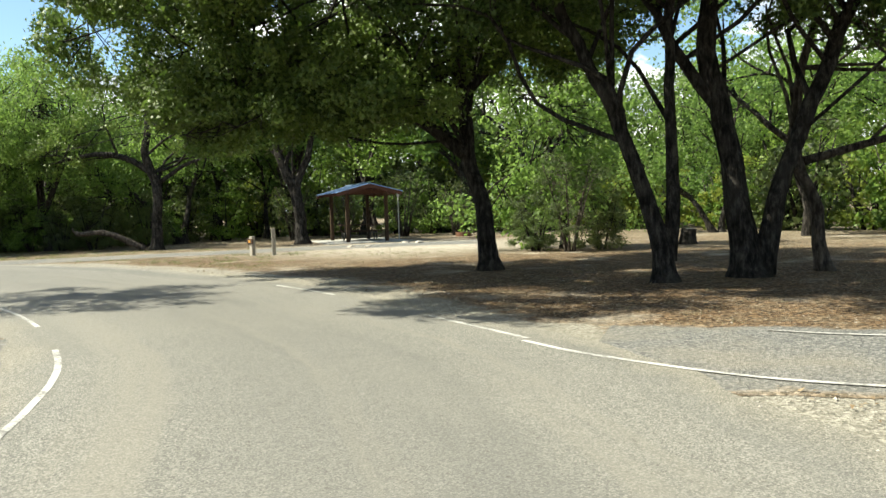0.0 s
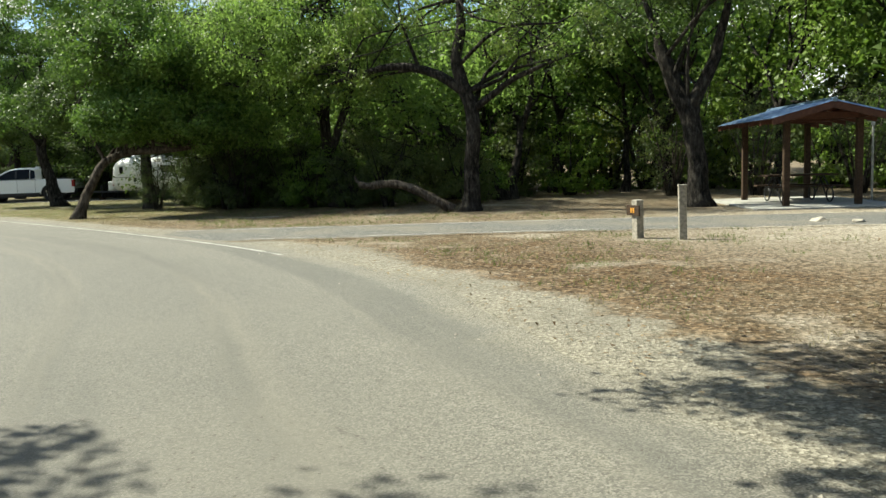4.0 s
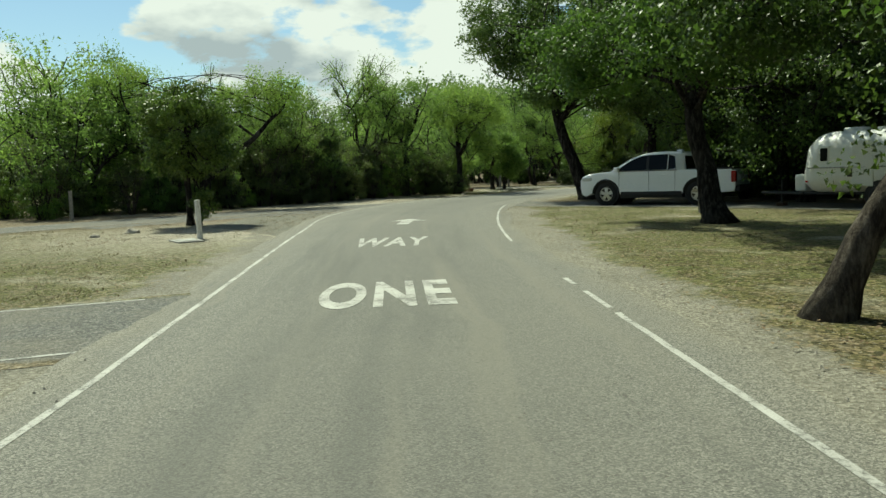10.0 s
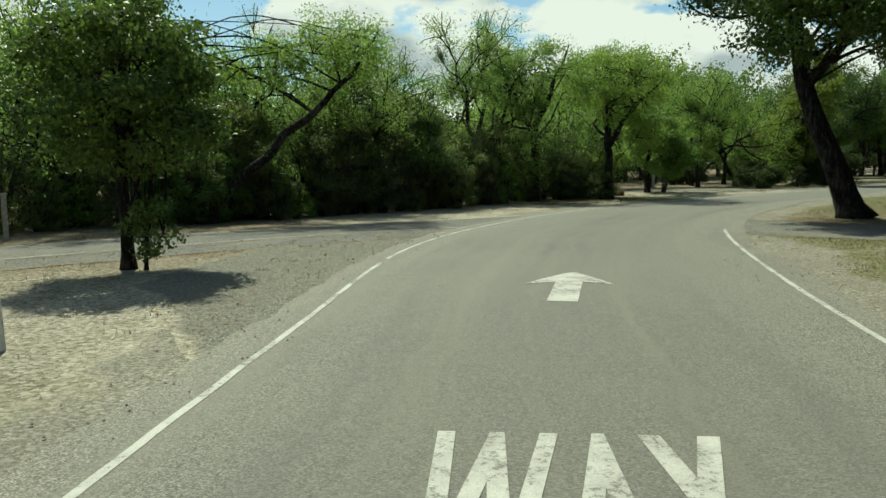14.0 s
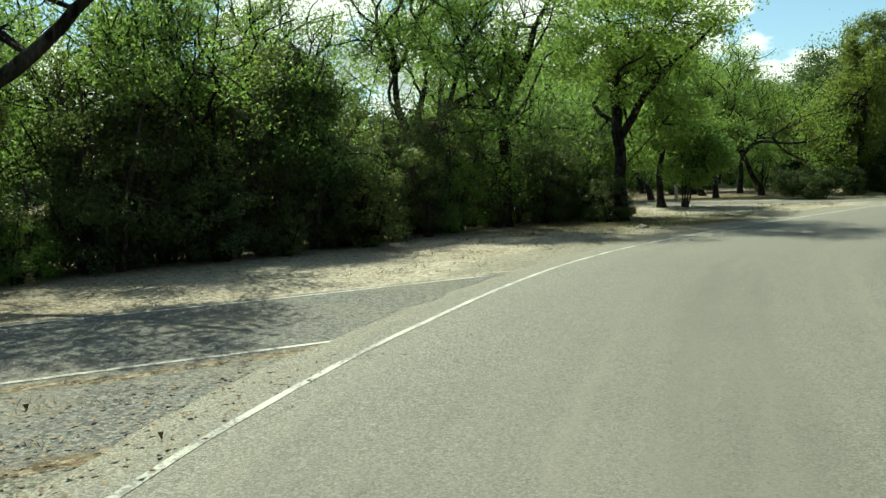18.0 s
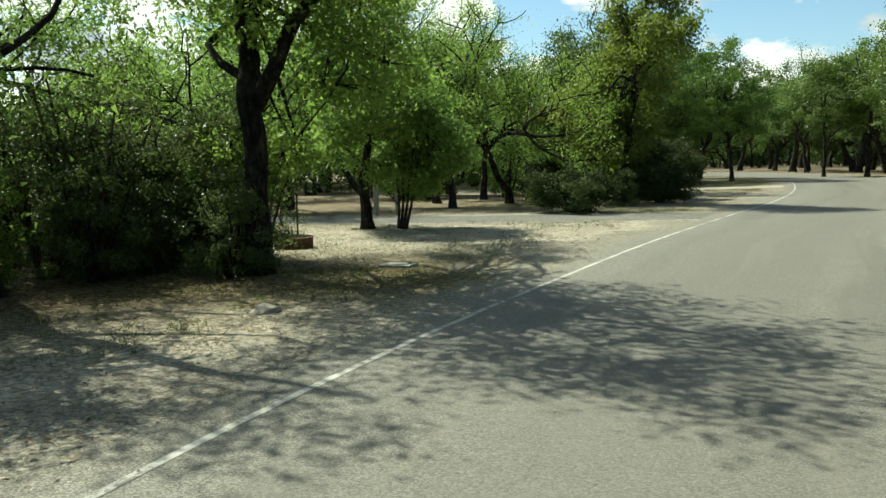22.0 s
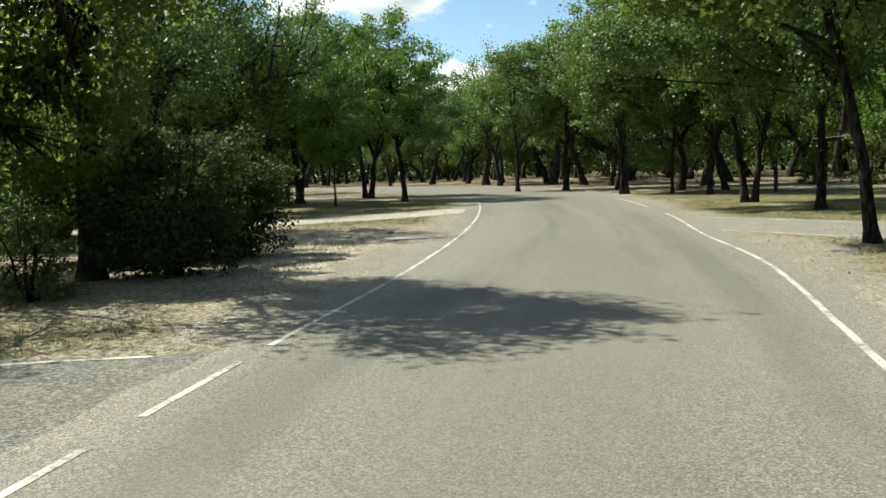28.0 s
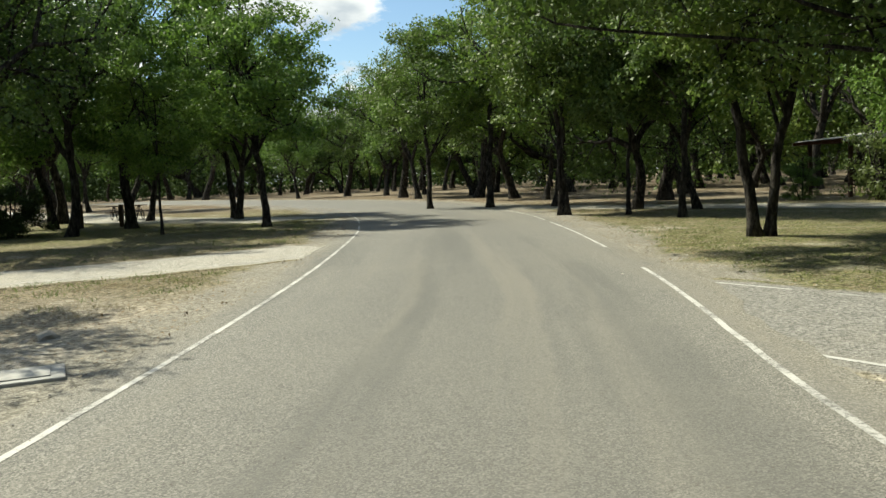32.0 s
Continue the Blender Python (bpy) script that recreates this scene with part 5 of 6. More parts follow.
woods([(9, 25), (14, 22), (32, 24), (32, 52), (6, 50), (6, 36)], [Y_, Y_, G_, M_, M_, E_], 22, 2.8, s=(0.9, 1.2))
woods([(-27, 46), (-19, 45.5), (-14, 47), (-20, 56), (-33, 57)], [S_, G_, O_, E_, S_], 18, 1.9)
woods([(-30.5, 43), (-25, 41.6), (-19, 42), (-18, 45), (-27, 46)], [S_, S_, G_], 12, 1.5)
woods([(-30.0, 41.6), (-24, 39.3), (-20.5, 40.2), (-20.5, 42), (-30, 43)], [S_, G_], 9, 1.3, s=(0.6, 0.9))
woods([(-64, 56), (-50, 50.5), (-38, 53), (-31, 58), (-34, 72), (-56, 84)], [O_, E_, M_, G_], 34, 2.8)
# thicket on the left of the second bend
woods([(-59.5, 16), (-62, 28), (-65.5, 36), (-69, 40), (-72.5, 44.5), (-77, 45), (-75, 36), (-70, 18)], [S_, S_, S_, G_], 34, 1.5, s=(0.55, 0.85))
woods([(-63, 14), (-66, 32), (-71, 39), (-75, 44.5), (-92, 45), (-98, 10)], [M_, M_, M_, M_, S_], 8, 4.2, s=(0.8, 1.05))
woods([(-92, 45), (-98, 10), (-116, 8), (-112, 50)], [E_, O_, M_], 9, 3.2, s=(0.7, 0.95))
woods([(-56, 0), (-60, 16), (-98, 12), (-96, -8)], [M_, E_, O_], 18, 3.2)
for sx, sy, r, h, n_, sd_ in ((-68.3, 37.1, 2.0, 4.9, 300, 51), (-66.4, 34.4, 1.7, 3.5, 200, 52), (-65.2, 31.0, 1.8, 4.2, 220, 53)):
    taken.append((sx, sy))
    plant("shrub", "tall dense dark thorny shrub with fine grey twigs", "shrub", sd_,
          [[(0.2 * math.cos(1.1 * i), 0.2 * math.sin(1.1 * i), -0.1, 0.06), (0.5 * math.cos(1.1 * i), 0.5 * math.sin(1.1 * i), h * 0.45, 0.045), (0.6 * r * math.cos(1.1 * i), 0.6 * r * math.sin(1.1 * i), h * 0.9, 0.012)] for i in range(6)],
          [((0, 0, h * 0.62), (r, r, h * 0.36), n_), ((0, 0, h * 0.22), (r * 0.92, r * 0.92, h * 0.22), n_ // 2)], at(sx, sy), LEAF_SHRUB, leaf=0.08, per=44, spread=0.25, limbs=8, group="tall thicket shrubs", twig=0.008, gnarl=0.2)
edge_line = even(smooth([(-60.5, 25, 0), (-62.2, 29.5, 0), (-64.6, 34.5, 0), (-67.0, 38.0, 0), (-69.6, 40.8, 0), (-71.4, 43.6, 0), (-73.2, 46.2, 0)], 0.4), 22)
for i, q in enumerate(edge_line):
    for back in (0.4, 2.0):
        x, y = q.x - back * 0.85 + rnd.uniform(-0.7, 0.6), q.y + back * 0.35 + rnd.uniform(-0.6, 0.6)
        taken.append((x, y))
        if back < 1:
            repeat(rnd.choice([S_, S_, G_, "twiggy"]), x, y, rnd.uniform(0.35, 0.95))
        else:
            repeat(rnd.choice([S_, G_, "twiggy", "twiggy"]), x, y, rnd.uniform(0.5, 0.85))
for x, y, kind, s_ in ((-66.5, 31.5, M_, 0.8), (-68.8, 35.8, M_, 0.85), (-73.2, 41.2, M_, 1.1), (-69.5, 25.0, M_, 1.2), (-67.0, 27.5, E_, 0.7), (-61.5, 18.0, E_, 0.75), (-60.2, 24.5, G_, 0.7), (-64.6, 26.5, M_, 0.85), (-77.5, 42.0, M_, 1.2)):
    taken.append((x, y))
    repeat(kind, x, y, s_)
for x, y, kind, s_ in ((-30.2, 41.8, S_, 0.7), (-29.2, 40.4, S_, 0.9), (-31.0, 41.7, "twiggy", 0.7), (-33.0, 42.8, S_, 0.85), (-31.4, 42.6, S_, 0.7), (-30.6, 42.3, S_, 0.8), (-28.4, 41.8, S_, 1.1), (-27.2, 40.0, "twiggy", 0.8), (-26.2, 43.4, S_, 1.1), (-30.4, 38.9, "twiggy", 0.55), (-35.4, 54.2, O_, 0.95), (-42.0, 52.0, O_, 1.0), (-47.5, 50.5, O_, 1.0),
                         (-71.4, 46.5, S_, 0.5), (-72.9, 46.5, S_, 0.6), (-73.4, 47.6, "twiggy", 0.5), (0.6, 28.8, "twiggy", 0.75), (1.6, 29.4, S_, 0.7), (-0.4, 29.6, S_, 0.6), (-80.6, 62.6, S_, 0.45),
                         (-101, 113, O_, 1.2), (-106, 116.5, O_, 1.3), (-111.5, 117, E_, 1.3), (-116, 121, O_, 1.4), (-97, 109.5, E_, 1.1), (-50.6, 49.8, O_, 0.95), (-45.6, 49.6, O_, 0.95), (-42.0, 51.6, O_, 0.9), (-54.6, 49.6, O_, 1.0),
                         (-66.9, 36.0, "twiggy", 1.1), (-69.4, 39.4, "twiggy", 0.85), (-66.2, 33.6, S_, 1.15), (-28.0, 46.5, M_, 1.4), (-22.4, 45.4, M_, 1.4), (-18.6, 44.6, M_, 1.25), (-70.0, 37.4, M_, 0.85), (-68.4, 32.6, M_, 0.85), (-84.6, 58.4, M_, 0.9), (-85.6, 61.6, M_, 1.0), (-88.2, 60.0, M_, 1.0), (-79.2, 102.6, S_, 1.0), (-77.6, 101.0, E_, 0.8), (-82.2, 103.6, G_, 0.6), (-72.8, 44.9, "twiggy", 0.8), (-74.2, 45.9, S_, 0.9), (-70.6, 41.0, "twiggy", 0.85), (-10.4, 46.4, "twiggy", 0.8), (-7.4, 47.2, "twiggy", 0.85), (-4.6, 46.8, "twiggy", 0.75), (-13.2, 46.4, "twiggy", 0.8),
                         (-27.4, 39.4, S_, 0.9), (-66.5, 25.0, M_, 1.0), (-69.5, 29.5, M_, 1.0), (-104.5, 93.5, E_, 1.1), (-109.6, 92.4, E_, 1.0), (-92.2, 101.5, O_, 1.0), (-84.5, 97.5, E_, 0.9), (-87.0, 97.8, O_, 0.9)):
    taken.append((x, y))
    repeat(kind, x, y, s_)
taken += [(-57 + 2 * i, 42.5 + 0.8 * i + 0.5 * j) for i in range(14) for j in range(5)]
taken += [(-80 + 2.2 * i, 106.5 + 2.2 * j) for i in (-2, -1, 0, 1, 2) for j in (-2, -1, 0, 1)]
woods([(-57, 50.5), (-51, 48.8), (-40, 52.2), (-33, 55), (-37, 61), (-57, 60)], [O_, O_, G_, S_], 20, 1.8, s=(0.8, 1.1))
woods([(-53, 49.6), (-44, 51), (-36, 53.5), (-38, 57), (-54, 55)], [S_, S_, G_], 14, 1.2, s=(0.7, 1.1))
# campsites beyond the thicket
woods([(-83, 50), (-104, 47), (-118, 62), (-106, 76), (-88, 68), (-86, 60)], [M_, G_, G_, E_, M_], 32, 2.5, s=(0.8, 1.15))
woods([(-118, 60), (-106, 77), (-132, 90), (-146, 72)], [E_, O_, E_], 26, 3.0, s=(1.15, 1.4))
woods([(-150, 110), (-112, 98), (-104, 88), (-98, 76), (-106, 74), (-122, 84), (-150, 90)], [E_, E_, O_], 15, 4.4, s=(1.0, 1.3))
# grove at the end and on the right
woods([(-140, 126), (-104, 114), (-88, 103.5), (-64, 101), (-58, 124), (-118, 142)], [E_, O_, O_, E_], 36, 4.0, s=(1.0, 1.35))
woods([(-160, 146), (-120, 142), (-58, 126), (-50, 150), (-150, 170)], [E_, O_], 60, 4.4, s=(1.1, 1.4))
woods([(-190, 120), (-150, 108), (-150, 150), (-80, 172), (-90, 200), (-190, 180)], [E_, O_], 60, 6.0, s=(1.1, 1.5))
woods([(-68, 68), (-58, 60), (-44, 70), (-48, 98), (-70, 96), (-72, 82)], [O_, E_, O_], 26, 3.0, 9.5, s=(1.0, 1.3))
woods([(-62, 56), (-58, 51), (-46, 52), (-40, 64), (-58, 60)], [O_, E_], 6, 3.2, 11)
woods([(-36, 14), (-22, 12), (-16, 4), (-40, -6), (-50, 8)], [E_, O_, M_], 8, 4.0)
woods([(8, 0), (20, -6), (22, 14), (9, 8)], [O_, E_], 5, 4.0)

# far woods closing the horizon
far_rng = np.random.default_rng(5)
fc = []
for i in range(640):
    a = far_rng.uniform(0, 2 * math.pi) if i % 4 == 0 else far_rng.uniform(radians(50), radians(215))
    grove = radians(88) < a < radians(172)
    rr = far_rng.uniform(165, 225) if grove else far_rng.uniform(88, 150)
    x, y = -40 + rr * math.cos(a) * 1.1, 48 + rr * math.sin(a)
    if off_road(x, y) < 7:
        continue
    h = far_rng.uniform(7.5, 12)
    n_ = 420
    q = far_rng.normal(size=(n_, 3))
    q /= np.linalg.norm(q, axis=1)[:, None]
    q = q * far_rng.uniform(0.6, 1.0, (n_, 1)) * np.array([3.6, 3.6, h * 0.4]) + np.array([x, y, h * 0.6])
    low_ = np.c_[far_rng.normal(x, 2.6, 330), far_rng.normal(y, 2.6, 330), far_rng.uniform(0.1, 4.2, 330)]
    fc += [q + far_rng.normal(size=(n_, 3)) * 0.4, low_]
for a in far_rng.uniform(0, 2 * math.pi, 620):
    rr, h = far_rng.uniform(155, 240), far_rng.uniform(8, 12)
    x, y = -40 + rr * math.cos(a) * 1.1, 48 + rr * math.sin(a)
    fc.append(np.c_[far_rng.normal(x, 4.5, 170), far_rng.normal(y, 4.5, 170), h * far_rng.random(170) ** 0.8])
far = piece("far_woods", leaf_mesh("far_woods", np.concatenate(fc), 0.45, 3, 0.3, 0.5), LEAF_FAR)
tagged(far, "distant line of green woods round the campground", "woods", kind="stuff")

# ---------------------------------------------------------------- vehicles


def wheel(parent, x, y, out, r=0.38, w=0.25, spokes=5, cover=False):
    """A wheel on a vehicle; out: +1 or -1, the side that faces out."""
    t = Soup()
    prof = [(-w / 2, r * 0.62), (-w / 2, r * 0.9), (-w * 0.36, r * 0.985), (0, r), (w * 0.36, r * 0.985), (w / 2, r * 0.9), (w / 2, r * 0.62)]
    n = 28
    ring = [(x + q * math.cos(a), y + o, r + q * math.sin(a)) for a in (2 * math.pi * i / n for i in range(n)) for o, q in prof]
    k = len(prof)
    t.add(ring, [(i * k + j, i * k + j + 1, ((i + 1) % n) * k + j + 1, ((i + 1) % n) * k + j) for i in range(n) for j in range(k - 1)])
    wh = piece("wheel", t, RUBBER, parent, "black tyre", True)
    rim = Soup()
    yo = y + out * w * 0.36
    for a0, a1, m in ((r * 0.55, r * 0.63, 24),):
        rim.add([(x + q * math.cos(a), yo, r + q * math.sin(a)) for a in (2 * math.pi * i / m for i in range(m)) for q in (a0, a1)],
                [(2 * i, 2 * i + 1, (2 * ((i + 1) % m)) + 1, 2 * ((i + 1) % m)) for i in range(m)])
    for i in range(spokes):
        a = 2 * math.pi * i / spokes + 0.3
        ca, sa = math.cos(a), math.sin(a)
        wd0, wd1 = r * 0.12, r * 0.17
        rim.add([(x + q * ca - s * d * sa, yo + out * h, r + q * sa + s * d * ca) for q, d, h in ((r * 0.1, wd0, 0.015), (r * 0.57, wd1, 0.0)) for s in (-1, 1)], [(0, 1, 3, 2)])
    rim.tube([(x, yo - out * 0.02, r), (x, yo + out * 0.02, r)], r * (0.4 if cover else 0.16), 14)
    piece("rim", rim, ALLOY, wh, "silver alloy rim")
    back = Soup()
    back.tube([(x, yo - out * 0.10, r), (x, yo - out * 0.05, r)], r * 0.6, 20)
    piece("brake_disc", back, BLACK_PLASTIC, wh)


def arc(cx, cz, r, a0, a1, n=9):
    return [(cx + r * math.cos(radians(a0 + (a1 - a0) * i / (n - 1))), cz + r * math.sin(radians(a0 + (a1 - a0) * i / (n - 1)))) for i in range(n)]


def slab(profile, y0, y1, pinch=None, bevel=0.0):
    """A side outline drawn out across the vehicle; pinch(x, z): share of the width kept there."""
    bm = bmesh.new()
    vs = [[bm.verts.new((x, (y * (pinch(x, z) if pinch else 1)), z)) for x, z in profile] for y in (y0, y1)]
    bm.faces.new(vs[0])
    bm.faces.new(vs[1][::-1])
    n = len(profile)
    for i in range(n):
        bm.faces.new((vs[0][i], vs[1][i], vs[1][(i + 1) % n], vs[0][(i + 1) % n]))
    bmesh.ops.recalc_face_normals(bm, faces=bm.faces[:])
    if bevel:
        long = [e for e in bm.edges if abs(e.verts[0].co.y - e.verts[1].co.y) < 0.1]
        bmesh.ops.bevel(bm, geom=long, offset=bevel, segments=3, affect="EDGES", profile=0.6)
    return bm


def pickup(m):
    p = thing("pickup_truck", "white crew-cab pickup truck parked on a campsite driveway", "pickup truck", at=m)
    fa, ra = 1.70, -1.48
    prof = [(2.46, 0.30), (2.61, 0.38), (2.66, 0.60), (2.655, 0.84), (2.59, 0.98), (2.42, 1.055), (2.2, 1.095), (1.85, 1.13), (1.56, 1.15), (0.3, 1.15), (-0.98, 1.17), (-1.0, 1.16), (-2.55, 1.13), (-2.64, 1.10),
            (-2.66, 0.62), (-2.62, 0.42), (-2.2, 0.40)] + arc(ra, 0.40, 0.47, 175, 5) + [(-0.9, 0.30), (1.1, 0.30)] + arc(fa, 0.40, 0.47, 175, 5)
    body = piece("body", slab(prof, -0.97, 0.97, lambda x, z: 1 - 0.05 * max(0, z - 0.85) / 0.3 - 0.07 * max(0, abs(x) - 2.1), 0.03), CAR_WHITE, p, "white painted bodywork", True)
    sill = Soup()
    sill.box(-0.97, -0.945, 0.24, 1.19, 0.945, 0.40)
    sill.box(-2.2, -0.85, 0.30, -1.9, 0.85, 0.42)
    piece("sill", sill, BLACK_PLASTIC, p, "black lower sill")
    keep = lambda z: 1 - 0.20 * max(0, z - 1.12) / 0.65
    roof = [(1.64, 1.10), (1.20, 1.36), (0.80, 1.585), (0.48, 1.70), (0.05, 1.77), (-0.45, 1.775), (-0.84, 1.745), (-0.98, 1.69), (-1.06, 1.10)]
    piece("cab", slab(roof, -0.93, 0.93, lambda x, z: keep(z), 0.035), CAR_WHITE, p, "white painted cab roof and pillars", True)
    side_pt = lambda x, z, s: (x, s * (0.93 * keep(z) + 0.004), z)
    for s in (-1, 1):
        for nm, pts in (("front_window", ((1.32, 1.175), (0.28, 1.175), (0.28, 1.665), (0.50, 1.635), (0.80, 1.515), (1.06, 1.365))), ("door_pillar", ((0.28, 1.175), (0.19, 1.175), (0.19, 1.675), (0.28, 1.665))),
                        ("rear_window", ((0.19, 1.175), (-0.44, 1.18), (-0.44, 1.685), (0.19, 1.675))), ("quarter_window", ((-0.47, 1.18), (-0.74, 1.21), (-0.68, 1.60), (-0.47, 1.68)))):
            g = Soup()
            g.add([side_pt(x, z, s) for x, z in pts], [tuple(range(len(pts)))[::1 if s > 0 else -1]])
            piece(nm, g, BLACK_PLASTIC if nm == "door_pillar" else GLASS_DARK, p, "black pillar" if nm == "door_pillar" else "tinted side glass")
        piece("belt_trim", rounded_box(-0.78, min(s * 0.928, s * 0.945), 1.145, 1.36, max(s * 0.928, s * 0.945), 1.168, 0.004), BLACK_PLASTIC, p)
        piece("door_cladding", rounded_box(-0.95, min(s * 0.93, s * 0.985), 0.30, 1.16, max(s * 0.93, s * 0.985), 0.46, 0.02), BLACK_PLASTIC, p, "black lower door cladding", True)
        mir = piece("mirror", rounded_box(1.20, s * 0.93 if s > 0 else -1.15, 1.14, 1.34, 1.15 if s > 0 else -0.93, 1.30, 0.03), CAR_WHITE, p, soft=True)
        for hx in (0.36, -0.36):
            piece("door_handle", rounded_box(hx - 0.09, s * 0.955 - 0.02, 0.98, hx + 0.09, s * 0.955 + 0.02, 1.015, 0.01), CAR_WHITE, p)
        for gx in (1.22, 0.17, -0.72):
            seam = Soup()
            seam.box(gx - 0.004, min(s * 0.955, s * 0.973), 0.42, gx + 0.004, max(s * 0.955, s * 0.973), 1.13)
            piece("door_seam", seam, BLACK_PLASTIC, p)
        piece("headlight", rounded_box(2.22, s * 0.85 - 0.13, 0.84, 2.60, s * 0.85 + 0.10, 0.97, 0.03), LAMP_CLEAR, p, "clear headlight")
        piece("tail_light", rounded_box(-2.67, s * 0.86 - 0.1, 0.72, -2.52, s * 0.86 + 0.1, 1.08, 0.03), LAMP_RED, p, "red tail light")
        for ax in (fa, ra):
            fl = Soup()
            pts = arc(ax, 0.40, 0.47, 0, 180, 13)
            fl.tube([(x, s * 0.955, z) for x, z in pts], 0.042, 6)
            piece("arch_trim", fl, BLACK_PLASTIC, p)
            liner = Soup()
            liner.tube([(ax, s * 0.55, 0.42), (ax, s * 0.9, 0.42)], 0.455, 20)
            piece("wheel_well", liner, BLACK_PLASTIC, p)
            wheel(p, ax, s * 0.83, s)
    def pane(nm, line, out, label):
        g = Soup()
        for x, z in line:
            w = 0.93 * keep(z) - 0.07
            g.v += [(x + out, -w, z + 0.012), (x + out, w, z + 0.012)]
        g.f = [(2 * i, 2 * i + 1, 2 * i + 3, 2 * i + 2) for i in range(len(line) - 1)]
        piece(nm, g, GLASS_DARK, p, label)

    pane("windshield", [(1.55, 1.153), (1.20, 1.36), (0.80, 1.585), (0.58, 1.665)], 0.010, "tinted windshield")
    pane("back_window", [(-1.052, 1.18), (-1.0, 1.45), (-0.977, 1.60)], -0.014, "dark rear glass")
    piece("grille", rounded_box(2.58, -0.62, 0.66, 2.68, 0.62, 0.92, 0.03), BLACK_PLASTIC, p, "dark grille")
    piece("front_bumper", rounded_box(2.38, -0.82, 0.27, 2.66, 0.82, 0.46, 0.05), BLACK_PLASTIC, p, "dark lower bumper", True)
    piece("rear_bumper", rounded_box(-2.78, -0.86, 0.42, -2.58, 0.86, 0.62, 0.04), BLACK_PLASTIC, p, "dark rear bumper", True)
    cover = piece("bed_cover", rounded_box(-2.58, -0.84, 1.13, -1.0, 0.84, 1.19, 0.02), BLACK_PLASTIC, p, "black bed cover", True)
    piece("antenna_fin", rounded_box(-0.72, -0.09, 1.70, -0.50, 0.09, 1.83, 0.03), CAR_WHITE, p)
    return p


def trailer(m):
    p = thing("camping_trailer", "small rounded white fibreglass camping trailer behind the pickup", "travel trailer", at=m)
    bm = bmesh.new()
    bmesh.ops.create_cube(bm, size=1)
    for v in bm.verts:
        v.co = Vector((0.0 + v.co.x * 4.6, v.co.y * 2.0, 1.32 + v.co.z * 1.78))
    bmesh.ops.bevel(bm, geom=bm.edges[:], offset=0.52, segments=7, affect="EDGES", profile=0.5)
    for v in bm.verts:
        if v.co.x > 1.6:
            v.co.x -= 0.35 * max(0, v.co.z - 1.3) ** 1.2
        v.co.y *= 1 - 0.05 * max(0, v.co.z - 1.4)
    body = piece("shell", bm, FIBREGLASS, p, "white moulded fibreglass shell", True)
    band = Soup()
    for s in (-1, 1):
        band.box(-1.6, min(s * 0.985, s * 1.012), 1.15, 2.0, max(s * 0.985, s * 1.012), 1.19)
    piece("belt_seam", band, STEEL_GREY, p)
    for s in (-1, 1):
        for x0, x1 in ((1.42, 1.66), (-1.5, -0.7)):
            w = piece("window", rounded_box(x0, s * 0.985 - 0.03, 1.35, x1, s * 0.985 + 0.02, 1.75, 0.04), GLASS_DARK, p, "dark window with pale frame")
            piece("window_frame", rounded_box(x0 - 0.05, s * 0.985 - 0.04, 1.30, x1 + 0.05, s * 0.985 + 0.012, 1.80, 0.04), FIBREGLASS, w)
        ar_ = Soup()
        ar_.tube([(-0.05, s * 0.70, 0.36), (-0.05, s * 1.003, 0.36)], 0.44, 22)
        piece("wheel_arch", ar_, BLACK_PLASTIC, p, "dark wheel opening")
        wheel(p, -0.05, s * 0.93, s, 0.33, 0.2, 8, True)
        piece("side_marker", rounded_box(2.0, s * 0.99 - 0.03, 0.75, 2.08, s * 0.99 + 0.015, 0.8, 0.01), LAMP_RED, p)
    piece("front_window", rounded_box(2.20, -0.62, 1.25, 2.28, 0.62, 1.65, 0.03), GLASS_DARK, p, "dark front window")
    piece("door", rounded_box(0.15, 0.97, 0.62, 0.75, 1.012, 1.92, 0.03), FIBREGLASS, p, "white entry door")
    piece("water_hatch", rounded_box(0.72, 0.99, 0.9, 0.86, 1.02, 1.14, 0.01), BLACK_PLASTIC, p, "black hatch")
    piece("roof_vent", rounded_box(-0.35, -0.3, 2.16, 0.35, 0.3, 2.30, 0.04), FIBREGLASS, p, "white roof vent")
    piece("air_conditioner", rounded_box(0.7, -0.3, 2.14, 1.3, 0.3, 2.32, 0.06), FIBREGLASS, p, "white rooftop air conditioner", True)
    fr = Soup()
    fr.tube([(2.3, -0.7, 0.42), (3.95, 0, 0.42)], 0.045, 6)
    fr.tube([(2.3, 0.7, 0.42), (3.95, 0, 0.42)], 0.045, 6)
    fr.tube([(-2.2, -0.6, 0.42), (2.4, -0.6, 0.42)], 0.05, 6)
    fr.tube([(-2.2, 0.6, 0.42), (2.4, 0.6, 0.42)], 0.05, 6)
    fr.tube([(3.3, 0, 0.03), (3.3, 0, 0.8)], 0.035, 8)
    piece("tow_frame", fr, STEEL_DARK, p, "black tow frame and jack")
    tk = Soup()
    tk.tube([(2.54, 0, 0.46), (2.54, 0, 0.52), (2.54, 0, 0.78), (2.54, 0, 0.88), (2.54, 0, 0.92)], [0.13, 0.16, 0.16, 0.1, 0.05], 16)
    piece("gas_cylinder", tk, FIBREGLASS, p, "white gas cylinder", True)
    piece("cylinder_cover", rounded_box(2.36, -0.36, 0.46, 2.72, 0.36, 0.98, 0.08, 3), FIBREGLASS, p, "white cover over the gas cylinders", True)
    piece("jack_block", rounded_box(3.18, -0.14, 0.0, 3.42, 0.14, 0.1, 0.01), POST_BROWN, p, "wooden block under the jack")
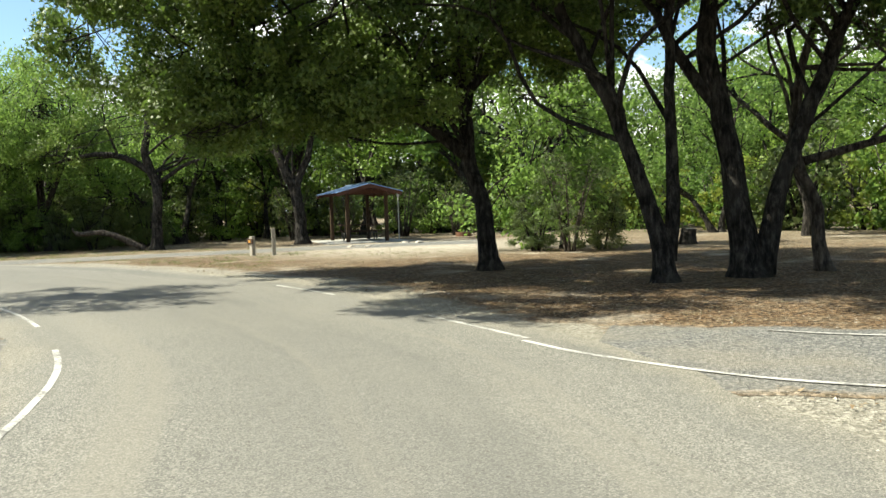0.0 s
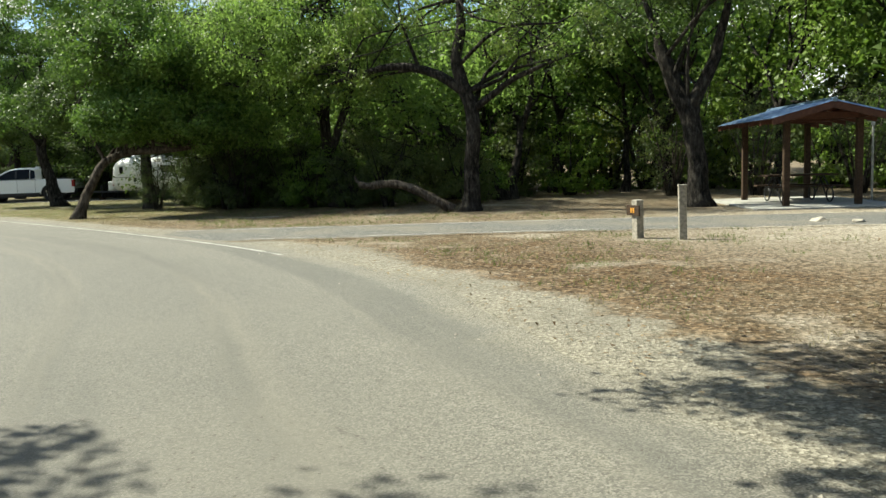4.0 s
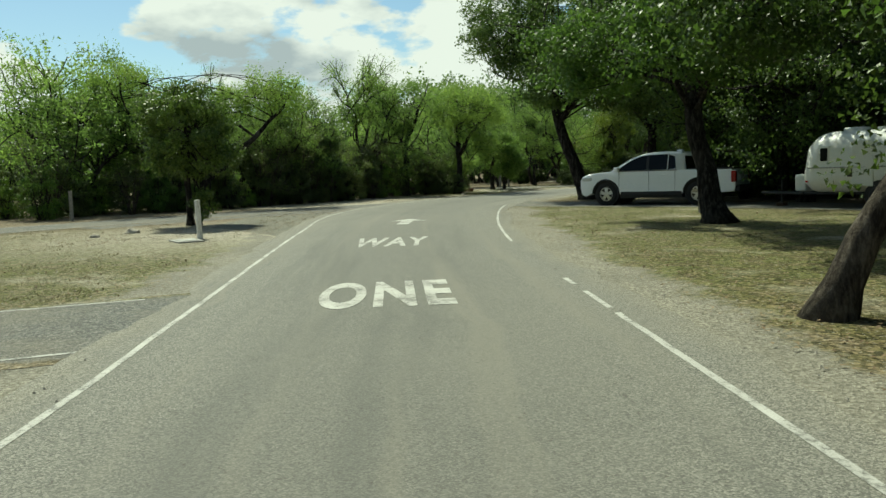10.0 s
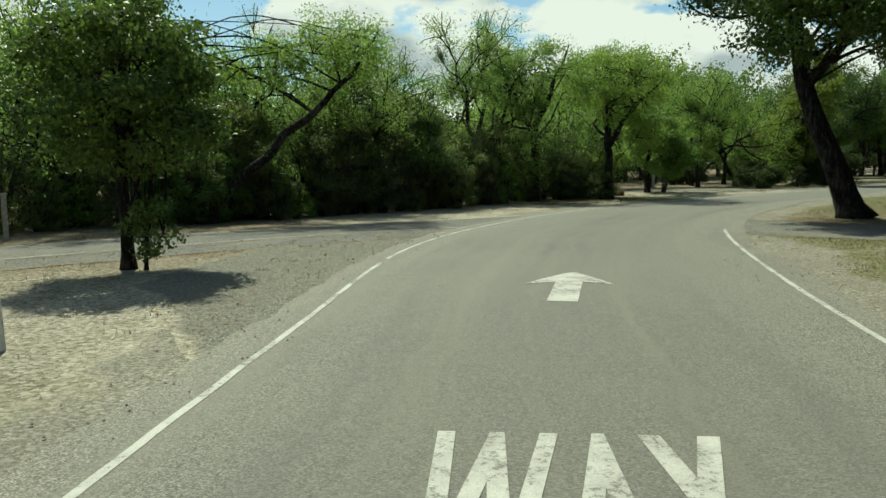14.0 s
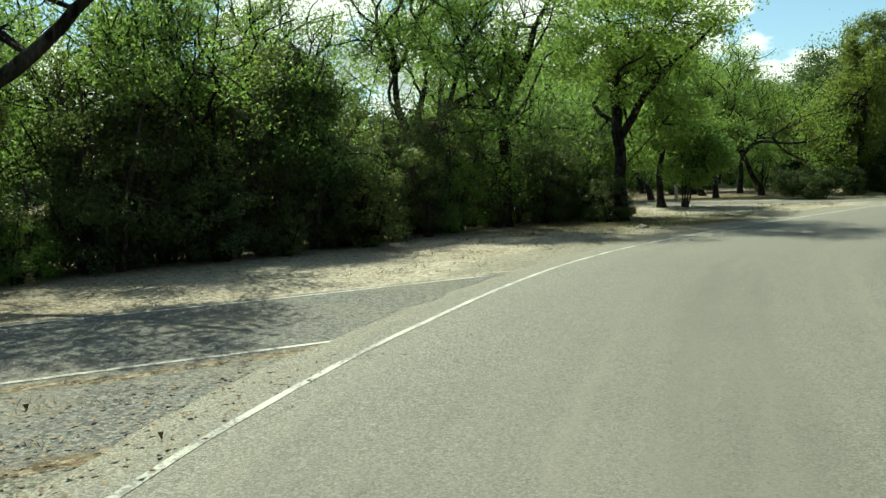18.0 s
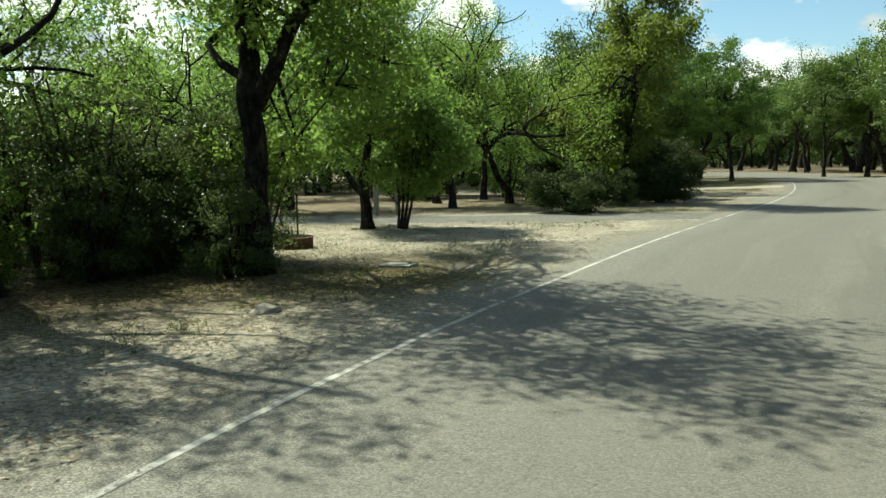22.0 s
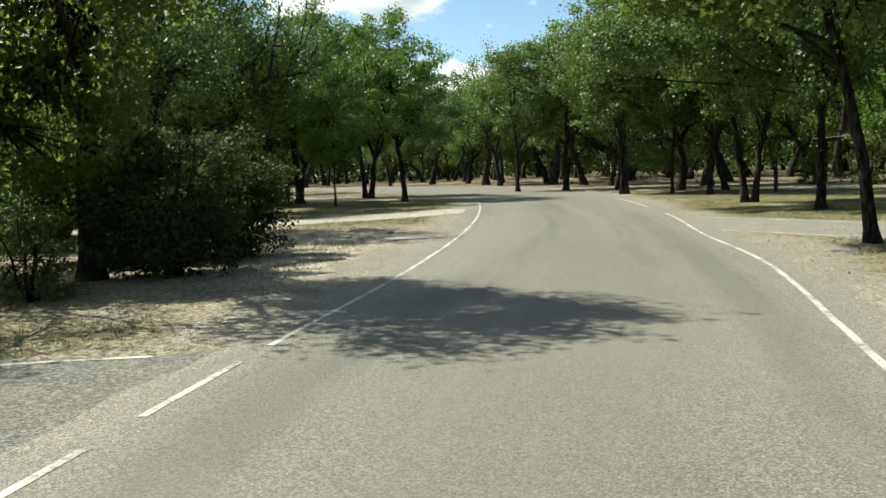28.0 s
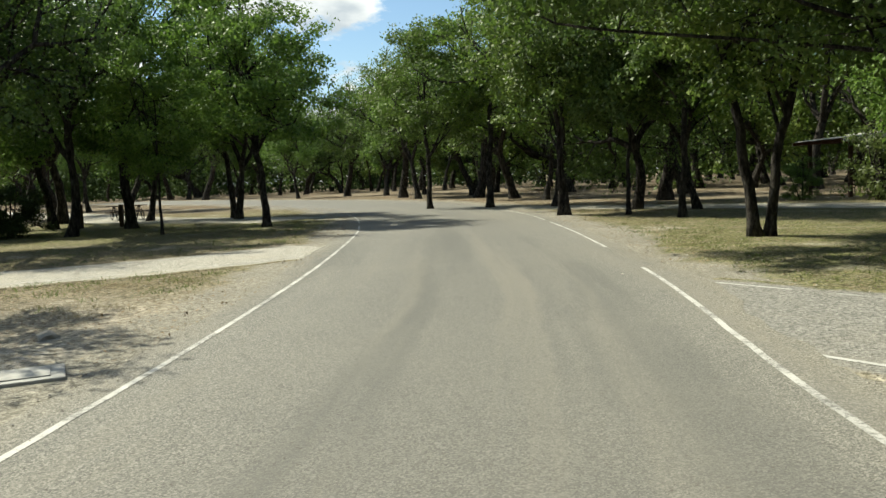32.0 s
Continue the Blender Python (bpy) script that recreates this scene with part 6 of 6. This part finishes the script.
    piece("rear_bumper", rounded_box(-2.42, -0.9, 0.40, -2.25, 0.9, 0.54, 0.03), STEEL_DARK, p)
    for s in (-1, 1):
        piece("tail_light", rounded_box(-2.33, s * 0.75 - 0.06, 0.7, -2.26, s * 0.75 + 0.06, 0.95, 0.02), LAMP_RED, p)
    return p


VEH = 201.2
pickup(pose(-48.92, 46.27, 0.004, 0, 0, VEH + 15.8) @ Matrix.Scale(1.05, 4))
trailer(pose(-41.3, 48.75, 0.004, 0, 0, VEH))

# ---------------------------------------------------------------- picnic shelters


def shelter(m, label, wide=1.85, deep=3.4, eave=2.15, peak=2.85, roof=None, trim=None):
    p = thing("picnic_shelter", label, "picnic shelter", at=m)
    hw, hd = wide / 2, deep / 2
    for sx in (-1, 1):
        for sy in (-1, 1):
            piece("post", rounded_box(sx * hw - 0.075, sy * hd - 0.075, 0, sx * hw + 0.075, sy * hd + 0.075, eave + 0.05, 0.01), POST_BROWN, p, "brown timber post")
    rw, rd = hw + 0.55, hd + 0.65
    for sx in (-1, 1):
        piece("eave_beam", rounded_box(sx * hw - 0.05, -rd + 0.1, eave + 0.05, sx * hw + 0.05, rd - 0.1, eave + 0.23, 0.01), BEAM_RED, p)
    low = peak - (peak - eave - 0.2) * rw / hw
    for sy in (-hd, hd, 0):
        b = Soup()
        b.box(-hw, sy - 0.04, eave + 0.06, hw, sy + 0.04, eave + 0.2)
        piece("tie_beam", b, BEAM_RED, p)
    for sx in (-1, 1):
        for i in range(6):
            y = -rd + 0.06 + i * (2 * rd - 0.12) / 5
            b = Soup()
            b.add([(sx * rw, y - 0.035, low - 0.12), (sx * rw, y + 0.035, low - 0.12), (0, y + 0.035, peak - 0.12), (0, y - 0.035, peak - 0.12),
                   (sx * rw, y - 0.035, low - 0.01), (sx * rw, y + 0.035, low - 0.01), (0, y + 0.035, peak - 0.01), (0, y - 0.035, peak - 0.01)],
                  [(0, 1, 2, 3), (4, 5, 6, 7), (0, 1, 5, 4), (1, 2, 6, 5), (3, 2, 6, 7), (0, 3, 7, 4)])
            piece("rafter", b, BEAM_RED, p)
        deck = Soup()
        deck.add([(sx * rw, -rd, low), (sx * rw, rd, low), (0, rd, peak), (0, -rd, peak), (sx * rw, -rd, low + 0.03), (sx * rw, rd, low + 0.03), (0, rd, peak + 0.03), (0, -rd, peak + 0.03)],
                 [(0, 1, 2, 3), (4, 5, 6, 7), (0, 1, 5, 4), (1, 2, 6, 5), (3, 0, 4, 7)])
        piece("roof_deck", deck, BEAM_RED, p, "red-brown boarded underside")
        n = 9
        for i in range(n):
            y0, y1 = -rd - 0.05 + i * (2 * rd + 0.1) / n, -rd - 0.05 + (i + 1) * (2 * rd + 0.1) / n
            e = sx * (rw + 0.08)
            lo_ = low - (peak - low) / rw * 0.08
            s = Soup()
            ys_ = (y0, y0 + 0.03, y0 + 0.06, y1)
            zz = (0.036, 0.075, 0.036, 0.036)
            s.add([(e, y, lo_ + z) for y, z in zip(ys_, zz)] + [(0, y, peak + z) for y, z in zip(ys_, zz)], [(j, j + 1, j + 5, j + 4) for j in range(3)])
            piece("roof_panel", s, roof or ROOF_METAL, p, "blue-grey metal roofing panel")
    rc = Soup()
    rc.tube([(0, -rd - 0.06, peak + 0.06), (0, rd + 0.06, peak + 0.06)], 0.06, 8)
    piece("ridge_cap", rc, roof or ROOF_METAL, p)
    for sy in (-1, 1):
        for sx in (-1, 1):
            b = Soup()
            y = sy * (rd + 0.02)
            b.add([(sx * (rw + 0.02), y - 0.02, low - 0.14), (0, y - 0.02, peak - 0.14), (0, y - 0.02, peak + 0.03), (sx * (rw + 0.02), y - 0.02, low + 0.03),
                   (sx * (rw + 0.02), y + 0.02, low - 0.14), (0, y + 0.02, peak - 0.14), (0, y + 0.02, peak + 0.03), (sx * (rw + 0.02), y + 0.02, low + 0.03)],
                  [(0, 1, 2, 3), (4, 5, 6, 7), (0, 1, 5, 4), (2, 3, 7, 6), (3, 0, 4, 7)])
            piece("barge_board", b, trim or BEAM_RED, p)
    return p


def picnic_table(m):
    p = thing("picnic_table", "dark picnic table with attached benches on hooped steel legs", "picnic table", "picnic tables", at=m)
    for i in range(5):
        y = -0.37 + i * 0.152
        piece("table_plank", rounded_box(-0.95, y, 0.71, 0.95, y + 0.14, 0.755, 0.008), POST_BROWN, p)
    for s in (-1, 1):
        for i in range(2):
            y = s * 0.62 + i * 0.145 - 0.14
            piece("bench_plank", rounded_box(-0.95, y, 0.42, 0.95, y + 0.135, 0.46, 0.008), POST_BROWN, p)
    for x in (-0.62, 0.62):
        lg_ = Soup()
        for s in (-1, 1):
            lg_.tube([(x, s * 0.62 + 0.22 * math.cos(a), 0.215 + 0.2 * math.sin(a)) for a in (2 * math.pi * i / 16 for i in range(17))], 0.022, 6)
            lg_.tube([(x, s * 0.55, 0.4), (x, s * 0.2, 0.70)], 0.022, 6)
            lg_.tube([(x, s * 0.44, 0.10), (x, -s * 0.1, 0.70)], 0.022, 6)
        lg_.tube([(x, -0.8, 0.41), (x, 0.8, 0.41)], 0.02, 6)
        piece("leg_frame", lg_, STEEL_DARK, p, "black hooped steel leg")
    return p


SH = pose(-8.7, 41.8, 0.0, 0, 0, 26)
shelter(SH, "open timber picnic shelter with a blue-grey metal gable roof", wide=1.8, peak=2.58)
pad = Soup()
pad.box(-1.9, -2.6, -0.05, 1.9, 2.6, 0.03)
slab_ob = piece("shelter_slab", pad, CONCRETE)
slab_ob.matrix_basis = SH
tagged(slab_ob, "pale concrete pad under the picnic shelter", "concrete pad", kind="structure")
picnic_table(pose(-8.7, 41.9, 0.03, 0, 0, 26))
shelter(pose(-80.2, 108.2, 0.0, 0, 0, 32), "far timber picnic shelter with a pale roof among trees", 3.8, 4.2, 2.25, 2.6, CONCRETE, CONCRETE)
picnic_table(pose(-80.0, 108.0, 0.0, 0, 0, 32))
picnic_table(pose(-113.0, 93.5, 0.0, 0, 0, 70))

# ---------------------------------------------------------------- posts, rings, covers, stones


def post(x, y, h, w, mat, label, lean=0.0, sign=False, cap=True):
    p = thing("site_post", label, "post", "campsite posts", at=pose(x, y, -0.03, lean, lean * 0.6, -36 if sign else random.Random(x).uniform(0, 40)))
    bm = rounded_box(-w / 2, -w / 2, 0, w / 2, w / 2, h, w * 0.12)
    piece("shaft", bm, mat, p)
    if sign:
        piece("sign_board", rounded_box(-0.17, -w / 2 - 0.035, h - 0.27, 0.17, -w / 2 - 0.004, h - 0.09, 0.008), POST_BROWN, p, "dark brown board")
        for i in range(2):
            piece("sign_mark", rounded_box(-0.055 + i * 0.062, -w / 2 - 0.041, h - 0.225, -0.015 + i * 0.062, -w / 2 - 0.033, h - 0.135, 0.003), SIGN_ORANGE, p, "orange bar")
    elif cap:
        piece("cap", rounded_box(-w * 0.54, -w * 0.54, h - 0.01, w * 0.54, w * 0.54, h + 0.025, 0.008), mat, p)
    return p


post(-10.2, 31.5, 0.70, 0.15, POST_WOOD, "short brown wooden site post with a small marked board", 1, True)
post(-9.4, 31.4, 0.93, 0.13, POST_WOOD, "tall pale weathered wooden post at the campsite", -1)
post(-44.4, 29.85, 0.95, 0.105, WHITEWASH, "pale square post leaning slightly beside the slab", 2)
post(-58.4, 25.8, 1.15, 0.12, POST_WOOD, "pale weathered post behind the small tree")
post(-106.2, 88.6, 0.95, 0.16, POST_BROWN, "brown site post in the grove")
post(-107.6, 87.6, 1.0, 0.16, POST_BROWN, "brown site post in the grove")
post(-81.2, 94.3, 1.0, 0.15, POST_BROWN, "brown site post beside the grove track")

post(-82.5, 55.1, 0.8, 0.14, POST_WOOD, "pale wooden site post with small sign", 2, True)
post(-83.0, 54.6, 0.95, 0.13, POST_WOOD, "tall pale weathered post beside the spur")

hp = thing("hookup_post", "short wooden campsite post with a cross board", "post", at=pose(-43.4, 43.8, -0.03, 0, 0, 24))
piece("shaft", rounded_box(-0.07, -0.07, 0, 0.07, 0.07, 0.72, 0.012), POST_WOOD, hp)
piece("cross_board", rounded_box(-0.24, -0.1, 0.62, 0.12, -0.072, 0.72, 0.008), POST_WOOD, hp)


def prickly_pear(x, y, seed):
    r = random.Random(seed)
    p = thing("prickly_pear", "clump of dull green prickly pear pads in dry grass", "cactus", "prickly pears", at=pose(x, y, 0))
    for i in range(11):
        bm = bmesh.new()
        bmesh.ops.create_icosphere(bm, subdivisions=2, radius=1)
        a, h = r.uniform(0, 6.28), r.choice((0.13, 0.15, 0.36, 0.4, 0.6))
        m = Matrix.Translation((math.cos(a) * r.uniform(0.05, 0.4), math.sin(a) * r.uniform(0.05, 0.4), h)) @ Euler((r.uniform(-0.4, 0.4), r.uniform(-0.4, 0.4), a)).to_matrix().to_4x4() @ Matrix.Diagonal((0.11, 0.022, 0.15, 1))
        bmesh.ops.transform(bm, matrix=m, verts=bm.verts)
        piece("pad", bm, CACTUS, p, soft=True)


CACTUS = plain("prickly_pear_skin", (0.066, 0.099, 0.040), 0.6, 0, 0.3, 0.3, 9)
prickly_pear(-65.0, 32.8, 1)
prickly_pear(-66.4, 35.6, 2)
pl = thing("water_pipe", "thin grey standing pipe beside the picnic shelter", "pipe", at=pose(-6.9, 42.5, 0))
t = Soup()
t.tube([(0, 0, -0.05), (0, 0, 2.1)], 0.03, 8)
piece("pipe", t, STEEL_GREY, pl)
piece("bracket", rounded_box(-0.05, -0.05, 2.05, 0.05, 0.05, 2.16, 0.01), STEEL_GREY, pl)
hk = thing("lantern_pole", "thin dark lantern pole beside the fire ring", "pole", at=pose(-76.6, 49.5, 0))
t = Soup()
t.tube(smooth([(0, 0, -0.05), (0, 0, 0.9), (0, 0, 1.35), (0.1, 0, 1.48), (0.22, 0, 1.4)], 0.15), 0.022, 8)
piece("pole", t, STEEL_DARK, hk)
piece("collar", rounded_box(-0.04, -0.04, 0.0, 0.04, 0.04, 0.12, 0.01), STEEL_DARK, hk)


def fire_ring(x, y, r=0.45):
    p = thing("fire_ring", "low rusty steel fire ring on bare earth", "fire ring", at=pose(x, y, 0))
    s = Soup()
    n = 26
    prof = [(r, -0.03), (r, 0.2), (r - 0.03, 0.21), (r - 0.03, -0.03)]
    s.add([(q * math.cos(a), q * math.sin(a), z) for a in (2 * math.pi * i / n for i in range(n)) for q, z in prof],
          [(i * 4 + j, i * 4 + j + 1, ((i + 1) % n) * 4 + j + 1, ((i + 1) % n) * 4 + j) for i in range(n) for j in range(3)])
    piece("ring", s, RUST, p, soft=False)
    g = Soup()
    for i in range(7):
        yy = -0.3 + i * 0.1
        g.tube([(-0.05, yy, 0.22), (r * 0.8, yy, 0.22)], 0.008, 5)
    g.tube([(-0.05, -0.32, 0.22), (-0.05, 0.32, 0.22)], 0.012, 5)
    piece("grate", g, STEEL_DARK, p, "dark cooking grate")


fire_ring(-74.9, 48.75, 0.37)
fire_ring(-4.0, 44.5, 0.4)


def timber(x, y, ln, turn):
    p = piece("landscape_timber", rounded_box(-ln / 2, -0.08, -0.03, ln / 2, 0.08, 0.13, 0.02), POST_WOOD)
    p.matrix_basis = pose(x, y, 0, 0, 0, turn)
    tagged(p, "pale squared timber lying on the ground", "timber", "landscape timbers")


timber(-77.6, 49.0, 1.6, 24)
timber(-76.4, 48.3, 1.6, 40)

for cx, cy, w, d, turn, lab in ((-43.65, 29.5, 0.95, 0.6, 12, "flat pale concrete utility cover in dry grass"), (-81.9, 71.2, 0.8, 0.6, 60, "flat grey utility cover in the dry grass"), (-71.0, 48.9, 0.5, 0.34, 35, "small flat stone slab in leaf litter")):
    cv = thing("utility_cover", lab, "utility cover", "utility covers", at=pose(cx, cy, 0, 0, 0, turn))
    piece("slab", rounded_box(-w / 2, -d / 2, -0.04, w / 2, d / 2, 0.03, 0.01), CONCRETE, cv)
    piece("lid", rounded_box(-w * 0.36, -d * 0.34, 0.02, w * 0.36, d * 0.34, 0.042, 0.006), CONCRETE, cv)


def stone(x, y, r, seed, label="pale limestone rock lying on dry ground"):
    bm = bmesh.new()
    bmesh.ops.create_icosphere(bm, subdivisions=2, radius=1)
    for v in bm.verts:
        k_ = 1 + 0.45 * noise.noise(v.co * 1.4 + Vector((seed, 0, 0)))
        v.co = Vector((v.co.x * k_ * r * 1.2, v.co.y * k_ * r, max(-0.25, v.co.z) * k_ * r * 0.62))
    ob = piece("rock", bm, ROCK)
    ob.matrix_basis = pose(x, y, 0.03 * r, 0, 0, seed * 40)
    tagged(ob, label, "rock", "loose rocks")


for i, (x, y, r) in enumerate(((-48.1, 28.2, 0.2), (-5.9, 38.2, 0.17), (-5.3, 38.0, 0.15), (-7.6, 35.4, 0.14), (-6.9, 35.2, 0.12), (-47.0, 27.3, 0.12), (-68.4, 45.9, 0.13), (-83.5, 72.4, 0.12))):
    stone(x, y, r, i + 1)

st = thing("tree_stump", "short dark sawn tree stump in leaf litter", "stump", at=pose(4.5, 31.3, 0))
t = Soup()
t.tube([(0, 0, -0.1), (0, 0, 0.1), (0.02, 0, 0.3), (0.04, 0, 0.5)], [0.36, 0.29, 0.25, 0.24], 14)
piece("bark", t, BARK, st, soft=True)
t = Soup()
t.tube([(0.04, 0, 0.49), (0.04, 0, 0.508)], 0.225, 14)
piece("cut_face", t, POST_WOOD, st, "pale cut face")

# ---------------------------------------------------------------- leaf litter, pebbles and grass near the lane
LITTER = leaf_material("dead_leaves", (0.060, 0.034, 0.017), (0.150, 0.096, 0.052), (0.300, 0.225, 0.130), 0.1, (0.15, 0.09, 0.04), gloss=0.85)
STRAW = leaf_material("dry_grass_blades", (0.110, 0.092, 0.045), (0.200, 0.172, 0.088), (0.340, 0.295, 0.175), 0.3, (0.20, 0.17, 0.09), gloss=0.85)
BLADE = leaf_material("green_grass_blades", (0.045, 0.060, 0.016), (0.085, 0.105, 0.030), (0.160, 0.165, 0.060), 0.35, gloss=0.85)


spurs = np.array(spur_xy)


def on_spur(x, y):
    return bool(np.any(np.hypot(spurs[:, 0] - x, spurs[:, 1] - y) < spurs[:, 2]))


def strewn(n, near, far_, seed, i0=200, i1=1150, lump=0.25, edge=0.0):
    """Places beside the lane, from near to far_ metres off its middle, thicker in lumps."""
    g = np.random.default_rng(seed)
    out = []
    while len(out) < n:
        i = int(g.integers(i0, i1))
        q = mid_road[i]
        w = mid_road[min(i + 1, N_ROAD - 1)] - mid_road[i - 1]
        w = Vector((w.y, -w.x, 0)).normalized()
        d = near + (far_ - near) * g.random() ** 1.6
        p = q + w * (d if g.random() < 0.42 else -d) + Vector((g.normal() * 0.5, g.normal() * 0.5, 0))
        if noise.noise((p.x * lump, p.y * lump, seed)) > -0.15 + 0.5 * g.random() - 0.25 and off_road(p.x, p.y) > near - 0.3 and not on_spur(p.x, p.y):
            out.append((p.x, p.y))
    return np.array(out)


xy = strewn(90000, 3.3, 13, 1)
cen = np.c_[xy, np.random.default_rng(2).uniform(0.008, 0.035, len(xy))]
tagged(piece("leaf_litter", leaf_mesh("leaf_litter", cen, 0.045, 4, 0.9, 0.34, 0.12), LITTER), "brown dead leaves strewn over the dry ground", "leaf litter", kind="stuff")


def blades(name, xy, h, seed, mat, label):
    g = np.random.default_rng(seed)
    n = len(xy)
    a = g.uniform(0, 6.28, n)
    s = h * g.uniform(0.5, 1.4, n)
    dx, dy = np.cos(a) * 0.006, np.sin(a) * 0.006
    lx, ly = g.normal(size=n) * s * 0.8, g.normal(size=n) * s * 0.8
    v = np.empty((n, 3, 3))
    v[:, 0] = np.c_[xy[:, 0] - dx, xy[:, 1] - dy, np.full(n, -0.01)]
    v[:, 1] = np.c_[xy[:, 0] + dx, xy[:, 1] + dy, np.full(n, -0.01)]
    v[:, 2] = np.c_[xy[:, 0] + lx, xy[:, 1] + ly, s]
    m = bpy.data.meshes.new(name)
    m.from_pydata(v.reshape(-1, 3).tolist(), [], np.arange(3 * n).reshape(-1, 3).tolist())
    m.update()
    tagged(piece(name, m, mat), label, "grass", kind="stuff")


tuft = strewn(3400, 4.2, 12, 5, lump=0.4)
g5 = np.random.default_rng(6)
xy = np.repeat(tuft, 14, axis=0) + g5.normal(size=(len(tuft) * 14, 2)) * 0.09
blades("dry_grass", xy, 0.04, 7, STRAW, "tufts of straw-coloured dry grass beside the lane")
tuft = np.concatenate([strewn(1500, 4.3, 14, 8, 610, 900, 0.2), strewn(900, 4.6, 12, 18, 320, 430, 0.2)])
xy = np.repeat(tuft, 16, axis=0) + g5.normal(size=(len(tuft) * 16, 2)) * 0.12
blades("green_grass", xy, 0.065, 9, BLADE, "patches of short green grass under the trees")
xy = strewn(9000, 2.5, 6.5, 10, lump=0.6)
pb = Soup()
g6 = random.Random(4)
for x, y in xy:
    r = g6.uniform(0.006, 0.02)
    a = g6.uniform(0, 3)
    c, s_ = math.cos(a) * r, math.sin(a) * r
    o = len(pb.v)
    pb.v += [(x + c, y + s_, 0.012), (x - s_, y + c * 0.8, 0.012), (x - c, y - s_, 0.012), (x + s_, y - c * 0.8, 0.012), (x, y, 0.012 + r * 0.8)]
    pb.f += [(o, o + 1, o + 4), (o + 1, o + 2, o + 4), (o + 2, o + 3, o + 4), (o + 3, o, o + 4)]
tagged(piece("gravel", pb, ROCK), "loose pale gravel along the shoulder of the lane", "gravel", kind="stuff")
